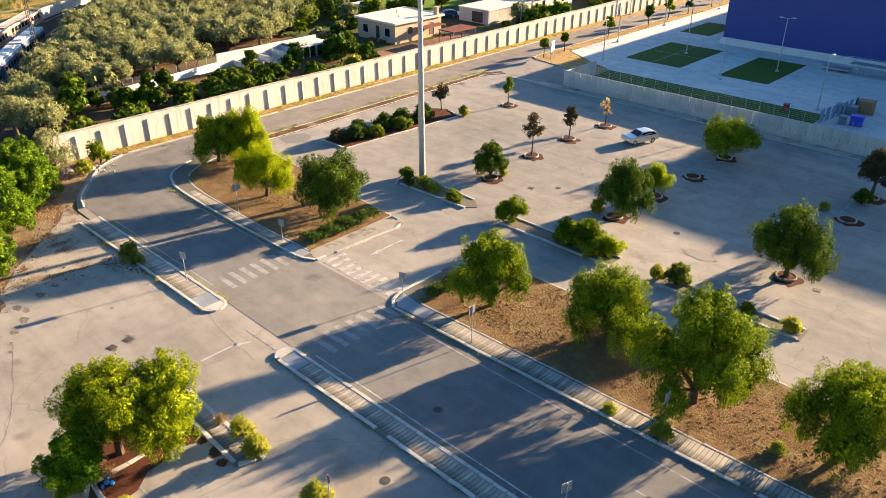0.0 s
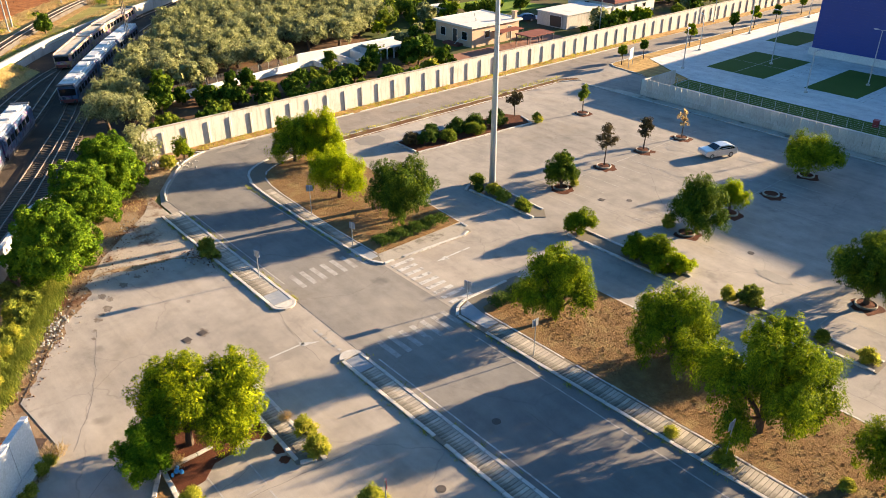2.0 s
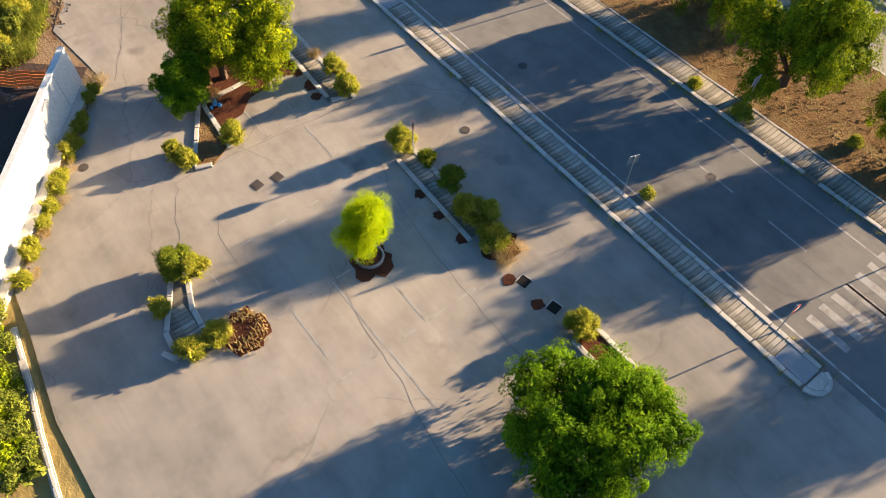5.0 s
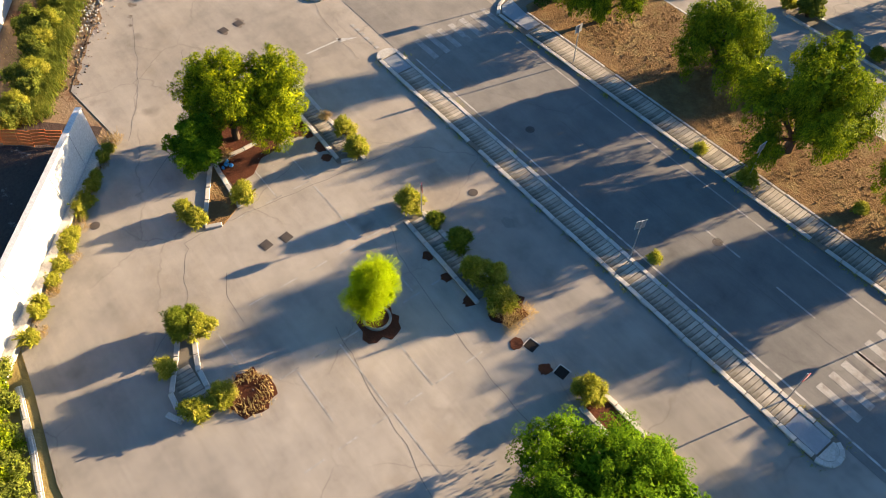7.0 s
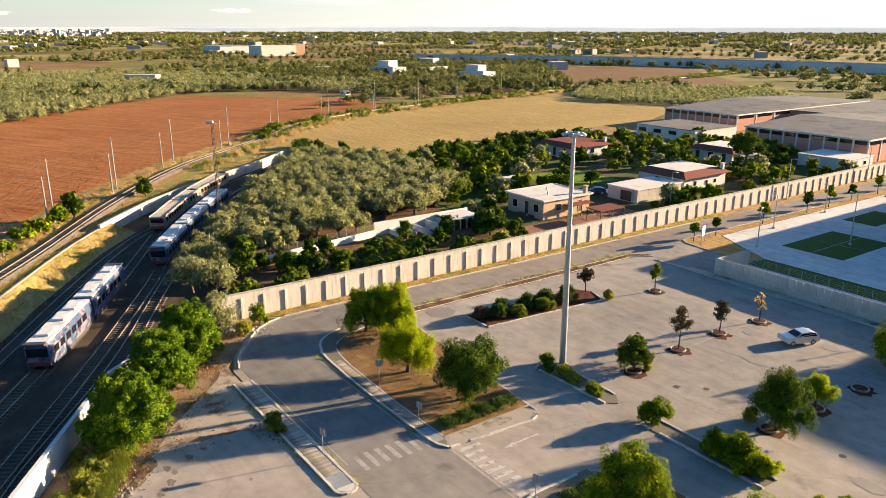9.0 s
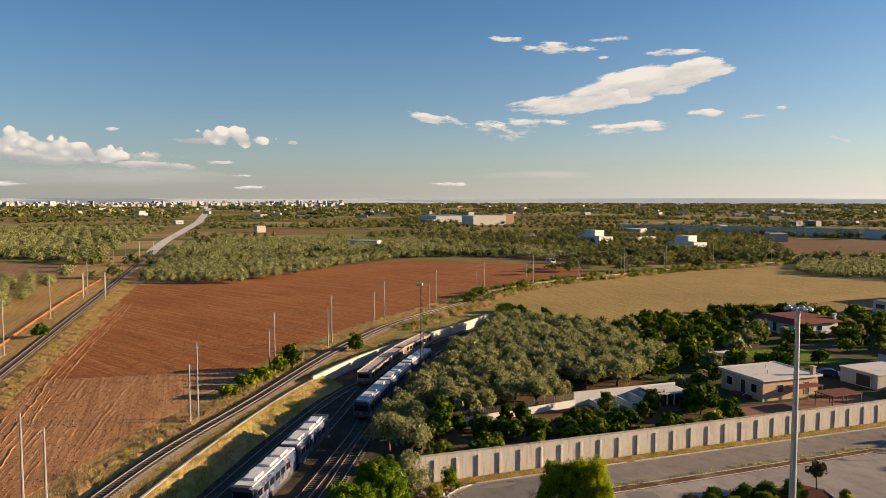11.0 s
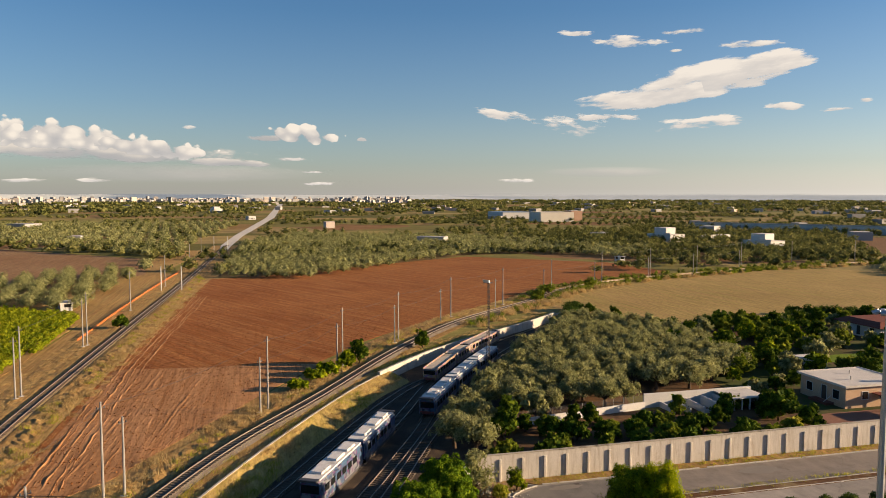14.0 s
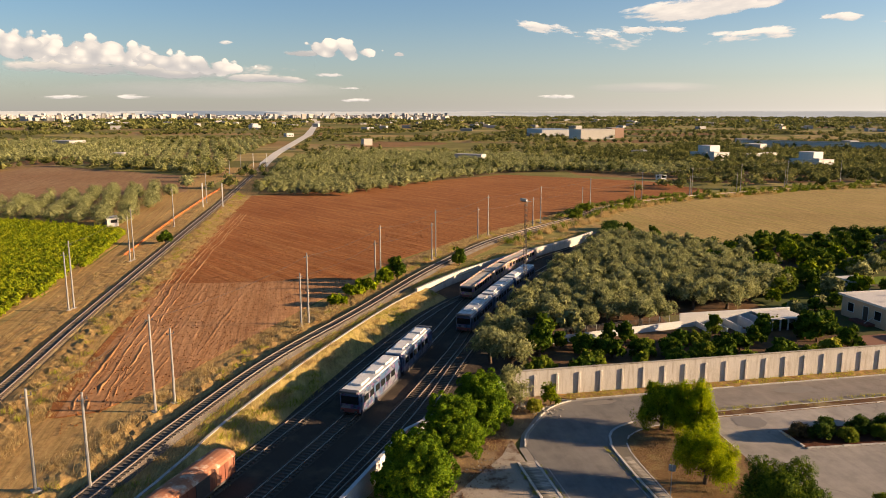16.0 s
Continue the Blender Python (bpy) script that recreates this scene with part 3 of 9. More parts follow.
g = Geo()
rings = [0, 400, 1200, 2600, 4850]
seg = 48
for r in rings[1:]:
    g.v += [(r * math.cos(2 * math.pi * k / seg), r * math.sin(2 * math.pi * k / seg), -0.08) for k in range(seg)]
for i in range(len(rings) - 2):
    g.f += [(i * seg + k, (i + 1) * seg + k, (i + 1) * seg + (k + 1) % seg, i * seg + (k + 1) % seg) for k in range(seg)]
g.v += [(x, y, -0.08) for x, y in CUTTING]
inner = list(range(seg)) + list(range((len(rings) - 1) * seg, len(g.v)))
for tri in tessellate_polygon([[Vector(q) for q in g.v[:seg]], [Vector((x, y, -0.08)) for x, y in CUTTING]]):
    q = [inner[k] for k in tri]
    (ax, ay, _), (bx, by, _), (cx, cy, _) = (g.v[k] for k in q)
    g.f.append(tuple(q) if (bx - ax) * (cy - ay) > (by - ay) * (cx - ax) else tuple(q[::-1]))
solid("ground", g, COUNTRY, "flat farmland of olive groves and small fields", "ground")


def sheet(name, poly, z, material, label, category, kind="structure"):
    """A ground cover with a thin edge."""
    return solid(name, Geo().prism(poly, z - 0.04, z), material, label, category, kind)


# car park asphalt, one sheet, up to the boundary kerbs
LOT = [(60, -6.3), (-21.0, -6.3), (-25.9, -5.6), (-30.0, -5.2), (-41.5, 4.6), (-46.9, 4.0), (-52.3, 7.5), (-60.2, 12.6), (-59.9, 17.5), (-58.4, 21.4),
       (-54.0, 23.0), (-71.0, 23.3), (-74.2, 24.5), (-77.2, 26.6), (-80.8, 29.2), (-82.6, 33.0), (-82.6, 130.0), (-82.6, 260.0), (-74.5, 260.0),
       (-74.5, 106.0), (-72.9, 101.4), (-67.7, 100.3), (-62.4, 100.2), (-62.4, 91.5), (60, 91.5)]
sheet("pavement_lot", LOT, 0.0, ASPHALT, "sun-bleached cracked asphalt of a large car park", "car park")
sheet("road_main", [(-46.5, 24.15), (-71.2, 24.15), (-74.2, 25.4), (-77.0, 27.4), (-80.2, 30.2), (-81.9, 33.4), (-82.2, 47.0), (-76.0, 47.0), (-75.5, 41.0), (-74.7, 36.8), (-73.0, 34.1), (-70.6, 33.0), (-68.4, 32.5), (-60.0, 32.2), (-50.3, 32.2), (-46.4, 32.9), (-36.8, 32.9), (-35.9, 32.35), (60, 34.95), (60, 24.05), (-37.5, 24.05)], 0.012, ROAD, "grey asphalt access road with worn markings", "road")
sheet("road_north", [(-82.2, 47.05), (-82.2, 260), (-75.9, 260), (-75.9, 47.05)], 0.012, ROAD_N, "patched asphalt road along the long wall", "road")
sheet("pavement_gravel", [(-60.2, 12.7), (-63.5, 15.0), (-70.0, 21.2), (-73.5, 23.2), (-71.0, 23.1), (-54.5, 22.9), (-58.3, 21.3), (-59.8, 17.5)], -0.01, GRAVEL, "dirty gravel patch with litter and sand", "ground")
SANDY_DIRT = surface("sandy_littered_dirt", (0.29, 0.205, 0.125), (0.20, 0.125, 0.07), 0.35, 5, 1.0, bumpy=1.0, depth=0.1, stain=(0.13, 0.062, 0.03), stain_at=(0.5, 0.62), stain_scale=0.22)
sheet("ground_dirt", [(-41.3, 4.7), (-47.0, 4.1), (-52.4, 7.6), (-60.1, 12.7), (-63.5, 15.1), (-70.0, 21.3), (-74.2, 24.6), (-77.4, 26.8), (-81, 29.4), (-82.7, 33), (-84.5, 33), (-86.2, 27.2), (-73.5, 11.2), (-49.2, -3.0), (-43, -8.5), (-38, -1)], -0.03, SANDY_DIRT, "reddish dirt strip with rubble and dry weeds", "ground")
# earth washed over the edge of the asphalt, in a ragged rim
g = Geo()
rim = smooth([(-47.4, 4.3), (-52.4, 7.5), (-60.2, 12.6), (-60.0, 17.5), (-58.5, 21.2)], 0.35)
inn = []
for k, (x, y) in enumerate(rim):
    w = 0.12 + 1.5 * max(0.0, noise.noise(Vector((x * 0.42, y * 0.42, 3))) + 0.12) + 0.35 * max(0.0, noise.noise(Vector((x * 2.3, y * 2.3, 8))))
    inn.append((x + w * 0.55, y + w * 0.83) if x > -59.9 and y < 13 else (x + w, y + 0.1 * w))
n = len(rim)
g.add([(*p, 0.006) for p in offset(rim, 0.0)] + [(*p, 0.005) for p in inn], [(k, k + 1, n + k + 1, n + k) for k in range(n - 1)])
solid("ground_dirt_rim", g, SANDY_DIRT, "ragged rim of earth over the edge of the asphalt", "ground")


# markings
def bar(geo, x0, y0, x1, y1, z=0.016):
    geo.add([(x0, y0, z), (x1, y0, z), (x1, y1, z), (x0, y1, z)], [(0, 1, 2, 3)])


def marking(name, geo, material=PAINT, label="worn white road marking"):
    return solid(name, geo, material, label, "road marking")


g = Geo()
for k in range(9):                       # zebra across the side road
    bar(g, -45.65 + 0.95 * k, 33.3, -45.20 + 0.95 * k, 35.6 if k in (0, 7, 8) else 35.2)
bar(g, -35.5, 24.52, 60, 24.64)
marking("marking_zebra_side", g)
g = Geo()
for x0, x1, ys in ((-49.8, -47.4, range(8)), (-37.3, -34.8, range(7)), (-3.0, -0.6, range(7))):
    for k in ys:
        bar(g, x0, 25.6 + 1.02 * k, x1, 26.05 + 1.02 * k)
marking("marking_zebra_main", g, PAINT_FAINT, "almost worn off zebra stripes")
g = Geo()
bar(g, -34.0, 31.6, 60, 31.72), bar(g, -68.0, 31.7, -51.5, 31.82), bar(g, -66.5, 24.7, -49.0, 24.82)
for k in range(6):
    bar(g, -41.6 + 0.62 * k, 23.0, -41.25 + 0.62 * k, 23.25, 0.016)
for k in range(9):
    bar(g, -13 + 5 * k, 28.9, -10.5 + 5 * k, 29.02)
marking("marking_edge_lines", g, PAINT_FAINT, "thin worn white edge lines")
g = Geo()
bar(g, -43.78, 37.6, -43.60, 40.8), g.add([(-43.95, 38.0, 0.006), (-43.65, 36.8, 0.006), (-43.3, 38.0, 0.006)], [(0, 1, 2)])
bar(g, -40.75, 18.7, -40.60, 21.6, 0.006), g.add([(-40.95, 21.3, 0.006), (-40.35, 21.3, 0.006), (-40.1, 22.6, 0.006)], [(0, 1, 2)])
marking("marking_arrows", g, PAINT, "worn white direction arrows")
g = Geo()
for x, y0, y1 in ((-30.2, 7.7, 12.7), (-19.55, 2.6, 15.2), (-14.65, 3.0, 12.6), (-24.4, 5.4, 15.0)):
    y = y0
    while y < y1:                        # dotted spines of the near bays
        bar(g, x, y, x + 0.1, y + 1.1, 0.006)
        y += 1.9
for x0, x1, y in ((-34.1, -30.2, 10.35), (-34.0, -30.2, 12.7), (-19.5, -14.6, 10.4), (-19.4, -15.0, 7.95), (-19.3, -16.0, 5.4), (-23.9, -19.6, 3.2), (-23.6, -19.8, 12.9), (-29.6, -25.2, 12.6), (-14.5, -10.2, 8.0)):
    bar(g, x0, y, x1, y + 0.09, 0.006)
for x in (-48.0, -33.0, -17.2):
    for k in range(12):
        bar(g, x - 4.6, 54.6 + 2.45 * k, x + 4.6, 54.68 + 2.45 * k, 0.006)
    bar(g, x - 0.05, 52.5, x + 0.05, 84.0, 0.006)
marking("marking_bays", g, PAINT_FAINT, "faded white parking bay lines")

# seams and old cuts in the asphalt
g = Geo()
sr = random.Random(3)
SEAMS = [[(-29.2, 17.6), (-30.4, 5.5), (-29.8, 4.5), (-28.2, 3.4), (-26.4, 2.7), (-24.0, -1.0)], [(-27.0, 5.4), (-25.8, 4.75), (-23.6, 4.6)], [(-20.5, 8.4), (-15.9, 7.75), (-12.8, 7.55), (-9.0, 6.9), (-2.0, 6.4)], [(-24.5, 14.6), (-21.0, 13.6), (-12.0, 13.0), (-3.0, 13.4)],
         [(-46.5, 12.0), (-39.5, 8.6), (-35.6, 4.6)], [(-52.0, 10.5), (-45.0, 8.0), (-40.0, 5.2)], [(-46.0, 22.4), (-42.0, 21.6), (-38.0, 21.4)], [(-46.0, 24.4), (-44.0, 28.6), (-45.2, 32.6)], [(-37.4, 24.6), (-36.6, 28.0), (-36.9, 32.6)],
         [(-55, 76), (-46, 70), (-38, 62)], [(-60, 57.2), (-44, 56.6), (-26, 57.4)], [(-62, 69.8), (-44, 69.2), (-14, 69.8)], [(-58, 77.2), (-36, 76.8)], [(-28, 46.4), (-10, 46.0), (10, 46.6)], [(-80.4, 50), (-78.6, 66), (-79.4, 90)], [(-77.6, 60), (-78.2, 84)], [(-25, 28.4), (-12, 28.0), (4, 28.6)]]
for line in SEAMS:
    pts = smooth(line, 0.45)
    pts = [(x + 0.16 * noise.noise(Vector((x * 0.9, y * 0.9, 2.0))) + sr.uniform(-0.02, 0.02), y + 0.16 * noise.noise(Vector((x * 0.9, y * 0.9, 7.0))) + sr.uniform(-0.02, 0.02)) for x, y in pts]
    on_road = 24.0 < line[0][1] < 32.6 or line[0][0] < -76
    g.strip(pts, 0.022, 0.0165 if on_road or 22.0 < line[0][1] < 24.5 else 0.004)
solid("pavement_cracks", g, surface("crack_filler", (0.15, 0.13, 0.112), (0.11, 0.096, 0.083), 1, 9, 0.9), "dark cracks and seams in the asphalt", "crack")

# puddle stains and tyre arc
g = Geo()
for cx, cy, rx, ry in ((-72.5, 50.5, 1.6, 2.2), (-81.0, 36.5, 0.6, 2.2), (-50.2, 55.8, 0.9, 0.45), (-41.5, 69.5, 1.3, 0.5), (-20.3, 20.2, 0.5, 0.35), (-46.2, 76.2, 1.0, 0.8), (-38.6, 79.5, 1.1, 0.8), (-23.0, 56.5, 1.5, 0.8), (-80.2, 62, 1.2, 3.0)):
    n = 18
    g.add([(cx + rx * math.cos(2 * math.pi * k / n) * sr.uniform(0.75, 1.15), cy + ry * math.sin(2 * math.pi * k / n) * sr.uniform(0.75, 1.15), 0.0165) for k in range(n)], [tuple(range(n))])
solid("pavement_stains", g, surface("damp_stain", (0.165, 0.142, 0.118), (0.205, 0.18, 0.15), 1.2, 9, 0.7), "dark irregular stains on the asphalt", "stain")
g = Geo()
g.strip([(-41.0 + 6.2 * math.cos(a), 62.0 + 6.2 * math.sin(a)) for a in np.linspace(0.3, 2.2, 24)], 0.10, 0.004)
g.strip([(-41.0 + 7.8 * math.cos(a), 62.0 + 7.8 * math.sin(a)) for a in np.linspace(0.4, 2.0, 24)], 0.10, 0.004)
solid("pavement_tyre_marks", g, surface("rubber_mark", (0.15, 0.13, 0.115), (0.18, 0.16, 0.14), 2, 9, 0.8), "curved tyre marks on the asphalt", "tyre mark")

# ---- raised pavements with kerbstones and slabs ----
STONE = to_mesh("kerb_stone", Geo().box(-0.485, -0.14, -0.05, 0.485, 0.14, 0.15, 0.03), KERB)
SLAB_ME = to_mesh("paving_slab", Geo().box(-0.105, -0.5, 0.0, 0.105, 0.5, 0.035, 0.012), SLAB)
LOW_STONE = to_mesh("kerb_stone", Geo().box(-0.485, -0.09, -0.05, 0.485, 0.09, 0.11, 0.025), KERB)


PIECE_JOBS = []


def kerbs(parent, pts, me=None, gap=(), tilt=1.5, skip=0.0):
    PIECE_JOBS.append((parent, pts, me or STONE, tilt, skip))


def slabs(parent, x0, x1, yc, half, y1=None):
    PIECE_JOBS.append((parent, [(x0, yc), (x1, yc if y1 is None else y1)], "slab", half, 0.0))


def pavement(name, poly, z, material, label):
    return solid(name, Geo().prism(poly, -0.04, z), material, label, "pavement")


def arc(cx, cy, r, a0, a1, n=8):
    return [(cx + r * math.cos(radians(a0 + (a1 - a0) * k / n)), cy + r * math.sin(radians(a0 + (a1 - a0) * k / n))) for k in range(n + 1)]


def narrow_walk(name, x0, x1, y0, y1, round0, round1, label):
    """A raised walk between two rows of kerbstones, rounded at its free ends."""
    yc, r = (y0 + y1) / 2, (y1 - y0) / 2
    poly = (arc(x0 + r, yc, r, 90, 270) if round0 else [(x0, y1), (x0, y0)]) + (arc(x1 - r, yc, r, -90, 90) if round1 else [(x1, y0), (x1, y1)])
    w = pavement(name, poly, 0.09, SLAB_DARK, label)
    a, b = x0 + (r if round0 else 0), x1 - (r if round1 else 0)
    k = r - 0.14
    kerbs(w, [(a, yc - k), (b, yc - k)]), kerbs(w, [(a, yc + k), (b, yc + k)])
    if round0:
        kerbs(w, arc(x0 + r, yc, k, 90, 270, 16), "short")
    if round1:
        kerbs(w, arc(x1 - r, yc, k, -90, 90, 16), "short")
    s0, s1 = a, b
    for on, cx, a0 in ((round0, a, 90), (round1, b, -90)):
        if on:
            part("nose", Geo().prism(arc(cx, yc, r - 0.27, a0, a0 + 180, 14), 0.05, 0.155), CONCRETE, w, "pale cast concrete nose of the walk")
    g = Geo()
    if round0:
        g.box(a + 0.1, yc - r + 0.3, 0.085, a + 1.9, yc + r - 0.3, 0.122, 0.01)
        s0 = a + 2.0
    if round1:
        g.box(b - 1.9, yc - r + 0.3, 0.085, b - 0.1, yc + r - 0.3, 0.122, 0.01)
        s1 = b - 2.0
    if g.v:
        part("ramp_slab", g, RAMP_SLAB, w, "smooth pale concrete ramp")
    slabs(w, s0, s1, yc, r - 0.3)
    return w


narrow_walk("pavement_middle", -37.75, 0.15, 22.3, 24.05, True, True, "raised paved walk between whitewashed kerbstones")
narrow_walk("pavement_west", -68.0, -45.35, 22.1, 24.15, False, True, "raised paved walk with whitewashed kerbstones and weeds")

# east bed with its walk along the road
w = pavement("pavement_east", [(-35.9, 32.3), (60, 34.9), (60, 36.6), (-34.9, 34.35), (-35.6, 34.9), (-35.8, 40.2), (-37.3, 40.2), (-37.45, 34.6), (-36.95, 33.0)], 0.09, SLAB_DARK, "paved walk with whitewashed kerbstones along the road")
kerbs(w, [(-35.9, 32.45), (30, 34.24)]), kerbs(w, [(-34.9, 34.3), (30, 35.85)], LOW_STONE)
kerbs(w, [(-36.0, 32.45), (-36.75, 33.1), (-37.2, 34.0), (-37.3, 35.0), (-37.2, 40.2)])
slabs(w, -33.0, 28.0, 33.42, 0.68, 35.0)
part("ramp_slab", Geo().prism([(-36.6, 33.3), (-35.9, 32.75), (-33.2, 32.85), (-33.2, 34.1), (-35.0, 34.1), (-36.9, 34.4)], 0.085, 0.122), RAMP_SLAB, w, "smooth pale concrete ramp")
b = pavement("ground_bed_east", [(-35.55, 34.7), (-34.8, 34.4), (60, 36.65), (60, 43.9), (-32.4, 43.5), (-35.7, 40.7)], 0.10, SOIL, "planting bed of dry brown soil and mown weeds")
kerbs(b, [(-37.1, 40.2), (-35.6, 41.6), (-32.4, 43.6)], LOW_STONE), kerbs(b, [(-32.4, 43.6), (20, 43.8)], LOW_STONE, tilt=2.5)

# west island: bed with a curved walk round it
OUT = [(-46.3, 32.9), (-47.2, 32.4), (-50.3, 32.15), (-60.4, 32.15), (-68.5, 32.5), (-70.7, 33.0), (-73.0, 34.1), (-74.7, 36.8), (-75.4, 41.0), (-75.6, 45.0)]
INN = [(-48.1, 33.65), (-55.1, 33.55), (-62.1, 33.75), (-67.6, 34.1), (-70.5, 34.9), (-72.2, 36.5), (-73.4, 39.7), (-73.6, 45.0)]
w = pavement("pavement_island", OUT + INN[::-1], 0.09, SLAB_DARK, "curved paved walk with whitewashed kerbstones")
kerbs(w, smooth(offset(OUT, -0.15), 1.0)), kerbs(w, smooth(INN, 1.0), LOW_STONE)
slabs(w, -67.0, -50.5, 33.1, 0.5, 32.85)
part("ramp_slab", Geo().box(-50.2, 32.45, 0.085, -47.6, 33.45, 0.122, 0.01), RAMP_SLAB, w, "smooth pale concrete ramp")
b = pavement("ground_bed_island", [(-48.1, 33.7), (-55.1, 33.6), (-62.1, 33.8), (-67.6, 34.15), (-70.5, 34.95), (-72.1, 36.5), (-73.3, 39.7), (-73.5, 45.1), (-71.5, 45.4), (-48.2, 43.4)], 0.10, SOIL, "planting bed of dry brown soil with fallen leaves")
kerbs(b, [(-48.2, 43.5), (-60, 44.4), (-71.5, 45.5)], LOW_STONE, tilt=3)
w2 = pavement("pavement_island_end", [(-46.35, 32.95), (-48.0, 33.65), (-48.0, 42.3), (-47.2, 43.4), (-45.9, 43.0), (-45.6, 41.5), (-46.0, 36.0)], 0.085, SLAB, "broken slab paving at the end of a planted bed")
kerbs(w2, [(-46.3, 33.1), (-46.1, 36.0), (-45.75, 41.8)], tilt=3), kerbs(w2, [(-45.75, 41.8), (-46.2, 42.9), (-47.2, 43.4), (-48.2, 43.5)], tilt=5)

# strip between road and car park in the north
w = pavement("pavement_strip", [(-75.85, 45.6), (-74.2, 45.6), (-74.5, 88.0), (-72.9, 91.0), (-74.2, 91.4), (-75.85, 89.0)], 0.07, DIRT, "narrow weedy strip between two rows of kerbstones")
kerbs(w, [(-75.75, 45.6), (-75.75, 89.0), (-74.2, 91.2)], LOW_STONE, tilt=3), kerbs(w, [(-74.3, 45.6), (-74.6, 88.0), (-73.0, 91.0)], LOW_STONE, tilt=3)
w = pavement("pavement_verge", [(-82.5, 33.5), (-82.5, 260), (-84.4, 260), (-84.4, 30.5)], 0.06, DRY_VERGE, "weedy verge at the foot of the long wall")
kerbs(w, smooth([(-71.2, 24.0), (-74.2, 25.0), (-77.0, 27.0), (-80.4, 29.8), (-82.2, 33.2), (-82.5, 40), (-82.5, 115)], 2.0), LOW_STONE, tilt=3)
w = pavement("pavement_car_park_east", [(-71.5, 89.7), (60, 89.7), (60, 91.4), (-62.5, 91.4), (-66, 91.2)], 0.07, SLAB, "narrow pavement along the concrete fence wall")
kerbs(w, [(-71.5, 89.8), (20, 89.8)], LOW_STONE)
w = pavement("pavement_entrance", [(-76.4, 103.6), (-76.0, 102.2), (-74.5, 101.3), (-67.7, 100.3), (-62.5, 100.2), (-62.5, 104), (-68.0, 106.5), (-74.2, 110), (-74.4, 240), (-76.4, 240)], 0.06, DRY_VERGE, "dry grass verge with a row of young trees")
kerbs(w, [(-76.3, 150), (-76.3, 103.6), (-75.9, 102.2), (-74.5, 101.4), (-67.7, 100.4)], LOW_STONE)

# ---- walls ----
def pier_wall(name, x, y0, y1, h, pitch, label):
    """A rendered wall with flat piers on the road side."""
    wall = solid(name, Geo().box(x - 0.3, y0, -0.1, x, y1, h), WALL_PLASTER, label, "wall")
    cap = Geo().box(x - 0.36, y0, h, x + 0.05, y1, h + 0.09, 0.02)
    part("coping", cap, COPING, wall)
    n = int((y1 - y0) / pitch)
    for k in range(n):
        y = y0 + 0.13 + k * pitch
        part("pier", Geo().box(x + 0.002, y, -0.05, x + 0.16, y + 0.34, h - 0.5, 0.05), WALL_PLASTER, wall)
    return wall


pier_wall("wall_north", -84.6, 26.3, 270, 3.2, 2.84, "long stained off-white wall with regular piers")


def slant_wall(name, p, q, h, thick, material, label):
    d = math.dist(p, q)
    a = math.atan2(q[1] - p[1], q[0] - p[0])
    m = Matrix.Translation((*p, 0)) @ Matrix.Rotation(a, 4, "Z")
    geo = Geo().box(0, -thick / 2, -0.3, d, thick / 2, h, 0.02, m)
    wall = solid(name, geo, material, label, "wall")
    part("coping", Geo().box(0, -thick / 2 - 0.05, h, d, thick / 2 + 0.05, h + 0.08, 0.02, m), material, wall)
    for k in range(int(d / 3.3) if h > 3 else 0):
        x = d - 2.2 - 3.3 * k
        part("rib", Geo().box(x - 0.07, -thick / 2 - 0.035, -0.1, x + 0.07, thick / 2 + 0.035, h - 0.01, 0.01, m), material, wall)
    return wall


slant_wall("wall_west", (-22.5, -11.6), (-40.9, 3.5), 3.1, 0.3, WHITE_WALL, "high white rendered boundary wall")
slant_wall("wall_west_foot", (-22.6, -11.0), (-40.3, 3.6), 0.35, 0.5, CONCRETE, "low concrete footing of the white wall")
slant_wall("wall_railway", (-49, -2.2), (-73.0, 11.9), 2.3, 0.3, WHITE_WALL, "white rendered wall between railway and car park")
slant_wall("wall_railway_end", (-73.0, 11.9), (-85.0, 26.2), 2.3, 0.3, WHITE_WALL, "white rendered wall behind pine trees")

# fence wall of upright concrete panels in the east
wall = solid("wall_east", Geo().box(-62.4, 91.62, -0.1, 60, 91.82, 0.7), CONCRETE, "concrete fence wall of upright panels on a plinth", "wall")
PANEL = to_mesh("panel", Geo().box(-0.46, -0.06, 0.0, 0.46, 0.06, 1.65, 0.02), CONCRETE)
PIECE_JOBS.append((wall, [(-62.4, 91.72), (-0.5, 91.72)], "panel", PANEL, 0.0))
part("panel_row", Geo().box(-0.4, 91.66, 0.69, 60, 91.78, 2.33), CONCRETE, wall)
wall = solid("wall_gate", Geo().box(-62.42, 91.9, -0.1, -62.2, 100.0, 2.2, 0.02), CONCRETE, "plain concrete wall at the gate of the store", "wall")

# ---- trees of the car park ----
PEPPER_NEAR = leaf_mat("fresh_green_leaves", [(0.05, (0.028, 0.075, 0.005)), (0.45, (0.09, 0.175, 0.008)), (0.95, (0.20, 0.31, 0.012))], 0.42)
LIME = leaf_mat("lime_leaves", [(0.05, (0.20, 0.30, 0.006)), (0.5, (0.38, 0.48, 0.010)), (0.95, (0.55, 0.60, 0.02))], 0.55)
tree(-70.2, 42.3, 3.1, 6.0, 0.9, 11, PEPPER_BRIGHT, 9000, "yellow-green pepper tree in a planted island")
tree(-72.3, 39.7, 3.0, 5.6, 0.6, 12, PEPPER, 9500, "green pepper tree in a planted island")
tree(-60.5, 37.9, 3.2, 5.5, 0.9, 13, PEPPER_BRIGHT, 7500, "bright yellow-green pepper tree in a planted island")
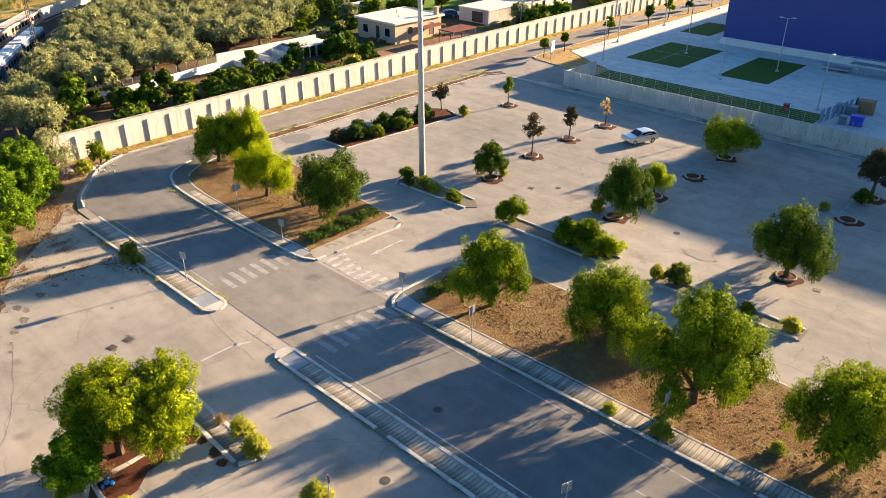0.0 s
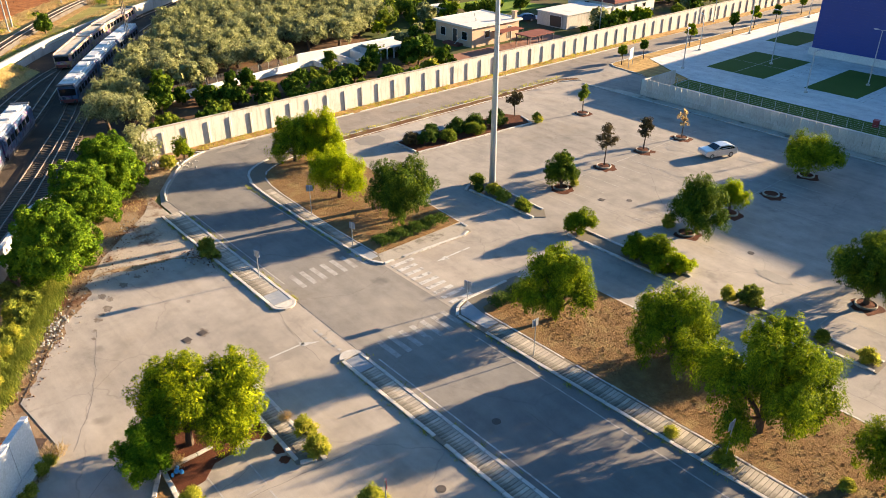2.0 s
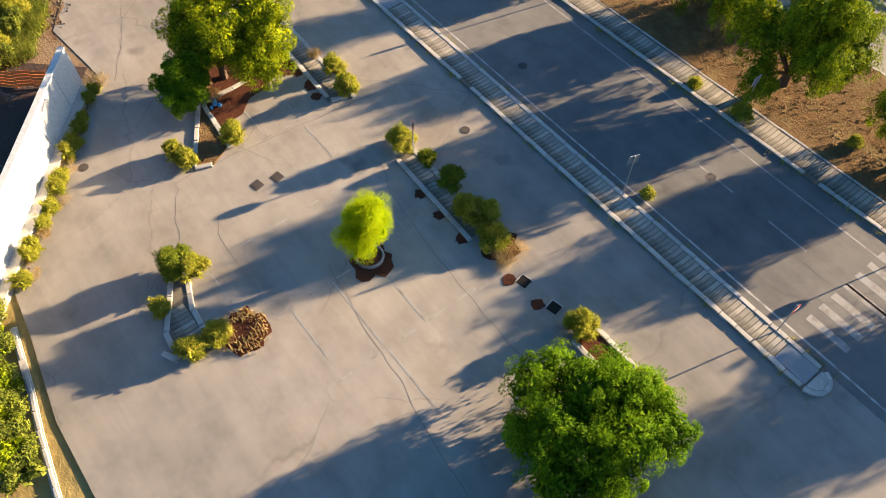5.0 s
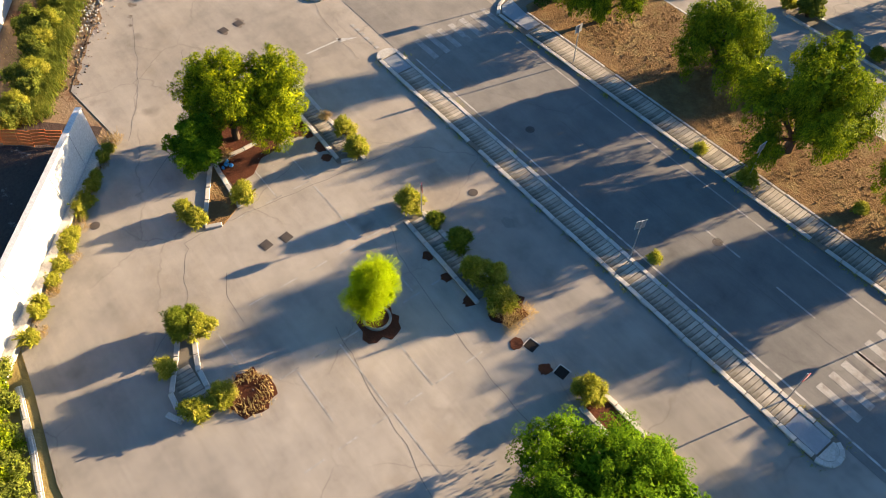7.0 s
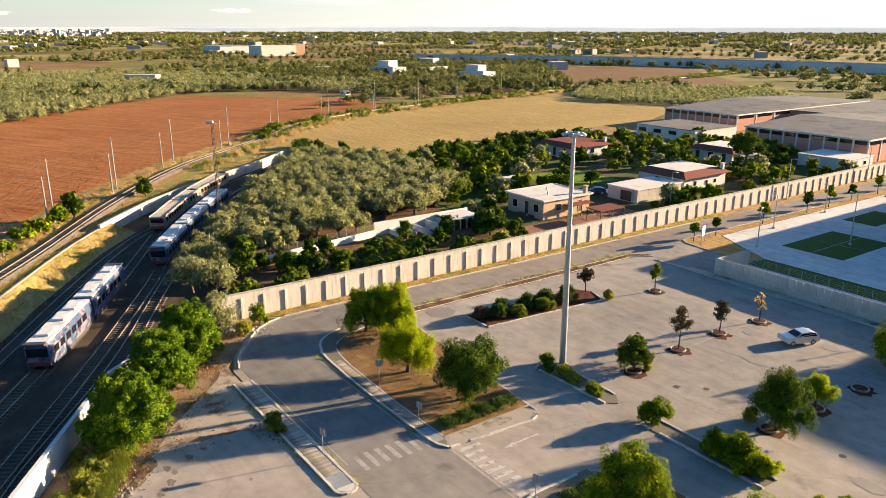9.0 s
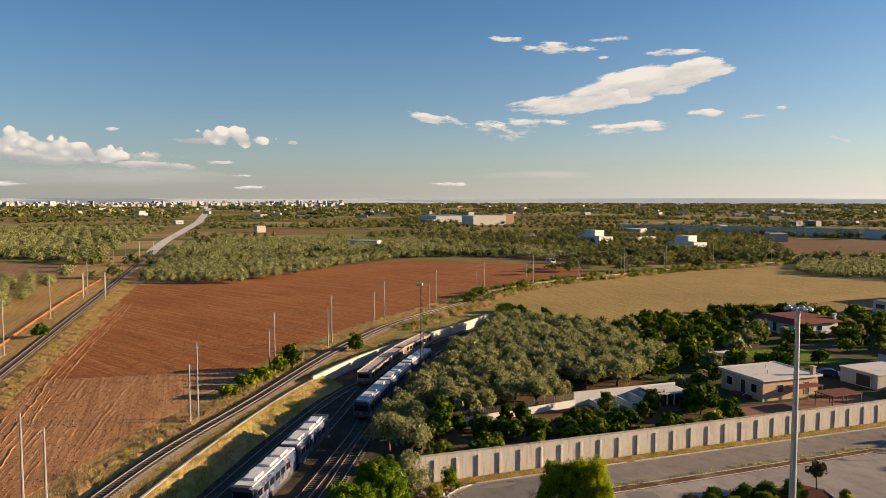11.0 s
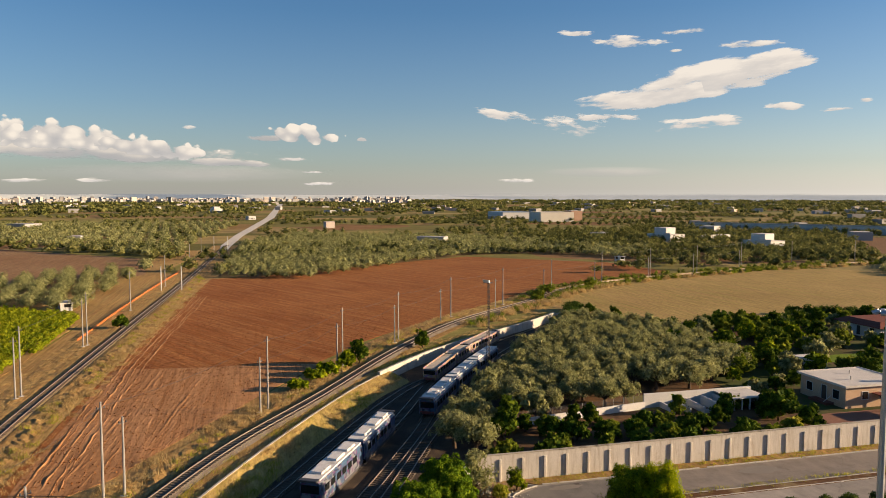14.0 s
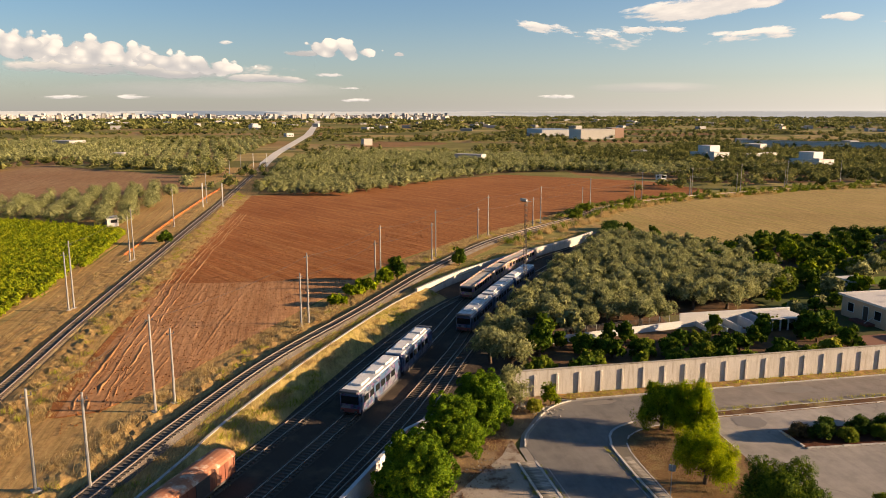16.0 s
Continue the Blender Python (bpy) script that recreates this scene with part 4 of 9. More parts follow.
tree(-52.3, 39.7, 3.7, 6.4, 0.7, 14, PEPPER_DARK, 11000, "dense dark green pepper tree in a planted island")
tree(-30.8, 37.8, 3.2, 6.2, 0.6, 15, PEPPER, 10000, "bright green weeping pepper tree in a dry bed")
tree(-21.9, 40.1, 3.5, 5.7, 0.6, 16, PEPPER, 9000, "spreading green pepper tree in a dry bed")
tree(-14.2, 37.9, 4.5, 7.9, 1.0, 17, PEPPER, 18000, "broad olive-green pepper tree in a dry bed", k=9)
tree(-5.5, 39.6, 3.9, 6.2, 0.6, 18, PEPPER, 13000, "broad green pepper tree in a dry bed", k=9)
# unseen tree beyond the view's edge, added to cast shade on the road
tree(5.2, 38.6, 4.0, 6.8, 0.8, 31, PEPPER, 11000, "broad green pepper tree in a dry bed", k=9)
tree(-31.9, 58.7, 2.9, 5.3, 1.0, 19, PEPPER_DARK, 8000, "round dark green pepper tree in a ring planter")
tree(-32.2, 64.9, 1.5, 3.4, 1.0, 20, PEPPER_BRIGHT, 3000, "small yellow-green tree in a ring planter")
tree(-31.8, 80.2, 3.6, 4.6, 1.0, 21, PEPPER, 9000, "spreading green pepper tree in a ring planter", k=8)
tree(-16.1, 57.9, 3.8, 6.4, 0.5, 22, PEPPER_DARK, 11000, "large dark green pepper tree in a ring planter", k=8)
WILD = leaf_mat("wild_tree_leaves", [(0.05, (0.018, 0.036, 0.004)), (0.45, (0.135, 0.18, 0.007)), (0.95, (0.50, 0.52, 0.012))], 0.3, 1.1)
tree(-36.1, 10.8, 3.9, 6.4, 1.2, 23, WILD, 17000, "large wild tree of several clumps with yellow-green tips", fork=1.2, droop=0.2, leaf=0.20, width=0.070,
     lobes=[(0.45, 3.0, 4.0, 1.8, 1.8, 1.5), (2.3, 1.7, 2.3, 1.7, 1.7, 1.45), (1.5, 2.7, 3.0, 1.7, 1.7, 1.5), (-2.3, -0.6, 2.9, 1.6, 1.6, 1.45), (0.7, 0.5, 3.5, 1.6, 1.6, 1.6), (-1.3, 0.5, 4.2, 1.6, 1.6, 1.3), (-0.9, -0.9, 2.0, 1.4, 1.4, 1.1)])
tree(-35.4, 8.2, 2.1, 3.5, 0.1, 24, PEPPER_NEAR, 6000, "small green tree beside a larger one", k=6, droop=0.2)
tree(-5.1, 12.1, 4.5, 5.5, 0.5, 25, PEPPER_NEAR, 19000, "broad bright green pepper tree in a strip planter", k=9)
tree(-19.5, 10.4, 1.45, 4.6, 1.3, 26, LIME, 12000, "small vivid yellow-green bush tree in a ring planter", k=9, leaf=0.30, width=0.024, droop=-0.25)
tree(-47.3, 57.2, 2.2, 4.1, 0.3, 27, PEPPER_DARK, 5000, "rounded dark green shrub tree with bronze top", k=6, droop=0.1)
tree(-16.2, 79.6, 2.1, 4.9, 1.6, 28, REDLEAF, 4000, "sparse bronze-leaved tree in a ring planter", k=6, droop=0.1)
for i, (x, y, r, h, m, lb) in enumerate(((-48.1, 65.4, 1.3, 5.0, REDLEAF, "young tree with dark bronze leaves in a ring planter"), (-48.3, 73.0, 1.0, 4.1, REDLEAF, "young bronze-leaved tree in a ring planter"),
                                         (-47.8, 80.2, 0.8, 3.7, DRYGRASS, "almost bare young tree in a ring planter"), (-62.2, 78.5, 0.9, 3.9, SHRUB, "thin young tree leaning in a ring planter"),
                                         (-67.2, 70.5, 1.2, 3.6, REDLEAF, "young bronze-leaved tree at the end of a bed"))):
    tree(x, y, r, h, h * 0.42, 40 + i, m, 1500 if i != 2 else 350, lb, k=6, r0=0.07, fork=h * 0.5, crown=bushy_crown)

# pines by the railway wall
for i, (x, y, r, h) in enumerate(((-62.4, 11.2, 3.5, 6.6), (-70.0, 15.9, 3.3, 6.7), (-76.6, 20.7, 3.2, 6.4))):
    dome = [(0, 0, 0.56 * h, 0.72 * r, 0.72 * r, 0.38 * h)] + [(0.62 * r * math.cos(a), 0.62 * r * math.sin(a), h * (0.42 + 0.14 * math.sin(2.3 * a + i)), 0.42 * r, 0.42 * r, 0.27 * h) for a in np.linspace(0.3 * i, 0.3 * i + 5.6, 8)] + [(0.3 * r * math.cos(a), 0.3 * r * math.sin(a), 0.78 * h, 0.40 * r, 0.40 * r, 0.2 * h) for a in (0.5 + i, 2.6 + i, 4.7 + i)]
    tree(x, y, r, h, 0.5, 60 + i, PINE, 52000, "round-topped green pine beside the railway wall", "pines by the railway", k=15, category="pine tree", crown=pine_crown, leaf=0.17, width=0.09, lobes=dome)
tree(-63.0, 10.2, 2.4, 4.6, 0.3, 66, PINE, 9000, "low green pine beside the railway wall", "pines by the railway", k=7, category="pine tree", crown=pine_crown, leaf=0.24, width=0.13)
tree(-80.6, 25.0, 2.5, 5.4, 1.0, 67, OLIVE, 5000, "grey-green olive tree beside the railway wall", "olive trees", k=8, category="olive tree", crown=bushy_crown)
tree(-81.8, 30.5, 1.4, 2.4, 0.1, 68, PEPPER, 2500, "green bush at the end of the long wall", "bushes", k=6, category="bush", crown=bushy_crown, name="bush")
tree(-80.0, 28.0, 1.3, 1.5, 0.0, 69, WEED, 1800, "yellowish bush on dry ground", "bushes", k=6, category="bush", crown=bushy_crown, name="bush")


# ---- bushes ----
def bush(x, y, r, h, seed, material=SHRUB, leaves=1500, label="green wild bush in a planter", stretch=1.0, group="bushes", leaf=0.17, width=0.08, z=0.05):
    b = thing("bush", (x, y, z), 0.0, label, "bush", group)
    if material in (WEED, SHRUB):
        leaf, width, leaves = 0.21, 0.034, leaves * 2.0
    if material is DRYGRASS:
        n = int(leaves * 2.2)
        m = 2 + int(r * 2.6)
        at, tall = rng.normal(0, 0.5 * r, (m, 2)) * [1.15, 0.8], rng.uniform(0.45, 1.05, m)
        j = rng.integers(0, m, n)
        a, q = rng.uniform(0, 2 * math.pi, n), r * np.sqrt(rng.random(n)) * 0.45
        S = h * rng.uniform(0.2, 0.85, n) * tall[j]
        D = np.column_stack([np.cos(a) * 1.2 * q / r + rng.normal(0, 0.38, n), np.sin(a) * 1.2 * q / r + rng.normal(0, 0.38, n), np.full(n, 0.9)])
        D /= np.linalg.norm(D, axis=1, keepdims=True)
        P = np.column_stack([np.cos(a) * q + at[j, 0], np.sin(a) * q + at[j, 1], np.zeros(n)]) + D * (S * rng.uniform(0.45, 1.0, n))[:, None]
        P[:, 2] = np.maximum(P[:, 2], 0.02)
        ob = new("foliage", cards("foliage", P, D + rng.normal(0, 0.25, (n, 3)), S * 0.5, S * 0.024 + 0.012, material))
        ob.parent = b
        part("rootstock", Geo().lathe([(0.10 * r, -0.06), (0.09 * r, 0.06), (0.03 * r, 0.2 * h)], 7), BARK, b)
        return b
    lobes = [(a * stretch, c, max(zz, 0.1), d * (1 + (stretch - 1) * 0.4), e, f) for a, c, zz, d, e, f in lobes_for(r, h, 0.0, 6, seed)]
    for lx, ly, lz, *_ in lobes:
        part("stem", Geo().tube([(lx * 0.1, ly * 0.1, -0.05), (lx * 0.6, ly * 0.6, lz * 0.6), (lx, ly, lz)], [0.035, 0.025, 0.01], 5), BARK, b)
    ob = new("foliage", bushy_crown("foliage", lobes, int(leaves * 1.9), material, leaf, width))
    ob.parent = b
    return b


for i, (x, y, r, h, m, n) in enumerate(((-39, 50.55, 1.6, 2.2, PEPPER, 3600), (-32.6, 50.45, 1.4, 2.3, PEPPER, 3200), (-30.6, 50.65, 1.8, 2.7, PEPPER, 4500), (-28.7, 50.85, 1.5, 1.8, PEPPER_BRIGHT, 3000),
                                      (-22, 50.55, 1.2, 1.9, WILD_SHRUB, 2200), (-23.6, 50.25, 0.6, 1.0, WEED, 800), (-16, 50.15, 0.6, 0.9, SHRUB, 800), (-12.8, 50.25, 0.7, 1.0, WEED, 900), (-18.8, 50.25, 0.5, 0.6, WEED, 600),
                                      (-53.6, 50.85, 0.9, 1.2, SHRUB, 1200), (-50.6, 50.55, 0.9, 1.2, WEED, 1300), (-49, 50.25, 0.8, 1.0, WEED, 1000), (-46, 50.15, 1.0, 1.1, SHRUB, 1300), (-52.2, 49.85, 0.6, 0.8, HEDGE, 900),
                                      (-34.4, 57.8, 0.6, 1.2, WEED, 700), (-46.8, 58.6, 0.5, 0.9, WEED, 500), (-16.4, 77.4, 0.9, 1.5, PEPPER_DARK, 1300), (-18.6, 73.4, 0.5, 0.7, WEED, 400),
                                      (-32.2, 16.5, 0.7, 1.2, WEED, 900), (-30.3, 16.2, 0.8, 1.3, WEED, 1100), (-35, 16.4, 0.5, 0.8, DRYGRASS, 500),
                                      (-31, 8.7, 0.8, 1.3, WEED, 1100), (-31.2, 5.7, 0.7, 1.0, WEED, 900), (-32.2, 5.4, 0.6, 1.0, WEED, 800), (-35, 9.4, 0.6, 0.8, DRYGRASS, 500),
                                      (-24.7, 16.15, 0.9, 1.5, WEED, 1600), (-22.8, 16.65, 0.5, 0.8, SHRUB, 700), (-20.6, 16.75, 0.8, 1.3, SHRUB, 1500), (-18.4, 16.05, 0.9, 1.5, WEED, 1500), (-17.6, 16.85, 0.7, 1.3, WEED, 1000), (-16.2, 16.15, 1.0, 0.9, WEED, 1500), (-15.3, 16.25, 0.9, 0.7, DRYGRASS, 1300),
                                      (-24.9, 1.9, 0.95, 1.8, SHRUB, 2600), (-24.2, 2.5, 0.8, 1.5, WEED, 1200), (-20.3, 0.3, 0.7, 1.0, WEED, 1500), (-20.2, 1.7, 0.7, 1.0, WEED, 1000), (-23.2, 0.2, 0.5, 0.9, WEED, 700),
                                      (-9.4, 16.2, 0.9, 1.3, WEED, 1200), (-4.8, 16.2, 1.0, 1.5, WEED, 1300), (-3.6, 15.8, 0.8, 1.1, DRYGRASS, 900),
                                      (-56.9, 22.1, 0.9, 1.9, WILD_SHRUB, 1300), (-58.3, 22.2, 0.7, 1.3, WILD_SHRUB, 800), (-63.6, 71, 0.8, 1.1, WEED, 900), (-14, 33.7, 0.7, 1.0, WEED, 1000), (-17.5, 33.5, 0.4, 0.5, WEED, 400), (-8.5, 37.2, 0.4, 0.6, WEED, 400), (-13.3, 24.9, 0.35, 0.5, WEED, 300))):
    bush(x, y, r, h, 100 + i, m, n, ("dry straw-coloured shrub in a planter" if m is DRYGRASS else "yellow-green weedy bush in a planter" if m is WEED else "dark green leafy shrub in a planter" if m is HEDGE else "green wild bush in a planter"))
# hedge bed in the north
for i, (x, y, r, h, m) in enumerate(((-67.8, 53.2, 1.3, 1.5, REDLEAF), (-66.8, 55.2, 1.4, 1.8, HEDGE), (-68.0, 56.6, 1.3, 1.8, HEDGE), (-66.0, 57.8, 1.1, 1.3, SHRUB), (-67.4, 60.4, 1.4, 1.9, HEDGE), (-65.8, 61.6, 1.2, 1.4, SHRUB), (-67.2, 63.4, 1.5, 1.9, HEDGE), (-66.0, 65.8, 1.3, 1.6, HEDGE), (-67.6, 67.6, 1.1, 1.4, HEDGE))):
    bush(x, y, r, h, 160 + i, m, 2200, "dense dark green shrub in a long bed", group="shrubs of the long bed")
# overgrown strip at the western wall
for i in range(26):
    t = i / 25
    x, y = -45.5 - 15.5 * t + rng.uniform(-1, 1), -1.8 + 8.4 * t + rng.uniform(-0.6, 1.6)
    bush(x + 0.4, y + 0.7, rng.uniform(0.6, 1.05), rng.uniform(0.8, 1.5), 200 + i, WILD_SHRUB if i % 4 else WEED, 1700, "grey-green wild shrub beside the white wall", group="shrubs along the wall")
for i in range(12):
    x, y = -19.4 - 0.85 * i + rng.uniform(-0.3, 0.3), -8.5 + 0.13 * i + rng.uniform(-0.35, 0.25)
    if i < 12:
        bush(x, y, rng.uniform(0.9, 1.3), rng.uniform(1.1, 1.9), 240 + i, PEPPER if i % 2 else WILD_SHRUB, 1800, "green shrub behind a low kerb", group="shrubs along the wall")
for i in range(20):
    t = (i + rng.uniform(0.2, 0.8)) / 20
    bush(-28.8 - 12.2 * t, -5.0 + 9.6 * t, rng.uniform(0.3, 0.65), rng.uniform(0.4, 1.0), 260 + i, DRYGRASS if i % 3 == 1 else WEED, 420, "small weed at the foot of the white wall", group="weeds at the wall foot")


def hedge(x0, y0, x1, y1, h, label):
    """A clipped hedge: rounded block of small leaves over stems."""
    cx, cy = (x0 + x1) / 2, (y0 + y1) / 2
    t = thing("hedge", (cx, cy, 0.08), 0, label, "hedge", "clipped hedges")
    n = int(abs(x1 - x0) * abs(y1 - y0) * 330)
    P = np.column_stack([rng.uniform(x0 - cx, x1 - cx, n), rng.uniform(y0 - cy, y1 - cy, n), h * (1 - 0.55 * rng.random(n) ** 2.2)])
    P[:, 2] += 0.08 * np.sin(P[:, 1] * 3.1) + rng.normal(0, 0.05, n)
    ob = new("foliage", cards("foliage", P, rng.normal(size=(n, 3)) + [0, 0, 0.6], rng.uniform(0.12, 0.26, n), rng.uniform(0.07, 0.14, n), HEDGE))
    ob.parent = t
    for k in range(int(abs(x1 - x0) * abs(y1 - y0) * 1.2)):
        px, py = rng.uniform(x0 - cx, x1 - cx) * 0.9, rng.uniform(y0 - cy, y1 - cy) * 0.95
        part("stem", Geo().tube([(px, py, -0.02), (px * 1.02, py, h * 0.6)], [0.03, 0.012], 5), BARK, t)


hedge(-49.9, 34.3, -48.3, 42.4, 0.75, "clipped dark green hedge at the end of a bed")
hedge(-35.5, 35.0, -34.1, 39.8, 0.85, "clipped dark green hedge at the corner of a bed")


# ---- planters ----
def planter_box(poly, soil, label, stones, z=0.06, tilt=2.0):
    t = solid("planter", Geo().prism(poly, -0.04, z), soil, label, "planter", "")
    for s in stones:
        kerbs(t, s, tilt=tilt)
    return t


def rect(x0, y0, x1, y1):
    return [(x0, y0), (x1, y0), (x1, y1), (x0, y1)]


planter_box([(-54.4, 50.7), (-53.6, 49.3), (-44.4, 49.5), (-43.4, 50.6), (-44.8, 51.8), (-53.2, 52.2)], SLAB_DARK, "long kerbed planter full of weeds round a mast", [[(-54.4, 50.7), (-53.6, 49.4), (-44.4, 49.6)], [(-44.8, 51.7), (-53.2, 52.1)]])
planter_box(rect(-39.6, 49.3, -27.7, 51.4), SLAB_DARK, "long kerbed planter with wild bushes", [[(-39.6, 49.4), (-27.7, 49.4)], [(-39.6, 51.3), (-27.7, 51.3)]])
planter_box(rect(-23.0, 49.4, -11.8, 51.2), SLAB_DARK, "long kerbed planter with weeds", [[(-23, 49.5), (-11.8, 49.5)], [(-23, 51.1), (-11.8, 51.1)]])
planter_box([(-69.6, 52.2), (-65.2, 52.2), (-63.8, 70.2), (-67.0, 71.4), (-69.0, 70)], MULCH, "long bed of red mulch and dark shrubs", [[(-65.2, 52.2), (-63.8, 70.2), (-66.8, 71.3)], [(-69.6, 52.2), (-65.2, 52.2)]], tilt=4)
t = planter_box([(-38.6, 15.1), (-30.3, 14.8), (-29.6, 16.4), (-38.6, 16.6)], SLAB_DARK, "strip of slabs between kerbstones with red mulch", [[(-38.6, 15.2), (-30.4, 14.95)], [(-38.6, 16.5), (-29.9, 16.3)], [(-30.3, 15.0), (-29.8, 16.3)]], 0.09)
slabs(t, -38.3, -30.6, 15.85, 0.5)
t = planter_box([(-24.0, 15.3), (-17.2, 15.1), (-17.2, 16.8), (-24.0, 16.7)], SLAB_DARK, "strip of slabs between kerbstones overgrown with shrubs", [[(-24.0, 15.45), (-17.2, 15.25)], [(-24.0, 16.6), (-18.0, 16.65)]], 0.09)
slabs(t, -23.7, -17.5, 16.0, 0.42)
t = planter_box([(-24.7, 1.4), (-21.9, -0.3), (-20.8, -0.4), (-19.7, 0.4), (-19.8, 1.35), (-22.6, 1.65), (-24.3, 2.2)], SLAB_DARK, "short strip of slabs between kerbstones with shrubs", [[(-24.6, 1.4), (-21.9, -0.2), (-20.8, -0.3)], [(-24.2, 2.1), (-22.6, 1.55), (-19.8, 1.25)], [(-20.8, -0.3), (-19.8, 0.4)]], 0.09)
slabs(t, -23.0, -20.6, 0.7, 0.55)
planter_box(rect(-9.3, 15.4, -5.2, 17.0), MULCH, "kerbed planter strip under a broad tree", [[(-9.3, 15.5), (-5.2, 15.5)], [(-9.3, 16.9), (-6.8, 16.9)]])
planter_box([(-30.7, 5.8), (-35.0, 8.4), (-34.8, 8.7), (-31.0, 8.35), (-30.2, 6.9)], SOIL, "triangular planter of dry grass between white kerbs", [[(-30.7, 5.9), (-35.0, 8.45)], [(-34.8, 8.65), (-31.1, 8.3)], [(-30.6, 5.9), (-30.2, 6.9)]])
planter_box([(-34.9, 8.75), (-38.0, 9.8), (-38.3, 13.0), (-36.0, 14.0), (-34.3, 13.2), (-33.7, 12.3), (-33.6, 11.2), (-32.7, 10.2), (-32.6, 9.4), (-31.5, 9.2), (-31.2, 8.7)], MULCH, "irregular bed of red-brown mulch under a tree", [[(-34.9, 8.7), (-34.95, 11.7)]], 0.045)
edge = solid("kerb_row", Geo().strip([(-27.0, -6.1), (-25.3, -6.35), (-23.2, -6.65), (-20.9, -7.1), (-17.5, -7.6)], 0.34, -0.05, 0.02), CONCRETE, "footing under a row of white kerbstones", "kerb")
kerbs(edge, [(-27.0, -6.1), (-25.3, -6.35), (-23.2, -6.65), (-20.9, -7.1), (-17.5, -7.6)], LOW_STONE, tilt=2)
for cx, cy, r, soil, lb in ((-15.8, 16.3, 1.1, MULCH, "patch of red mulch"), (-19.7, 2.9, 1.35, MULCH, "broken ring of dry weeds and red mulch"), (-19.3, 10.3, 1.2, MULCH, "patch of red mulch round a planter"), (-34.4, 14.2, 0.6, MULCH, "patch of red mulch"), (-34.8, 14.8, 0.5, MULCH, "patch of red mulch"), (-32.2, 14.75, 0.45, MULCH, "patch of red mulch"), (-11.9, 15.5, 0.36, MULCH, "red mulch spilt beside a drain"), (-13.9, 15.3, 0.39, MULCH, "red mulch spilt beside a drain"), (-31.2, 14.5, 0.33, MULCH, "patch of red mulch"), (-33.6, 14.75, 0.36, MULCH, "patch of red mulch"), (-19.4, 14.95, 0.33, MULCH, "patch of red mulch"), (-21.2, 15.05, 0.36, MULCH, "patch of red mulch"), (-17.4, 15.0, 0.39, MULCH, "patch of red mulch")):
    n = 20
    solid("ground_mulch", Geo().prism([(cx + r * math.cos(2 * math.pi * k / n) * pr0, cy + r * math.sin(2 * math.pi * k / n) * pr0) for k in range(n) for pr0 in (rng.uniform(0.75, 1.15),)], -0.03, 0.03), soil, lb, "ground")
P = []
for _ in range(900):
    t, d = rng.random(), 0.35 + 2.5 * rng.random() ** 1.3
    P.append((-46.5 - 16.5 * t + 0.51 * d, -0.7 + 9.7 * t + 0.86 * d, 0.0))
P = np.array(P)
f = np.array([noise.noise(Vector((x * 0.4, y * 0.4, 6))) for x, y, _ in P])
tagged(new("wall_weeds", tufts("wall_weeds", P[f > -0.2], WILD_SHRUB, 34, 0.62, 0.3, 0.07)), "tall grey-green weeds along the white wall", "weeds", "", "stuff")
tagged(new("wall_grass", tufts("wall_grass", P[f <= 0.05], WEED, 24, 0.42, 0.3, 0.06)), "yellow-green grass along the white wall", "grass", "", "stuff")
ob = new("dry_weeds", tufts("dry_weeds", [(-19.8 + 1.0 * math.cos(a) * q, 2.9 + 1.0 * math.sin(a) * q, 0.03) for a in np.linspace(0, 6.2, 26) for q in (0.75, 1.1)], DRYGRASS, 10, 0.35, 0.16))
tagged(ob, "dry straw-coloured weeds in a broken ring planter", "weeds", "", "stuff")


def ring_planter(x, y, r, soil=MULCH, label="round concrete ring planter set in the asphalt"):
    t = thing("ring_planter", (x, y, 0), 0, label, "planter", "ring planters")
    part("ring", Geo().lathe([(r, -0.03), (r, 0.14), (r - 0.03, 0.18), (r - 0.10, 0.18), (r - 0.13, 0.15), (r - 0.13, 0.05)], 24), SLAB, t)
    part("soil", Geo().lathe([(r - 0.15, 0.05), (r - 0.15, 0.13), (0.4 * r, 0.17), (0.05, 0.18)], 20), soil, t)


for x, y in ((-32.5, 58.0), (-32.2, 65.0), (-31.8, 72.4), (-31.8, 80.1), (-48.1, 65.4), (-48.3, 73.0), (-47.8, 80.2), (-62.2, 78.5), (-16.1, 57.9), (-16.1, 72.6), (-16.2, 79.6), (-47.3, 57.2)):
    ring_planter(x, y, 0.85)
    n = 16
    rr = [rng.uniform(0.9, 1.5) for _ in range(n)]
    solid("ground_mulch", Geo().prism([(x + 0.25 + rr[k] * math.cos(2 * math.pi * k / n), y - 0.2 + rr[k] * math.sin(2 * math.pi * k / n)) for k in range(n)], -0.03, 0.012), MULCH, "red mulch spilt round a ring planter", "ground")
ring_planter(-19.5, 10.4, 0.78, label="round concrete ring planter with a yellow-green bush")


# ---- manholes and drains ----
PIT = plain("black_pit", (0.02, 0.017, 0.015), 0.9)


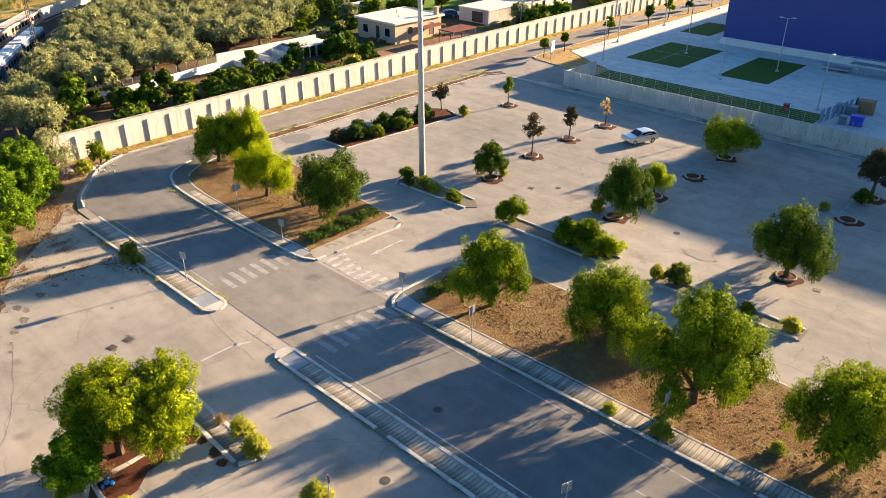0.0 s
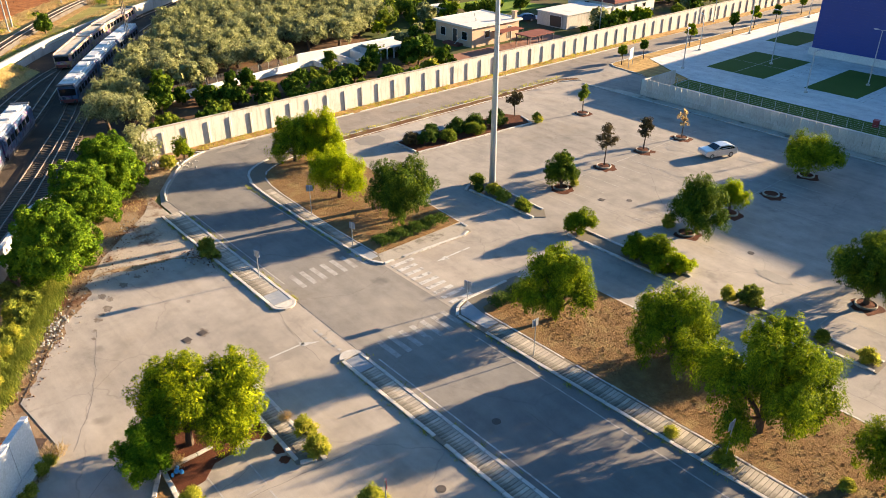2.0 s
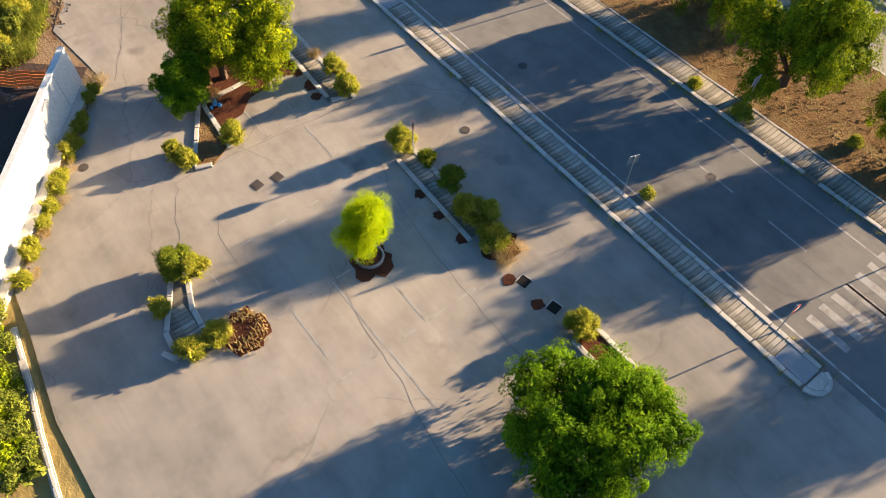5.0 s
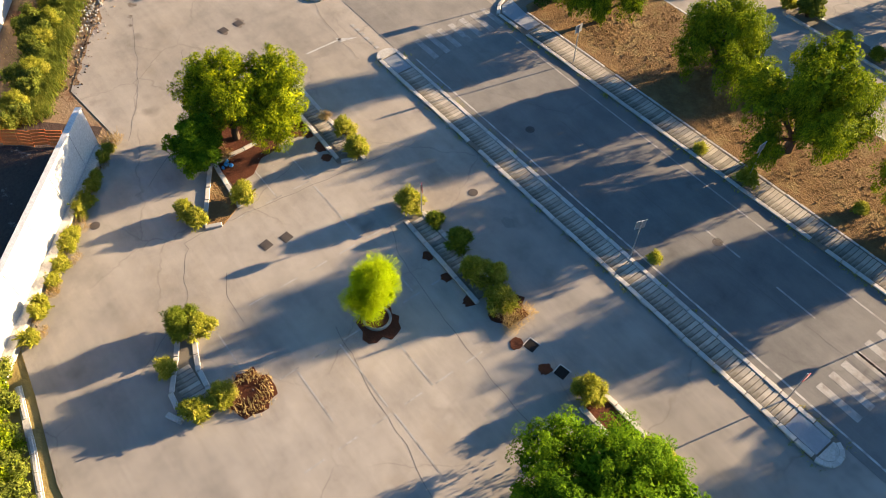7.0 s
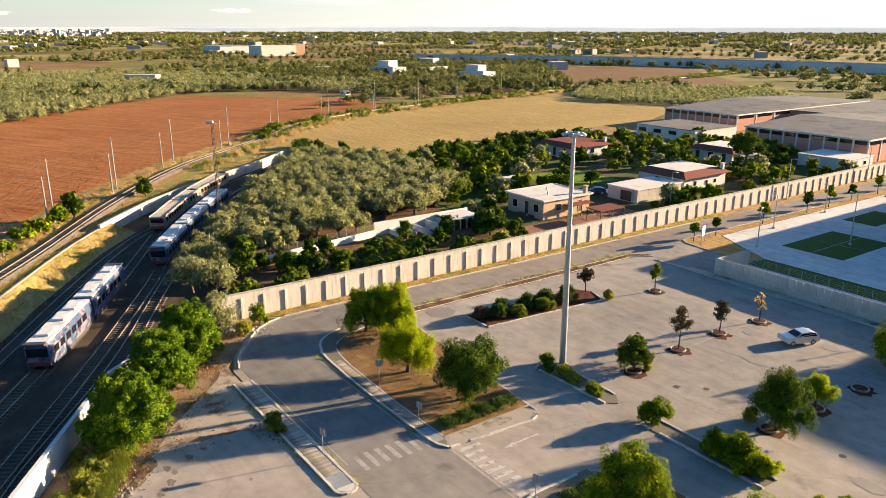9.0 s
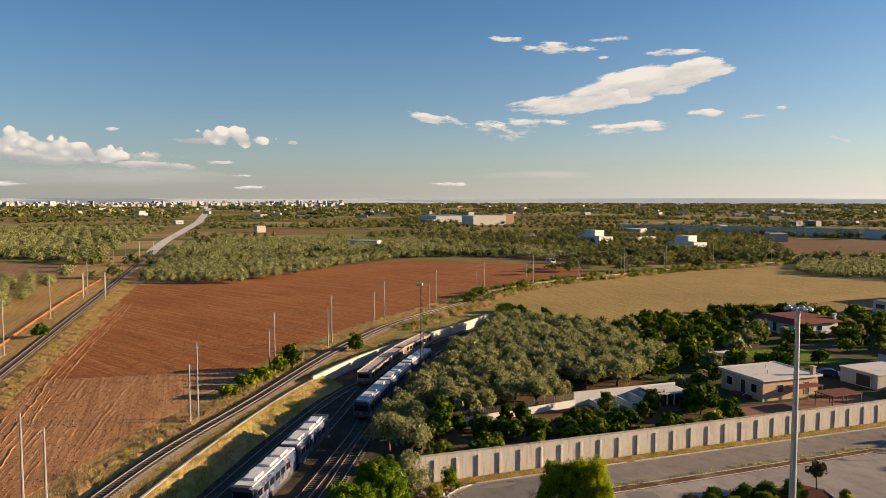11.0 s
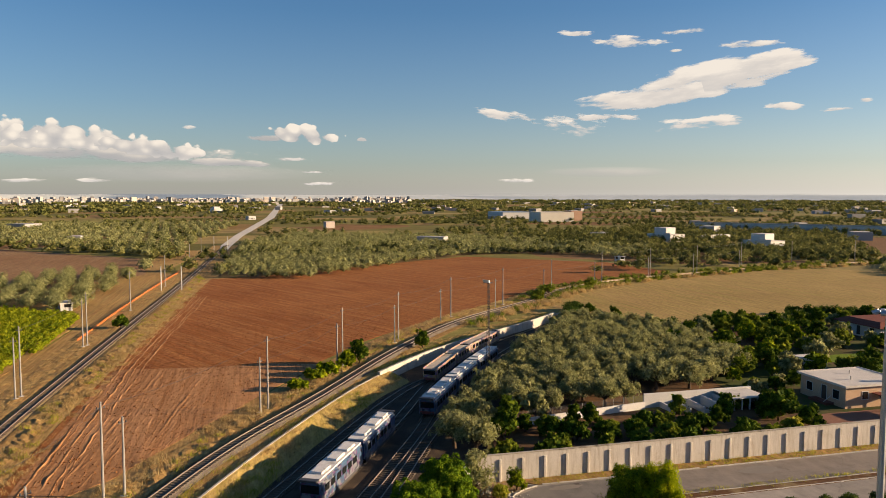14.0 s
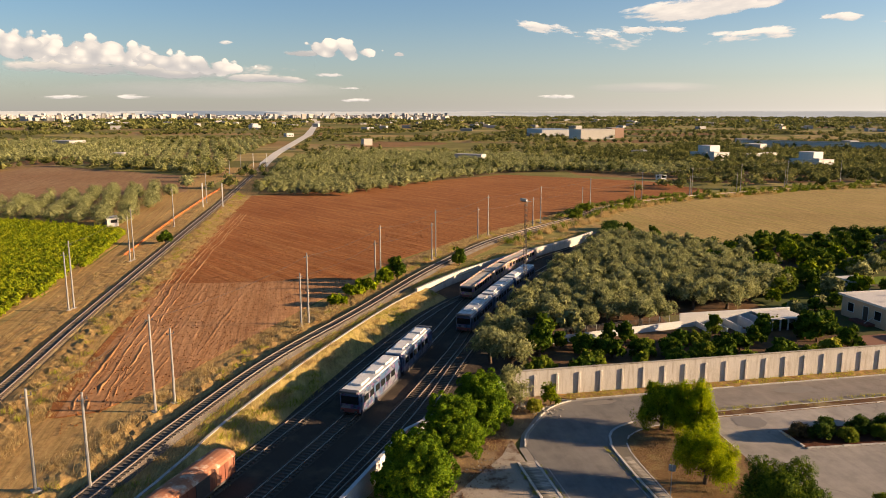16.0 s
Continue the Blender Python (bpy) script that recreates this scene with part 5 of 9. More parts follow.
def manhole(x, y, r=0.4, square=False):
    t = thing("manhole_cover", (x, y, 0.004), 0.2, "dark cast-iron cover set in the asphalt", "manhole cover", "manhole covers")
    if square == 2:
        part("pit", Geo().box(-0.3, -0.3, -0.02, 0.3, 0.3, 0.010), PIT, t, "open dark pit")
        part("rim", Geo().box(-0.36, 0.3, -0.02, 0.36, 0.36, 0.03, 0.01).box(-0.36, -0.3, -0.02, -0.3, 0.3, 0.03, 0.01), CONCRETE, t)
    elif square:
        part("frame", Geo().box(-r - 0.1, -r - 0.1, -0.02, r + 0.1, r + 0.1, 0.012, 0.004), IRON, t)
        for k in range(6):
            part("bar", Geo().box(-r, -r + k * 2 * r / 5.5, 0.012, r, -r + k * 2 * r / 5.5 + 0.09, 0.024, 0.004), IRON, t)
    else:
        part("frame", Geo().lathe([(r + 0.09, -0.02), (r + 0.09, 0.012), (r, 0.012), (r, 0.0)], 20), IRON, t)
        part("lid", Geo().lathe([(r - 0.015, -0.02), (r - 0.015, 0.014), (0.02, 0.018)], 20), IRON, t)


for x, y, sq in ((-25.4, 26.3, 0), (-23.4, 20.0, 0), (-27.4, 8.1, 1), (-27.2, 9.3, 1), (-11.25, 16.05, 2), (-13.35, 15.85, 2), (-46.75, 16.5, 1), (-46.65, 15.25, 1), (-12.0, 28.8, 0), (-34.65, 0.87, 0), (-42.5, 58.0, 1), (-40.5, 60.0, 0), (-58.5, 58.0, 0), (-26.5, 59.0, 0), (-13.5, 57.5, 1), (-81.6, 38.0, 1)):
    manhole(x, y, 0.21, sq)
g = Geo()
for cx, cy, r in ((-46.75, 16.6, 0.62), (-46.5, 15.2, 0.4), (-56.9, 12.6, 0.5), (-56.1, 13.0, 0.45), (-54.8, 12.3, 0.55), (-54.2, 11.7, 0.35), (-53.6, 11.2, 0.45), (-52.3, 10.5, 0.28), (-51.3, 10.1, 0.22), (-57.6, 14.6, 0.5), (-58.2, 16.0, 0.4), (-51.6, 17.6, 0.25)):
    n = 22
    g.add([(cx + r * math.cos(2 * math.pi * k / n) * rng.uniform(0.55, 1.25), cy + 0.7 * r * math.sin(2 * math.pi * k / n) * rng.uniform(0.6, 1.2), 0.0135 if cy > 25 else 0.003) for k in range(n)], [tuple(range(n))])
solid("pavement_drain_stains", g, surface("oily_brown_stain", (0.10, 0.072, 0.05), (0.155, 0.12, 0.09), 2.2, 9, 0.8, stain=(0.21, 0.18, 0.15), stain_at=(0.46, 0.6), stain_scale=1.6), "dark oily stains and dirt round the drains", "stain")


# ---- lamp mast, signs, street lamps ----
def mast(x, y, h):
    t = thing("lamp_mast", (x, y, 0.06), 0.5, "tall grey steel mast with a crown of floodlights", "lamp mast")
    part("base_plate", Geo().lathe([(0.55, -0.05), (0.55, 0.12), (0.4, 0.16)], 16), CONCRETE, t)
    part("pole", Geo().tube([(0, 0, 0.1), (0, 0, h * 0.5), (0, 0, h)], [0.36, 0.27, 0.17], 14), STEEL, t)
    part("crown_ring", Geo().tube([(0.75 * math.cos(a), 0.75 * math.sin(a), h - 0.1) for a in np.linspace(0, 2 * math.pi, 17)], 0.05, 6), STEEL, t)
    for k in range(8):
        a = k * math.pi / 4
        m = Matrix.Rotation(a, 4, "Z") @ Matrix.Translation((0.95, 0, h - 0.05)) @ Matrix.Rotation(radians(25), 4, "Y")
        f = part("floodlight", Geo().box(-0.25, -0.22, -0.1, 0.25, 0.22, 0.12, 0.04, m), STEEL, t)
        part("lens", Geo().box(-0.2, -0.18, -0.125, 0.2, 0.18, -0.105, 0.0, m), DARK_STEEL, f)
    part("spokes", Geo().tube([(-0.75, 0, h - 0.1), (0.75, 0, h - 0.1)], 0.04, 6).tube([(0, -0.75, h - 0.1), (0, 0.75, h - 0.1)], 0.04, 6), STEEL, t)


mast(-52.6, 52.2, 24.3)
SIGN_WHITE, SIGN_RED, SIGN_BLUE = plain("white_sign_face", (0.7, 0.7, 0.68), 0.4), plain("red_sign_face", (0.5, 0.04, 0.03), 0.4), plain("blue_sign_face", (0.03, 0.10, 0.35), 0.4)
SIGN_BACK = plain("grey_sign_back", (0.30, 0.31, 0.32), 0.5, 0.4)


def sign(x, y, h, kind, face, label):
    """A road sign on a thin post; face is its heading in degrees."""
    t = thing("road_sign", (x, y, 0.05), radians(face), label, "road sign", "road signs")
    part("post", Geo().tube([(0, 0, -0.1), (0, 0, h)], 0.035, 8), STEEL, t)
    if kind == "disc":
        m = Matrix.Translation((0.05, 0, h - 0.3)) @ Matrix.Rotation(radians(90), 4, "Y")
        p = Geo().lathe([(0.30, -0.01), (0.30, 0.012)], 24)
        p.v = [tuple(m @ Vector(q)) for q in p.v]
        d = part("face", p, SIGN_RED, t, "red round face")
        part("bar", Geo().box(0.063, -0.2, h - 0.35, 0.068, 0.2, h - 0.25), SIGN_WHITE, d)
        part("back", Geo().box(0.028, -0.2, h - 0.34, 0.038, 0.2, h - 0.26), SIGN_BACK, t)
    else:
        part("face", Geo().box(0.04, -0.3, h - 0.62, 0.06, 0.3, h, 0.005), SIGN_BLUE if kind == "blue" else SIGN_WHITE, t)
        part("back", Geo().box(0.028, -0.3, h - 0.62, 0.038, 0.3, h), SIGN_BACK, t)


sign(-23.9, 16.55, 2.55, "disc", 60, "round red no-entry sign on a thin post")
sign(-14.15, 23.85, 3.4, "square", 160, "square white sign on a leaning steel post")
sign(-3.45, 23.9, 2.65, "disc", 0, "round sign on a thin steel post")
sign(-1.7, 34.0, 2.25, "disc", 60, "round red sign on a thin post beside the walk")
sign(-28.6, 33.1, 3.1, "square", 180, "square sign seen from behind on a post")
sign(-36.6, 34.0, 2.2, "blue", 105, "small sign seen from behind on a post")
sign(-13.95, 33.6, 3.4, "square", 180, "square sign on a post beside the walk")
sign(-50.8, 32.9, 2.35, "blue", 105, "narrow sign seen from behind on a thin post")
sign(-58.9, 33.6, 3.1, "square", 150, "square grey sign on a post in the bed")
sign(-51.0, 23.6, 2.7, "blue", 108, "narrow sign seen from behind on the walk")

# ---- railway ----
RAIL = plain("worn_rail_steel", (0.38, 0.31, 0.26), 0.4, 0.7)
SLEEPER = surface("weathered_sleeper", (0.20, 0.165, 0.13), (0.12, 0.095, 0.075), 2, 12, 0.95)
SLEEPER_DARK = surface("dark_wooden_sleeper", (0.15, 0.115, 0.085), (0.09, 0.07, 0.055), 2, 12, 0.95)
MAIN = smooth([(60, -58), (10, -45), (-35, -30), (-70.4, -16.8), (-85.5, -10.6), (-104.5, -1.6), (-127.5, 12.4), (-161.0, 32.0), (-193.0, 55.0), (-223.0, 86.0), (-246, 106), (-264.0, 133.0), (-277.0, 161.0), (-286.0, 190.0), (-296.0, 222), (-305.0, 268.0), (-330, 400), (-360, 560)], 4.0)
LEFT = smooth([(60, -42.0), (-60, -36.5), (-103.6, -34.4), (-126.4, -33.6), (-160.0, -31.9), (-219.4, -28.6), (-328.2, -22.5), (-523, -13.5)], 6.0)


def track(name, line, label, z=0.0, width=3.4, sleepers=SLEEPER, ballast=BALLAST, reach=(-330, 30)):
    """Ballast bed, sleepers and two rails."""
    t = thing(name, (0, 0, 0), 0, label, "railway track", "railway tracks", "structure")
    foot = min(-0.06, z + 0.04)
    g = Geo()
    L1, R1, L2, R2 = offset(line, width / 2), offset(line, -width / 2), offset(line, width / 2 - 0.6), offset(line, -width / 2 + 0.6)
    n = len(line)
    g.add([(*p, foot) for p in L1] + [(*p, z + 0.22) for p in L2] + [(*p, z + 0.22) for p in R2] + [(*p, foot) for p in R1],
          [((k + 1) * n + i, (k + 1) * n + i + 1, k * n + i + 1, k * n + i) for k in range(3) for i in range(n - 1)])
    part("ballast_bed", g, ballast, t)
    for s in (0.7175, -0.7175):
        g = Geo()
        g.strip(offset(line, s), 0.075, z + 0.30, z + 0.44)
        part("rail", g, RAIL, t)
    g = Geo()
    for x, y, a in walk_line(line, 0.65):
        if reach[0] < x < reach[1]:
            g.box(-0.11, -1.2, z + 0.18, 0.11, 1.2, z + 0.30, 0.0, Matrix.Translation((x, y, 0)) @ Matrix.Rotation(a, 4, "Z"))
    tagged(part("sleepers", g, sleepers, t), "", "", "", "stuff")
    return t


EMB = 0.22
track("track_main", MAIN, "railway track on grey ballast with concrete sleepers", EMB)
track("track_west", LEFT, "old railway track beside a ploughed field", -0.1, 3.0, SLEEPER, surface("earthy_ballast", (0.24, 0.17, 0.105), (0.15, 0.105, 0.068), 0.4, 8, 1.0, bumpy=1.0, depth=0.08, stain=(0.30, 0.21, 0.09), stain_at=(0.48, 0.64), stain_scale=0.3), (-420, 10))
T1 = smooth(sunk([(-38, -19.0), (-45, -14.5), (-61, -5.6), (-83.3, 7.4), (-109, 21.2), (-136.5, 35.0), (-160, 51.2), (-179, 70.5)]), 4.0)
T0 = smooth(sunk([(-38, -23.4), (-46, -19.0), (-63, -10.2), (-85.5, 2.6), (-111, 16.4), (-128, 27.0), (-136.5, 34.6)]), 4.0)
T2 = smooth(sunk([(-39, -12.5), (-42, -10), (-59, -0.6), (-81, 11.8), (-104, 23.8), (-115, 29.0), (-137, 42.5), (-157, 57.0), (-178, 75)]), 4.0)
T3 = smooth(sunk([(-56, 0.4), (-62, 3.2), (-79, 13.6), (-97, 22.5), (-110, 29.0)]), 4.0)
sheet("ground_sidings", CUTTING, -0.03 - SINK, surface("dark_oily_ballast", (0.085, 0.064, 0.047), (0.045, 0.034, 0.026), 0.3, 6, 1.0, bumpy=0.9, depth=0.08, stain=(0.11, 0.08, 0.054), stain_at=(0.5, 0.68), stain_scale=0.2), "dark oily ground of railway sidings", "ground")
DARK_BALLAST = surface("sooty_ballast", (0.115, 0.095, 0.075), (0.065, 0.053, 0.043), 0.4, 8, 1.0, bumpy=1.0, depth=0.08)
for nm, ln in (("track_siding_one", T0), ("track_siding_two", T1), ("track_siding_three", T2), ("track_siding_four", T3)):
    track(nm, ln, "rusty siding track on dark dirty ground", -0.12 - SINK, 3.0, SLEEPER_DARK, DARK_BALLAST, (-190, -20))

g = Geo()
edge = CUT_NORTH
low = [(x * 0.985 - 1.1, y - 0.9) for x, y in edge]
n = len(edge)
g.add([(*p, -0.04) for p in edge] + [(*p, -SINK - 0.1) for p in low], [(k, k + 1, n + k + 1, n + k) for k in range(n - 1)])
for (xa, ya), (xb, yb) in ((CUT_SOUTH[-1], CUT_NORTH[0]), (CUT_NORTH[-1], CUT_SOUTH[0])):
    g.add([(xa, ya, -0.04), (xb, yb, -0.04), (xb, yb, -SINK - 0.1), (xa, ya, -SINK - 0.1)], [(0, 1, 2, 3)])
solid("ground_cutting_side", g, DIRT, "dark earth side of the cutting below the grove", "ground")
# retaining kerb and weedy slope between main line and sidings
RW = smooth([(-10, -43.5), (-45, -24.2), (-70.8, -11.7), (-83.6, -6.6), (-105.5, 4.1), (-131.7, 19.1), (-150.2, 33.2), (-159.0, 41.6), (-172.0, 56.0), (-185.0, 71.5), (-197, 84), (-206, 94)], 4.0)
g = Geo().strip(RW, 0.32, -0.4, EMB + 0.15)
solid("wall_retaining", g, CONCRETE, "pale concrete retaining kerb along the railway", "wall")
solid("wall_cutting", Geo().strip([p for p in RW if -200 < p[0] < -138], 0.5, -SINK - 0.1, 0.95), CONCRETE, "pale concrete wall of the railway cutting", "wall")
sheet("ground_rail_verge", MAIN[14:58] + [(-206, 94)] + RW[::-1][:-8], -0.02, DRY_VERGE, "strip of dry grass and weeds beside the railway", "ground")
def bank_width(x):
    return 1.5 + 3.1 * min(1.0, max(0.0, (-62 - x) / 22))


def bank_z(x, d):
    """Height of the slope d metres from the kerb."""
    return max(-SINK, EMB + 0.12 - (EMB + SINK + 0.1) * abs(d) / bank_width(x))


P = []
for x, y, a in walk_line(RW, 0.5):
    for _ in range(2):
        d = 0.4 + 4.6 * rng.random() ** 1.4
        P.append((x + math.sin(a) * d, y - math.cos(a) * d, bank_z(x, d)))
P = np.array(P)
keep = (P[:, 0] > -140) & (P[:, 0] < -50)
tagged(new("verge_weeds", tufts("verge_weeds", P[keep], DRYGRASS, 16, 0.3, 0.4, 0.08)), "yellow-green weeds on the slope beside the sidings", "weeds", "", "stuff")
P = []
for x, y, a in walk_line(MAIN, 0.6):
    if -330 < x < -50:
        for side, lo, hi in ((1, 2.0, 7.5), (1, 2.5, 9.5), (-1, 1.9, 4.4)):
            d = rng.uniform(lo, hi) * side
            P.append((x + math.sin(a) * d * -1, y + math.cos(a) * d, 0.0))
tagged(new("rail_grass", tufts("rail_grass", P, DRYGRASS, 14, 0.28, 0.6, 0.09)), "tall straw-coloured grass along the railway", "grass", "", "stuff")
P = []
for x, y, a in walk_line(LEFT, 0.8):
    if -420 < x < -80:
        for _ in range(5):
            d = rng.uniform(2.2, 8.5) * rng.choice([-1, -1, 1, 1, 1])
            P.append((x - math.sin(a) * d, y + math.cos(a) * d, 0.0))
tagged(new("rail_grass", tufts("rail_grass", P, DRYGRASS, 14, 0.25, 0.6, 0.09)), "dry grass along the old track", "grass", "", "stuff")
# fluffy clumps of straw and weeds beside both lines
def growth(line, x0, x1, step, lo, hi, material, label, size, seed):
    gr0, P = random.Random(seed), []
    for x, y, a in walk_line(line, step):
        if x0 < x < x1:
            d = gr0.uniform(lo, hi)
            if noise.noise(Vector((x * 0.11, y * 0.11, seed))) > -0.12:
                P.append((x - math.sin(a) * d, y + math.cos(a) * d, bank_z(x, d) if line is RW and d < 0 else 0.0))
    tagged(new("grass_clumps", tufts("grass_clumps", P, material, 60, size, 0.48, 0.05)), label, "grass", "", "stuff")


def hummocks(name, line, x0, x1, lo, hi, top, foot, rough, material, label, seed):
    """Uneven grassy ground beside a line: height at the inner and the outer edge, and its roughness."""
    run = [(x, y, a) for x, y, a in walk_line(line, 0.7) if x0 < x < x1]
    m = 10
    vs = []
    for x, y, a in run:
        wav = 0.9 * noise.noise(Vector((x * 0.09, y * 0.09, seed)))
        for k in range(m):
            f = k / (m - 1)
            far = hi if line is not RW else -bank_width(x)
            d = lo + (far - lo + (wav if hi > 0 else -wav * 0.5)) * f
            px, py = x - math.sin(a) * d, y + math.cos(a) * d
            n0 = noise.noise(Vector((px * 0.55, py * 0.55, seed))) + 0.6 * noise.noise(Vector((px * 1.7, py * 1.7, seed + 3)))
            vs.append((px, py, top + (foot - top) * f + rough * max(-0.3, n0) * math.sin(math.pi * min(1, f * 1.15)) - (0.06 if k in (0, m - 1) else 0)))
    fs = [(i * m + k, i * m + k + 1, (i + 1) * m + k + 1, (i + 1) * m + k) for i in range(len(run) - 1) for k in range(m - 1)]
    solid(name, Geo().add(vs, fs if (hi > lo) == (line[0][0] > line[-1][0]) else [q[::-1] for q in fs]), material, label, "ground")


BANK_EARTH = field_mat("weedy_bank_earth", (0.36, 0.265, 0.095), (0.30, 0.235, 0.07), (0.42, 0.29, 0.13))
hummocks("ground_siding_bank", RW, -142, -36, -0.1, -4.6, EMB + 0.14, -SINK - 0.04, 0.20, BANK_EARTH, "weedy slope between railway and sidings", 3.0)
hummocks("ground_field_bank", MAIN, -215, -45, 2.0, 7.4, 0.16, 0.02, 0.42, DRY_VERGE, "uneven bank of dry grass between field and railway", 5.0)
hummocks("ground_old_bank", LEFT, -300, -62, -1.7, -7.0, 0.1, 0.02, 0.42, DRY_VERGE, "uneven bank of dry grass between field and old track", 7.0)
hummocks("ground_outer_bank", LEFT, -300, -75, 1.7, 7.5, 0.06, 0.0, 0.25, DRY_VERGE, "uneven dry strip between old track and vineyard", 9.0)
growth(MAIN, -330, -45, 0.26, 2.2, 8.5, DRYGRASS, "clumps of tall straw-coloured grass beside the railway", 0.5, 1)
growth(MAIN, -330, -45, 2.6, 2.4, 6.0, WEED, "yellow-green weeds beside the railway", 0.8, 2)
growth(RW, -200, -50, 0.9, 0.8, 4.0, WEED, "yellow-green weeds on the slope of the sidings", 0.5, 3)
growth(RW, -141, -50, 0.5, -4.2, -0.4, WEED, "weeds on the slope down to the sidings", 0.6, 13)
growth(RW, -141, -50, 0.35, -3.4, -0.3, DRYGRASS, "straw-coloured grass along the sidings", 0.5, 14)
growth(RW, -200, -50, 0.3, 0.3, 6.5, DRYGRASS, "straw-coloured grass on the slope of the sidings", 0.45, 4)
growth(LEFT, -330, -75, 0.32, -8.5, -2.4, DRYGRASS, "clumps of straw-coloured grass beside the old track", 0.5, 5)
growth(LEFT, -330, -85, 0.9, 2.4, 9.0, DRYGRASS, "dry grass between the old track and a vineyard", 0.4, 6)
growth(LEFT, -330, -85, 2.6, -6.5, -2.2, WEED, "green weeds beside the old track", 0.8, 7)
growth(MAIN, -240, -45, 1.3, 3.0, 7.5, DRYGRASS, "tall dry grass between field and railway", 1.0, 11)
growth(LEFT, -260, -70, 1.5, -8.0, -3.0, DRYGRASS, "tall dry grass between field and old track", 0.95, 12)
growth(MAIN, -320, -190, 0.8, -9.0, -2.5, DRYGRASS, "tall straw-coloured grass on the railway bank", 1.7, 8)
growth(MAIN, -320, -185, 1.6, -7.0, -2.5, SHRUB, "wild shrubs on the railway bank", 1.9, 9)
sheet("ground_dry_corner", [(-10, -60), (-10, -50), (-40, -29.5), (-70, -16.5), (-92, -9), (-130, -18), (-330, -12), (-350, -42), (-204, -42.4), (-120, -45.8)], -0.062, DRY_VERGE, "dry brown earth and straw between the two railways", "ground")
sheet("ground_west_verge", [p for p in offset(LEFT, 9) + offset(LEFT, -7)[::-1] if p[0] < -58], -0.05, DRY_VERGE, "dry grass strip along the old track", "ground")
sheet("ground_main_verge", offset(MAIN, 10)[10:100] + offset(MAIN, -3.6)[10:100][::-1], -0.045, DRY_VERGE, "dry grass strip along the railway", "ground")


# ---- catenary poles ----
POLE_GREY = surface("weathered_pole", (0.27, 0.26, 0.245), (0.20, 0.19, 0.18), 1, 9, 0.8)
def contact_pole(x, y, h, toward, label="slim grey concrete pole beside the railway"):
    t = thing("railway_pole", (x, y, -0.1), toward, label, "pole", "railway poles")
    part("shaft", Geo().tube([(0, 0, 0), (0, 0, h + 0.1)], [0.17, 0.11], 8), POLE_GREY, t)
    part("footing", Geo().box(-0.4, -0.4, -0.1, 0.4, 0.4, 0.25, 0.05), CONCRETE, t)
    part("crossarm", Geo().tube([(0.0, -0.5, h - 0.6), (0.0, 0.5, h - 0.6)], 0.04, 6), DARK_STEEL, t)
    for s in (-0.4, 0.4):
        part("insulator", Geo().lathe([(0.05, h - 0.57), (0.07, h - 0.5), (0.05, h - 0.42), (0.06, h - 0.35)], 8, 0.0, s), DARK_STEEL, t)
    return t


POLES = [(-70.5, -17.5, 9.5), (-71.6, -22.4, 9.8), (-88.6, -14.8, 11.6), (-90.9, -13.0, 9.2), (-120.4, 2.3, 8.8), (-121.7, 3.5, 11.8), (-148.2, 17.4, 8.8), (-149.4, 18.6, 11.7), (-169.8, 33.0, 8.8), (-172.9, 34.5, 11.4), (-195.5, 50.5, 8.8), (-201.7, 55.0, 11.2), (-215.0, 72.5, 8.8), (-221.1, 77.0, 11.5),
         (-240.5, 98.5, 8.8), (-246.9, 104.0, 11.3), (-262.0, 128.0, 8.8), (-267.3, 133.6, 11.8), (-276.4, 158.9, 8.8), (-278.4, 160.9, 12.1), (-286.0, 186.0, 8.8), (-288.6, 189.5, 12.3), (-296.0, 216.0, 9), (-299.9, 219.9, 12.6), (-309.8, 255.4, 11.8), (-318, 300, 11.8),
         (-139.9, -36.5, 12.0), (-138.4, -37.0, 10.4), (-183.8, -34.7, 12.1), (-182.4, -35.3, 10.6), (-235.6, -33.0, 11.7), (-295, -29.5, 11.7), (-360, -25.5, 11.7), (-420, -24, 11.7), (-104, -39.5, 12.0)]
for i, (x, y, h) in enumerate(POLES):
    contact_pole(x, y, h, 0.6 if y > -25 else 0.0)
for i, (x, y) in enumerate(((-281.5, -29.4), (-281.0, -22.5), (-478, -20.0), (-477, -12.0))):
    t = thing("signal_post", (x, y, -0.05), 0, "short white post beside the old track", "post", "white posts")
    part("post", Geo().box(-0.16, -0.16, 0, 0.16, 0.16, 8.6, 0.03), WHITE_WALL, t)
    part("cap", Geo().box(-0.22, -0.22, 8.6, 0.22, 0.22, 8.75, 0.04), CONCRETE, t)

# sagging wires from pole to pole
for seq in ([p for p in POLES[5:24:2]], [p for p in POLES[4:23:2]], [(-71.6, -22.4, 9.8), (-88.6, -14.8, 11.6), (-121.7, 3.5, 11.8)], [(-139.9, -36.5, 12), (-183.8, -34.7, 12.1), (-235.6, -33, 11.7), (-295, -29.5, 11.7), (-360, -25.5, 11.7)]):
    g = Geo()
    for (x0, y0, h0), (x1, y1, h1) in zip(seq, seq[1:]):
        g.tube([(x0 + (x1 - x0) * t, y0 + (y1 - y0) * t, (h0 - 0.5) * (1 - t) + (h1 - 0.5) * t - 3.2 * t * (1 - t)) for t in np.linspace(0, 1, 9)], 0.018, 4)
    tagged(solid("overhead_wire", g, DARK_STEEL, "thin sagging wire between railway poles", "wire", ""), group="overhead wires")

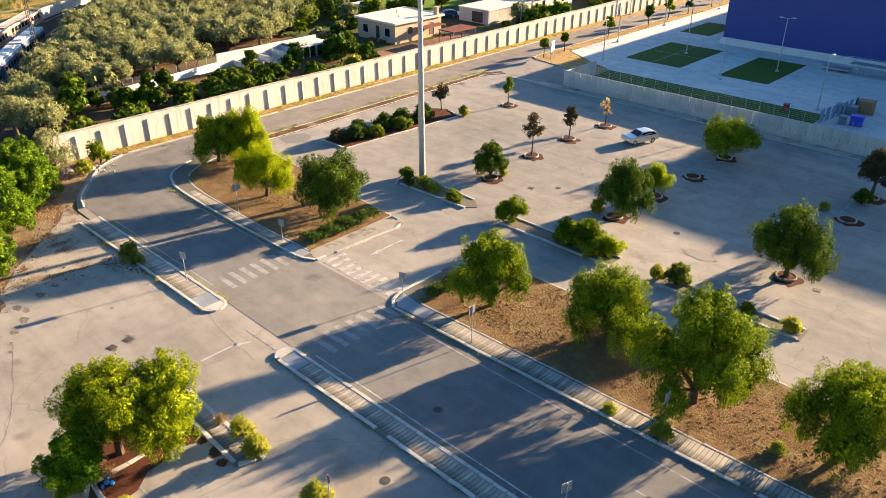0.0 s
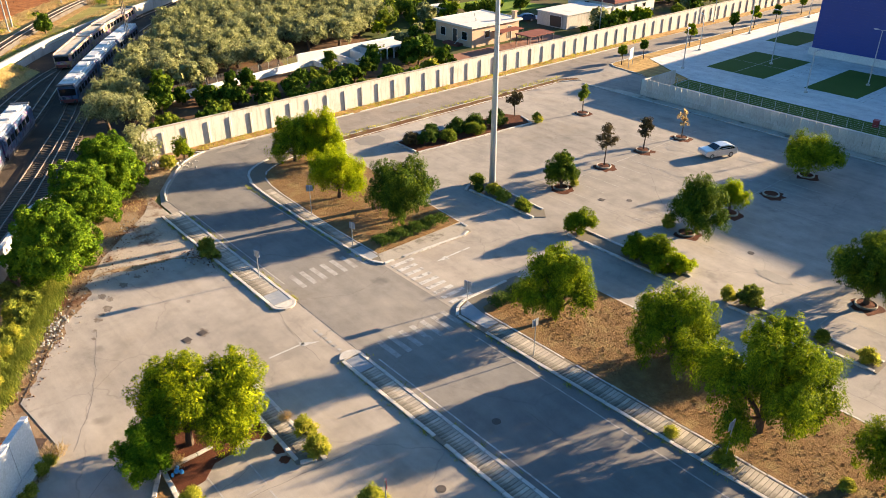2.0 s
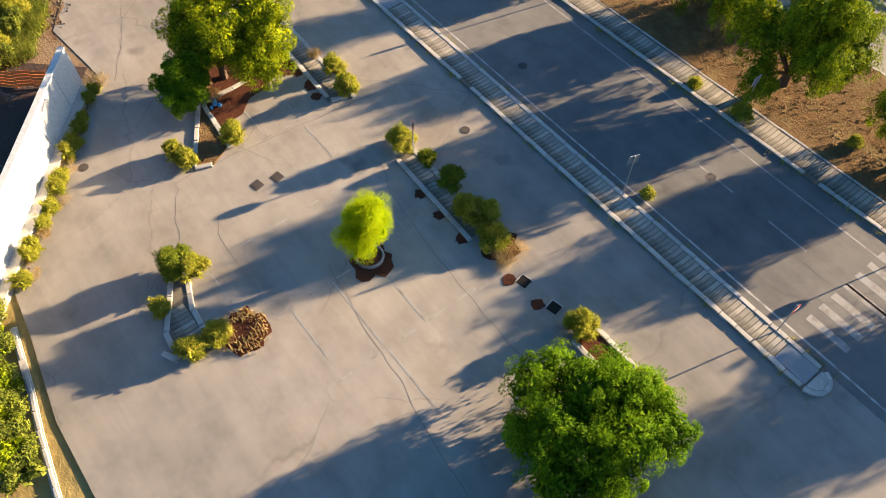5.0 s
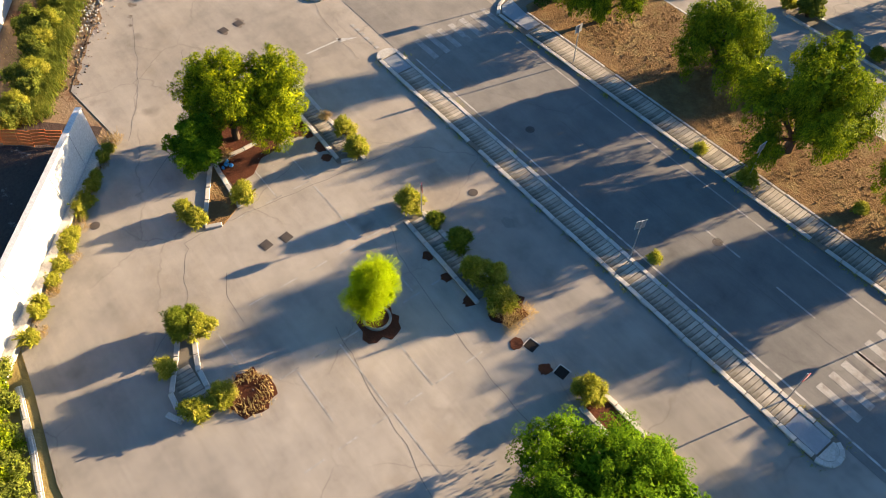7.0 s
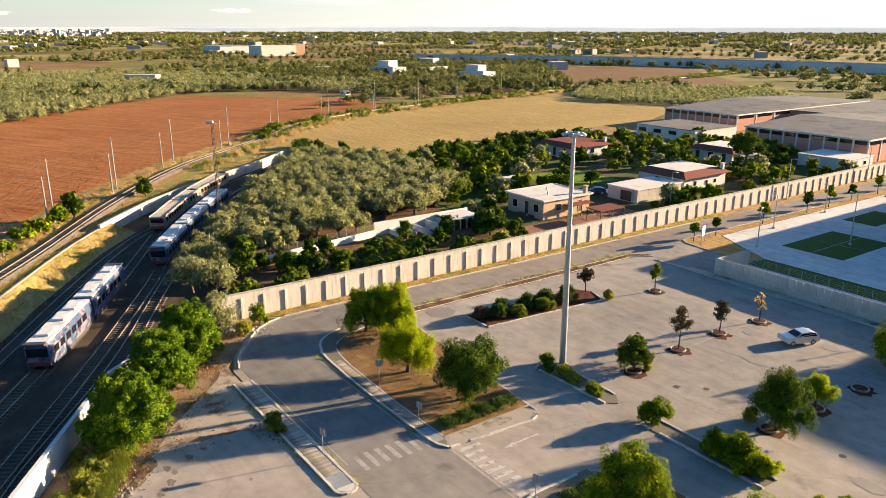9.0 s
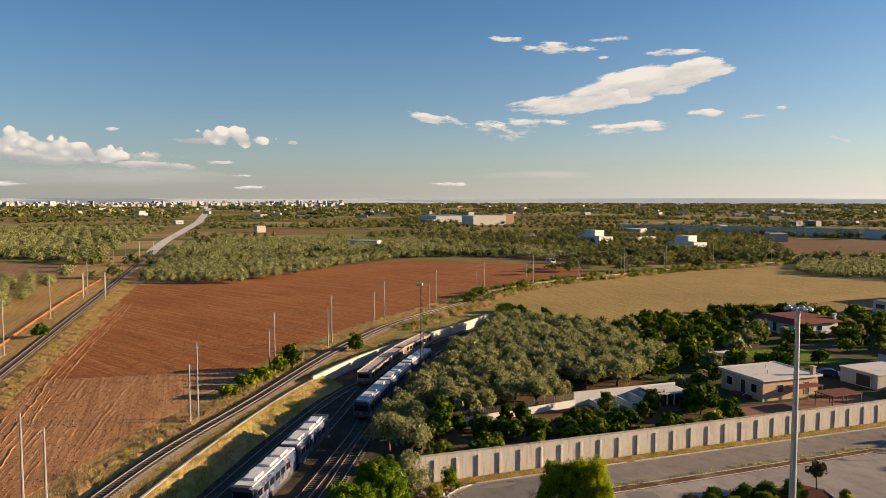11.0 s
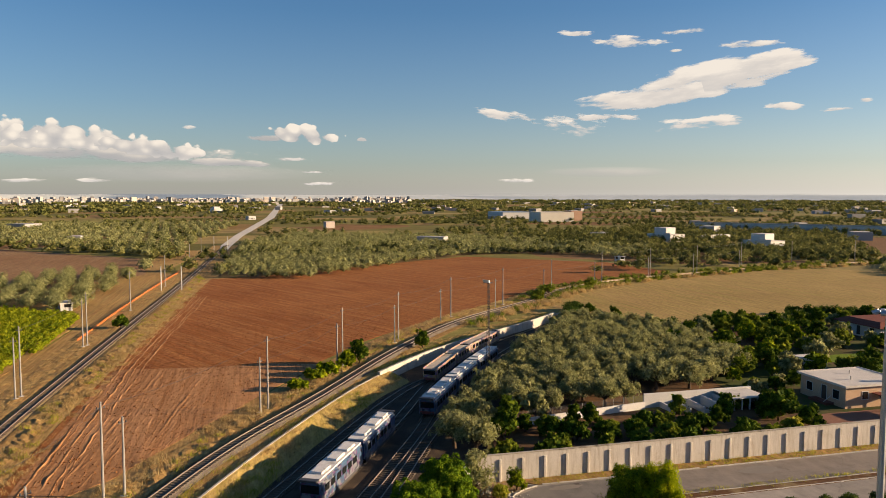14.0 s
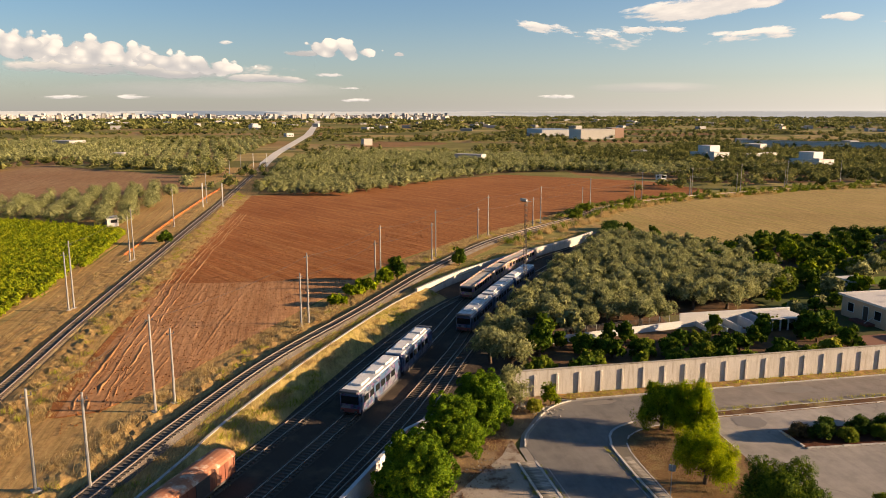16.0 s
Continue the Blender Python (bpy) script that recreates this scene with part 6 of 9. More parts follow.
# floodlight mast in the sidings
t = thing("yard_mast", (-136.6, 44.8, 0), 0.5, "tall rusty lattice mast with small floodlights", "lamp mast")
for sx in (-0.22, 0.22):
    for sy in (-0.22, 0.22):
        part("upright", Geo().tube([(sx, sy, -0.1), (sx * 0.7, sy * 0.7, 17.4)], [0.05, 0.04], 6), IRON, t)
g = Geo()
for k in range(17):
    s = 0.22 * (1 - 0.3 * k / 17)
    for a, b in (((-s, -s), (s, -s)), ((s, -s), (s, s)), ((s, s), (-s, s)), ((-s, s), (-s, -s))):
        g.tube([(*a, k * 1.0 + 0.2), (*b, k * 1.0 + 1.1)], 0.022, 4)
part("lattice", g, IRON, t)
part("platform", Geo().box(-0.8, -0.6, 17.3, 0.8, 0.6, 17.4), IRON, t)
for k in range(4):
    part("floodlight", Geo().box(-0.75 + k * 0.42, -0.85, 17.5, -0.4 + k * 0.42, -0.55, 17.95, 0.04), STEEL, t)


# ---- trains ----
TRAIN_WHITE = surface("grimy_train_roof", (0.66, 0.64, 0.60), (0.50, 0.48, 0.45), 0.6, 8, 0.6, stain=(0.22, 0.17, 0.12), stain_at=(0.55, 0.7), stain_scale=0.5)


def graffiti(name, base, tones):
    """Painted carriage sides covered with sprayed patches of colour."""
    m, N, L, B = mat_new(name)
    v = mapped(N, L, 1.0)
    col = None
    n1, n2 = noise_tex(N, L, v, 0.55, 2, 0.4), noise_tex(N, L, v, 1.7, 3, 0.5)
    col = mix(N, L, ramp(N, L, n1, [(0.48, (0, 0, 0)), (0.50, (1, 1, 1))]), base, tones[0])
    col = mix(N, L, ramp(N, L, n2, [(0.56, (0, 0, 0)), (0.575, (1, 1, 1))]), col, tones[1])
    n3 = noise_tex(N, L, v, 2.6, 2, 0.5)
    col = mix(N, L, ramp(N, L, n3, [(0.60, (0, 0, 0)), (0.615, (1, 1, 1))]), col, tones[2])
    L.new(col, B.inputs["Base Color"])
    B.inputs["Roughness"].default_value = 0.4
    return m


TRAIN_SIDE = graffiti("sprayed_blue_carriage", (0.04, 0.085, 0.15), [(0.15, 0.16, 0.18), (0.018, 0.018, 0.045), (0.11, 0.04, 0.12)])
TRAIN_OLD = graffiti("sprayed_orange_carriage", (0.30, 0.19, 0.10), [(0.36, 0.30, 0.20), (0.20, 0.10, 0.25), (0.10, 0.10, 0.12)])
GLASS = mat_new("dark_window_glass")
GLASS[3].inputs["Base Color"].default_value, GLASS[3].inputs["Roughness"].default_value = (0.012, 0.014, 0.016, 1), 0.08
GLASS = GLASS[0]
FRONT_RED = plain("faded_red_front", (0.22, 0.04, 0.03), 0.5)
OLD_ROOF = surface("rusty_tan_roof", (0.50, 0.44, 0.35), (0.37, 0.30, 0.22), 0.5, 8, 0.8, stain=(0.16, 0.07, 0.035), stain_at=(0.52, 0.66), stain_scale=0.4)


def carriage(x, y, a, length, side, roof, label, cab=0, vent=True, h=3.35):
    """One rail car along its heading a, middle at x, y. cab: +1 a driver's end at the front, -1 at the back."""
    t = thing("train_carriage", (x, y, -0.12 - SINK), a, label, "train carriage", "carriages of the parked trains")
    l, w = length / 2, 1.38
    body = Geo()
    prof = [(-w, 0.75), (-w, 2.6), (-w * 0.96, 3.0), (-w * 0.78, h - 0.05), (w * 0.78, h - 0.05), (w * 0.96, 3.0), (w, 2.6), (w, 0.75)]
    n = len(prof)
    ends = [(-l, 1.0), (-l + 0.35, 1.0), (l - 0.35, 1.0), (l, 1.0)]
    vs = []
    for k, (px, s) in enumerate(ends):
        e = 0.90 if k in (0, 3) else 1.0
        vs += [(px, yy * e, zz if zz < 2 else 0.75 + (zz - 0.75) * (0.95 if e < 1 else 1)) for yy, zz in prof]
    body.add(vs, [tuple(range(n - 1, -1, -1)), tuple(range(3 * n, 4 * n))] + [(k * n + i, k * n + (i + 1) % n, (k + 1) * n + (i + 1) % n, (k + 1) * n + i) for k in range(3) for i in range(n)])
    part("body", body, side, t)
    part("roof", Geo().box(-l + 0.2, -w * 0.84, h - 0.06, l - 0.2, w * 0.84, h + 0.10, 0.06), roof, t)
    for sgn in (-1, 1):
        k = -l + 1.1
        while k < l - 2.0:
            part("window", Geo().box(k, sgn * (w + 0.004) - 0.012, 1.75, k + 1.25, sgn * (w + 0.004) + 0.012, 2.55), GLASS, t)
            k += 1.75
        part("skirt", Geo().box(-l + 0.4, sgn * (w - 0.1) - 0.03, 0.35, l - 0.4, sgn * (w - 0.1) + 0.03, 0.78), DARK_STEEL, t)
    if vent:
        for k in (-0.28, 0.05, 0.3):
            part("roof_unit", Geo().box(length * k - 1.3, -0.75, h + 0.08, length * k + 1.3, 0.75, h + 0.34, 0.08), roof, t)
    for k in (-l + 2.6, l - 2.6):
        b = part("bogie", Geo().box(k - 1.5, -1.0, 0.42, k + 1.5, 1.0, 0.75, 0.05), DARK_STEEL, t)
        for wx in (-0.95, 0.95):
            for wy in (-0.72, 0.72):
                wg = Geo().lathe([(0.42, -0.06), (0.42, 0.06)], 14)
                m = Matrix.Translation((k + wx, wy, 0.98 - 0.42 + 0.02)) @ Matrix.Rotation(radians(90), 4, "X")
                wg.v = [tuple(m @ Vector(q)) for q in wg.v]
                part("wheel", wg, IRON, b)
    if cab:
        e = cab * l
        part("windscreen", Geo().box(min(e, e + cab * 0.03), -w * 0.8, 1.8, max(e, e + cab * 0.03), w * 0.8, 2.75), GLASS, t)
        part("front_panel", Geo().box(min(e, e + cab * 0.05), -w * 0.85, 0.8, max(e, e + cab * 0.05), w * 0.85, 1.25, 0.01), FRONT_RED, t, "faded red panel under the windscreen")
        part("visor", Geo().box(e - 0.7, -w * 0.85, h - 0.02, e + 0.1, w * 0.85, h + 0.2, 0.05), DARK_STEEL, t)
        for s in (-0.85, 0.85):
            part("buffer", Geo().tube([(e, s, 1.0), (e + cab * 0.45, s, 1.0)], [0.09, 0.17], 10), IRON, t)
    else:
        part("gangway", Geo().box(l - 0.05, -0.6, 0.9, l + 0.5, 0.6, 3.0, 0.04), DARK_STEEL, t)
    return t


def along(line, s):
    """Place and heading s metres along a line, from its start."""
    for a, b in zip(line, line[1:]):
        n = math.dist(a, b)
        if s <= n:
            return (a[0] + (b[0] - a[0]) * s / n, a[1] + (b[1] - a[1]) * s / n, math.atan2(b[1] - a[1], b[0] - a[0]))
        s -= n
    return (*line[-1], 0.0)


def reach_x(line, x):
    s = 0.0
    for a, b in zip(line, line[1:]):
        if a[0] >= x >= b[0]:
            return s + math.dist(a, b) * (a[0] - x) / (a[0] - b[0])
        s += math.dist(a, b)
    return s


def train(line, x_front, lengths, side, roof, label, cab_end=False, **kw):
    s = reach_x(line, x_front)
    for i, n in enumerate(lengths):
        x, y, a = along(line, s + n / 2)
        carriage(x, y, a, n, side, roof, label, -1 if i == 0 else (1 if cab_end and i == len(lengths) - 1 else 0), **kw)
        s += n + 0.6


train(T1, -85.6, [13.6, 13.6], TRAIN_SIDE, TRAIN_WHITE, "parked white and blue rail car covered in spray paint", True)
train(T2, -115.3, [13.9, 13.9, 13.9], TRAIN_SIDE, TRAIN_WHITE, "parked blue rail car with a grimy white roof")
train(T1, -136.5, [14.3, 9.3, 18.0], TRAIN_OLD, OLD_ROOF, "derelict orange rail car with a rusty tan roof", h=2.7, vent=False)

# rusty freight wagons on the outer siding
RUST = surface("rusty_red_planks", (0.24, 0.065, 0.03), (0.12, 0.035, 0.018), 0.7, 8, 0.8, stain=(0.36, 0.17, 0.10), stain_at=(0.55, 0.7), stain_scale=0.6, stretch=(1, 1, 0.2))
RUST_ROOF = surface("rust_blotched_roof", (0.42, 0.20, 0.12), (0.26, 0.085, 0.04), 0.5, 7, 0.85, stain=(0.52, 0.42, 0.32), stain_at=(0.52, 0.64), stain_scale=0.7)
TAN_ROOF = surface("faded_tan_roof", (0.44, 0.33, 0.23), (0.34, 0.23, 0.15), 0.5, 8, 0.8, stain=(0.22, 0.11, 0.06), stain_at=(0.55, 0.7), stain_scale=0.4)


def freight_wagon(s0, roof, label):
    """A covered four-wheeled wagon with ribbed sides, a sliding door and a curved roof."""
    x, y, a = along(T0, s0)
    t = thing("freight_wagon", (x, y, -0.12 - SINK), a, label, "freight wagon", "freight wagons")
    part("body", Geo().box(-5.2, -1.3, 0.9, 5.2, 1.3, 2.7, 0.03), RUST, t)
    g = Geo()
    arcp = [(1.36 * math.cos(q), 2.62 + 0.55 * math.sin(q)) for q in np.linspace(0, math.pi, 9)]
    g.add([(-5.3, py, pz) for py, pz in arcp] + [(5.3, py, pz) for py, pz in arcp], [(i, i + 1, 10 + i, 9 + i) for i in range(8)] + [tuple(range(8, -1, -1)), tuple(range(9, 18)), (0, 9, 17, 8)])
    part("roof", g, roof, t)
    for k in range(8):
        for sd in (-1.32, 1.32):
            part("rib", Geo().box(-5.1 + k * 1.43, sd - 0.03, 0.95, -4.98 + k * 1.43, sd + 0.03, 2.65), RUST, t)
    for sd in (-1.34, 1.34):
        part("sliding_door", Geo().box(-1.0, sd - 0.03, 0.95, 1.0, sd + 0.03, 2.6, 0.01), IRON, t)
    part("underframe", Geo().box(-5.4, -1.2, 0.6, 5.4, 1.2, 0.9), DARK_STEEL, t)
    for wx in (-3, 3):
        for wy in (-0.72, 0.72):
            wg = Geo().lathe([(0.45, -0.06), (0.45, 0.06)], 14)
            m = Matrix.Translation((wx, wy, 0.62)) @ Matrix.Rotation(radians(90), 4, "X")
            wg.v = [tuple(m @ Vector(q)) for q in wg.v]
            part("wheel", wg, IRON, t)


sw = reach_x(T0, -63.7)
freight_wagon(sw + 6.0, RUST_ROOF, "rusty red-brown covered freight wagon with a curved roof")
freight_wagon(sw - 6.0, TAN_ROOF, "covered freight wagon with a faded tan roof")

# ---- houses, store, warehouses ----
PEACH = surface("peach_render", (0.52, 0.36, 0.24), (0.44, 0.30, 0.20), 0.5, 8, 0.9, stain=(0.36, 0.27, 0.20), stain_at=(0.58, 0.75), stain_scale=0.5)
FLAT_ROOF = surface("pale_bitumen_roof", (0.62, 0.58, 0.52), (0.50, 0.46, 0.41), 0.4, 8, 0.85, stain=(0.36, 0.33, 0.29), stain_at=(0.55, 0.72), stain_scale=0.3)
TILE_ROOF = surface("red_clay_tiles", (0.20, 0.065, 0.045), (0.14, 0.05, 0.038), 0.8, 8, 0.85, stretch=(1, 6, 1))
SHUTTER = plain("dark_brown_shutter", (0.035, 0.022, 0.015), 0.6)
BRICK_PANEL = surface("salmon_wall_panel", (0.46, 0.235, 0.165), (0.40, 0.20, 0.14), 0.4, 8, 0.9)
GREY_ROOF = surface("grey_fibre_cement_roof", (0.19, 0.18, 0.17), (0.13, 0.125, 0.12), 0.3, 6, 0.9, stain=(0.09, 0.085, 0.08), stain_at=(0.5, 0.7), stain_scale=0.15)
BLUE_CLAD = surface("deep_blue_cladding", (0.006, 0.036, 0.22), (0.005, 0.030, 0.19), 0.2, 4, 0.5, bumpy=0.1, stretch=(1, 1, 4))


def opening(h, axis, at, along_, z, w, hh, door=False):
    """A window or door set in a house wall; axis x or y names the wall's normal."""
    d = 0.07
    g, f = Geo(), Geo()
    def bx(geo, a0, z0, a1, z1, o0, o1):
        if axis == "x":
            geo.box(min(at + o0, at + o1), a0, z0, max(at + o0, at + o1), a1, z1)
        else:
            geo.box(a0, min(at + o0, at + o1), z0, a1, max(at + o0, at + o1), z1)
    sgn = 1 if at > 0 else -1
    bx(g, along_ - w / 2, z, along_ + w / 2, z + hh, -0.05 * sgn, 0.03 * sgn)
    ob = part("door" if door else "window", g, SHUTTER if door else GLASS, h)
    for a0, a1, z0, z1 in ((along_ - w / 2 - d, along_ - w / 2, z, z + hh), (along_ + w / 2, along_ + w / 2 + d, z, z + hh), (along_ - w / 2 - d, along_ + w / 2 + d, z + hh, z + hh + d)):
        bx(f, a0, z0, a1, z1, 0.0, 0.05 * sgn)
    if not door:
        bx(f, along_ - w / 2 - 0.12, z - 0.08, along_ + w / 2 + 0.12, z, 0.0, 0.12 * sgn)
    part("frame", f, WHITE_WALL, ob)


def house(x0, y0, x1, y1, h, wall_mat, roof, label, fronts, tiles=False):
    """A one-storey house. fronts: axis, side, position along, sill, width, height, door."""
    cx, cy = (x0 + x1) / 2, (y0 + y1) / 2
    t = thing("house", (cx, cy, -0.05), 0, label, "house", "houses behind the long wall")
    a, b = (x1 - x0) / 2, (y1 - y0) / 2
    part("wall", Geo().box(-a, -b, 0, a, b, h), wall_mat, t)
    if tiles:
        g = Geo()
        o, i, z0, z1 = 0.9, -1.3, h - 0.25, h + 0.75
        R = lambda e, z: [(-a - e, -b - e, z), (a + e, -b - e, z), (a + e, b + e, z), (-a - e, b + e, z)]
        g.add(R(o, z0) + R(i, z1) + R(o, z0 - 0.12), [(k, (k + 1) % 4, 4 + (k + 1) % 4, 4 + k) for k in range(4)] + [(8 + k, 8 + (k + 1) % 4, (k + 1) % 4, k) for k in range(4)] + [(4, 5, 6, 7)])
        part("roof", g, TILE_ROOF, t, "sloping band of dark red tiles")
        part("terrace", Geo().box(-a + 1.4, -b + 1.4, h, a - 1.4, b - 1.4, h + 0.80), FLAT_ROOF, t, "flat pale roof inside the tiled band") if tiles == 1 else None
    else:
        part("roof", Geo().box(-a - 0.5, -b - 0.5, h, a + 0.5, b + 0.5, h + 0.22, 0.04), roof, t)
        part("parapet", Geo().box(-a - 0.5, -b - 0.5, h + 0.22, a + 0.5, -b - 0.35, h + 0.34).box(-a - 0.5, b + 0.35, h + 0.22, a + 0.5, b + 0.5, h + 0.34).box(-a - 0.5, -b - 0.35, h + 0.22, -a - 0.35, b + 0.35, h + 0.34).box(a + 0.35, -b - 0.35, h + 0.22, a + 0.5, b + 0.35, h + 0.34), roof, t)
        for px, py in ((-0.4 * a, 0.2 * b), (0.3 * a, -0.3 * b)):
            part("vent", Geo().tube([(px, py, h + 0.2), (px, py, h + 0.8)], 0.1, 8), CONCRETE, t)
    part("chimney", Geo().box(a - 0.9, b - 1.0, h, a - 0.2, b - 0.3, h + 1.5, 0.04).box(a - 1.0, b - 1.1, h + 1.5, a - 0.1, b - 0.2, h + 1.65, 0.02), wall_mat, t)
    for axis, side, p, z, w, hh, door in fronts:
        opening(t, axis, side * (a if axis == "x" else b), p, z, w, hh, door)
    return t


h1 = house(-109.6, 92.5, -99.6, 104.4, 3.5, PEACH, FLAT_ROOF, "peach one-storey house with a flat pale roof", [("y", -1, -2.9, 1.2, 1.3, 1.4, 0), ("y", -1, 0.4, 0.5, 1.1, 2.3, 1), ("y", -1, 3.0, 1.2, 1.3, 1.4, 0), ("x", 1, 1.0, 1.4, 0.8, 1.0, 0), ("x", 1, -2.2, 1.4, 1.2, 1.2, 0), ("x", 1, 3.5, 0.5, 1.0, 2.2, 1)])
part("porch_roof", Geo().box(4.8, -1.0, 2.25, 7.0, 5.2, 2.4, 0.03), TILE_ROOF, h1, "lean-to roof of red tiles")
for yy in (-0.8, 2.0, 5.0):
    part("porch_post", Geo().tube([(6.8, yy, 0), (6.8, yy, 2.3)], 0.08, 6), SHUTTER, h1)
part("step", Geo().box(-1.5, -7.4, 0, 2.6, -5.9, 0.45, 0.03), TILE_ROOF, h1)
part("stair_rail", Geo().tube([(1.9, -7.4, 0.5), (1.9, -5.9, 1.4)], 0.06, 6), WHITE_WALL, h1)
house(-111.8, 132.6, -99.4, 147.0, 3.6, WHITE_WALL, FLAT_ROOF, "white one-storey house with a band of dark red tiles", [("y", -1, -1.0, 0.4, 1.2, 2.3, 1), ("y", -1, 3.2, 1.2, 1.1, 1.3, 0), ("x", 1, -3.5, 1.3, 1.0, 1.0, 0), ("x", 1, 0.5, 1.3, 0.8, 0.8, 0), ("x", 1, 3.5, 1.3, 0.8, 0.8, 0)], tiles=1)
house(-157.2, 143.6, -144.4, 157.6, 3.3, WHITE_WALL, FLAT_ROOF, "white house with a red tiled roof among trees", [("y", -1, -4, 1.1, 1.2, 1.4, 0), ("y", -1, 0, 0.4, 1.1, 2.2, 1), ("y", -1, 4, 1.1, 1.2, 1.4, 0), ("x", 1, -3, 1.1, 1.5, 1.2, 0), ("x", 1, 1.0, 1.1, 1.5, 1.2, 0)], tiles=2)
house(-127.5, 171.6, -114.5, 184.0, 3.3, WHITE_WALL, FLAT_ROOF, "white house with tiled eaves and a flat roof", [("y", -1, -4, 0.4, 1.2, 2.2, 1), ("y", -1, 0.0, 1.1, 1.5, 1.4, 0), ("y", -1, 4, 0.4, 1.2, 2.2, 1), ("x", 1, 0, 1.2, 1.2, 1.2, 0)], tiles=1)


def plain_block(name, x0, y0, x1, y1, h, material, roof, label, category, slot=None, z=-0.05, group=""):
    t = thing(name, ((x0 + x1) / 2, (y0 + y1) / 2, z), 0, label, category, group)
    a, b = (x1 - x0) / 2, (y1 - y0) / 2
    part("wall", Geo().box(-a, -b, 0, a, b, h), material, t)
    part("roof", Geo().box(-a - 0.2, -b - 0.2, h, a + 0.2, b + 0.2, h + 0.18, 0.03), roof, t)
    for s in slot or ():
        opening(t, *s)
    return t


plain_block("garage", -106.5, 117.0, -98.6, 130.6, 2.7, CONCRETE, FLAT_ROOF, "low grey garage with an open front", "garage", [("y", -6.8, 1.0, 0.2, 3.0, 2.1, True)])
plain_block("shed", -126.0, 104.5, -121.5, 108.5, 2.4, WHITE_WALL, FLAT_ROOF, "small white shed among bushes", "shed", [("y", -2.0, 0, 0.2, 0.9, 1.9, True)])
plain_block("garage", -105.0, 186.0, -92.0, 198.0, 2.9, WHITE_WALL, FLAT_ROOF, "low white outbuilding beside the long wall", "garage", [("x", 6.5, -3, 0.3, 2.4, 2.2, True), ("x", 6.5, 2, 1.2, 1.2, 0.9, False)])
t = thing("pergola", (-93.2, 102.0, -0.05), 0, "open shelter with a red tiled roof", "pergola")
part("roof", Geo().box(-1.9, -3.2, 2.35, 1.9, 3.2, 2.5, 0.04), TILE_ROOF, t)
for px in (-1.7, 1.7):
    for py in (-3, 0, 3):
        part("post", Geo().tube([(px, py, 0), (px, py, 2.36)], 0.08, 6), SHUTTER, t)

# white ruined enclosure and fence behind the long wall
t = thing("ruin", (-105.4, 71.5, -0.05), 0, "roofless white enclosure with low inner walls", "ruin")
part("back_wall", Geo().box(-3.0, -9.8, 0, -2.75, 10.0, 2.3, 0.02), WHITE_WALL, t)
for k, (y, x1, h) in enumerate(((-7.0, 1.6, 0.9), (-4.6, 2.2, 1.0), (-2.2, 2.4, 1.1), (0.4, 2.2, 1.5), (2.6, 2.4, 1.6), (9.2, 2.4, 1.9))):
    part("cross_wall", Geo().box(-2.75, y, 0, x1, y + 0.25, h, 0.02), WHITE_WALL, t)
part("front_wall", Geo().box(1.9, 0.65, 0, 2.15, 2.6, 1.2, 0.02).box(2.0, -2.0, 0, 2.2, 0.4, 0.6, 0.02), WHITE_WALL, t)
part("slab", Geo().box(-2.75, 2.9, 1.9, 2.4, 9.2, 2.05, 0.02), FLAT_ROOF, t)
for k in range(5):
    part("pillar", Geo().box(2.1, 3.2 + 1.4 * k, 0, 2.3, 3.4 + 1.4 * k, 1.9), WHITE_WALL, t)
# garden wall, a little out of line with the ruin
GM = Matrix.Translation((-103.9, 38.2, 0)) @ Matrix.Rotation(math.atan2(23.5, -3.9), 4, "Z")
w = solid("wall_garden", Geo().box(0, -0.12, -0.1, 23.8, 0.12, 1.1, 0.02, GM), WHITE_WALL, "low white garden wall with a wire fence", "wall")
for k in range(13):
    p0 = GM @ Vector((0.4 + k * 1.92, 0, 1.1))
    part("fence_post", Geo().tube([p0, p0 + Vector((0, 0, 1.15))], 0.03, 6), STEEL, w)
for k in range(12):
    part("wire", Geo().tube([GM @ Vector((0.4, 0, 1.2 + k * 0.09)), GM @ Vector((23.4, 0, 1.2 + k * 0.09))], 0.012, 4), DARK_STEEL, w)
sheet("ground_garden", [(-84.95, 31.0), (-84.95, 84), (-105, 84), (-106.9, 60), (-106.9, 37), (-98, 33)], 0.0, YARD_SOIL, "dark red garden soil behind the long wall", "ground")
sheet("ground_yard", [(-84.95, 84), (-84.95, 200), (-150, 200), (-165, 150), (-128, 84)], -0.01, surface("gritty_yard", (0.13, 0.08, 0.045), (0.075, 0.055, 0.03), 0.2, 4, 1.0, stain=(0.06, 0.075, 0.02), stain_at=(0.42, 0.55), stain_scale=0.07), "gritty yards and gardens round the houses", "ground")
sheet("pavement_yard_house", rect(-98.2, 84.3, -85.2, 112), 0.015, surface("terracotta_paving", (0.26, 0.13, 0.085), (0.20, 0.10, 0.07), 0.6, 8, 0.9), "reddish paved yard beside the peach house", "pavement")
sheet("ground_lawn", rect(-134, 116, -118, 133), 0.02, surface("bright_lawn", (0.10, 0.17, 0.015), (0.14, 0.20, 0.02), 0.4, 6, 1.0, bumpy=0.8, depth=0.08), "bright green vegetable garden", "ground")


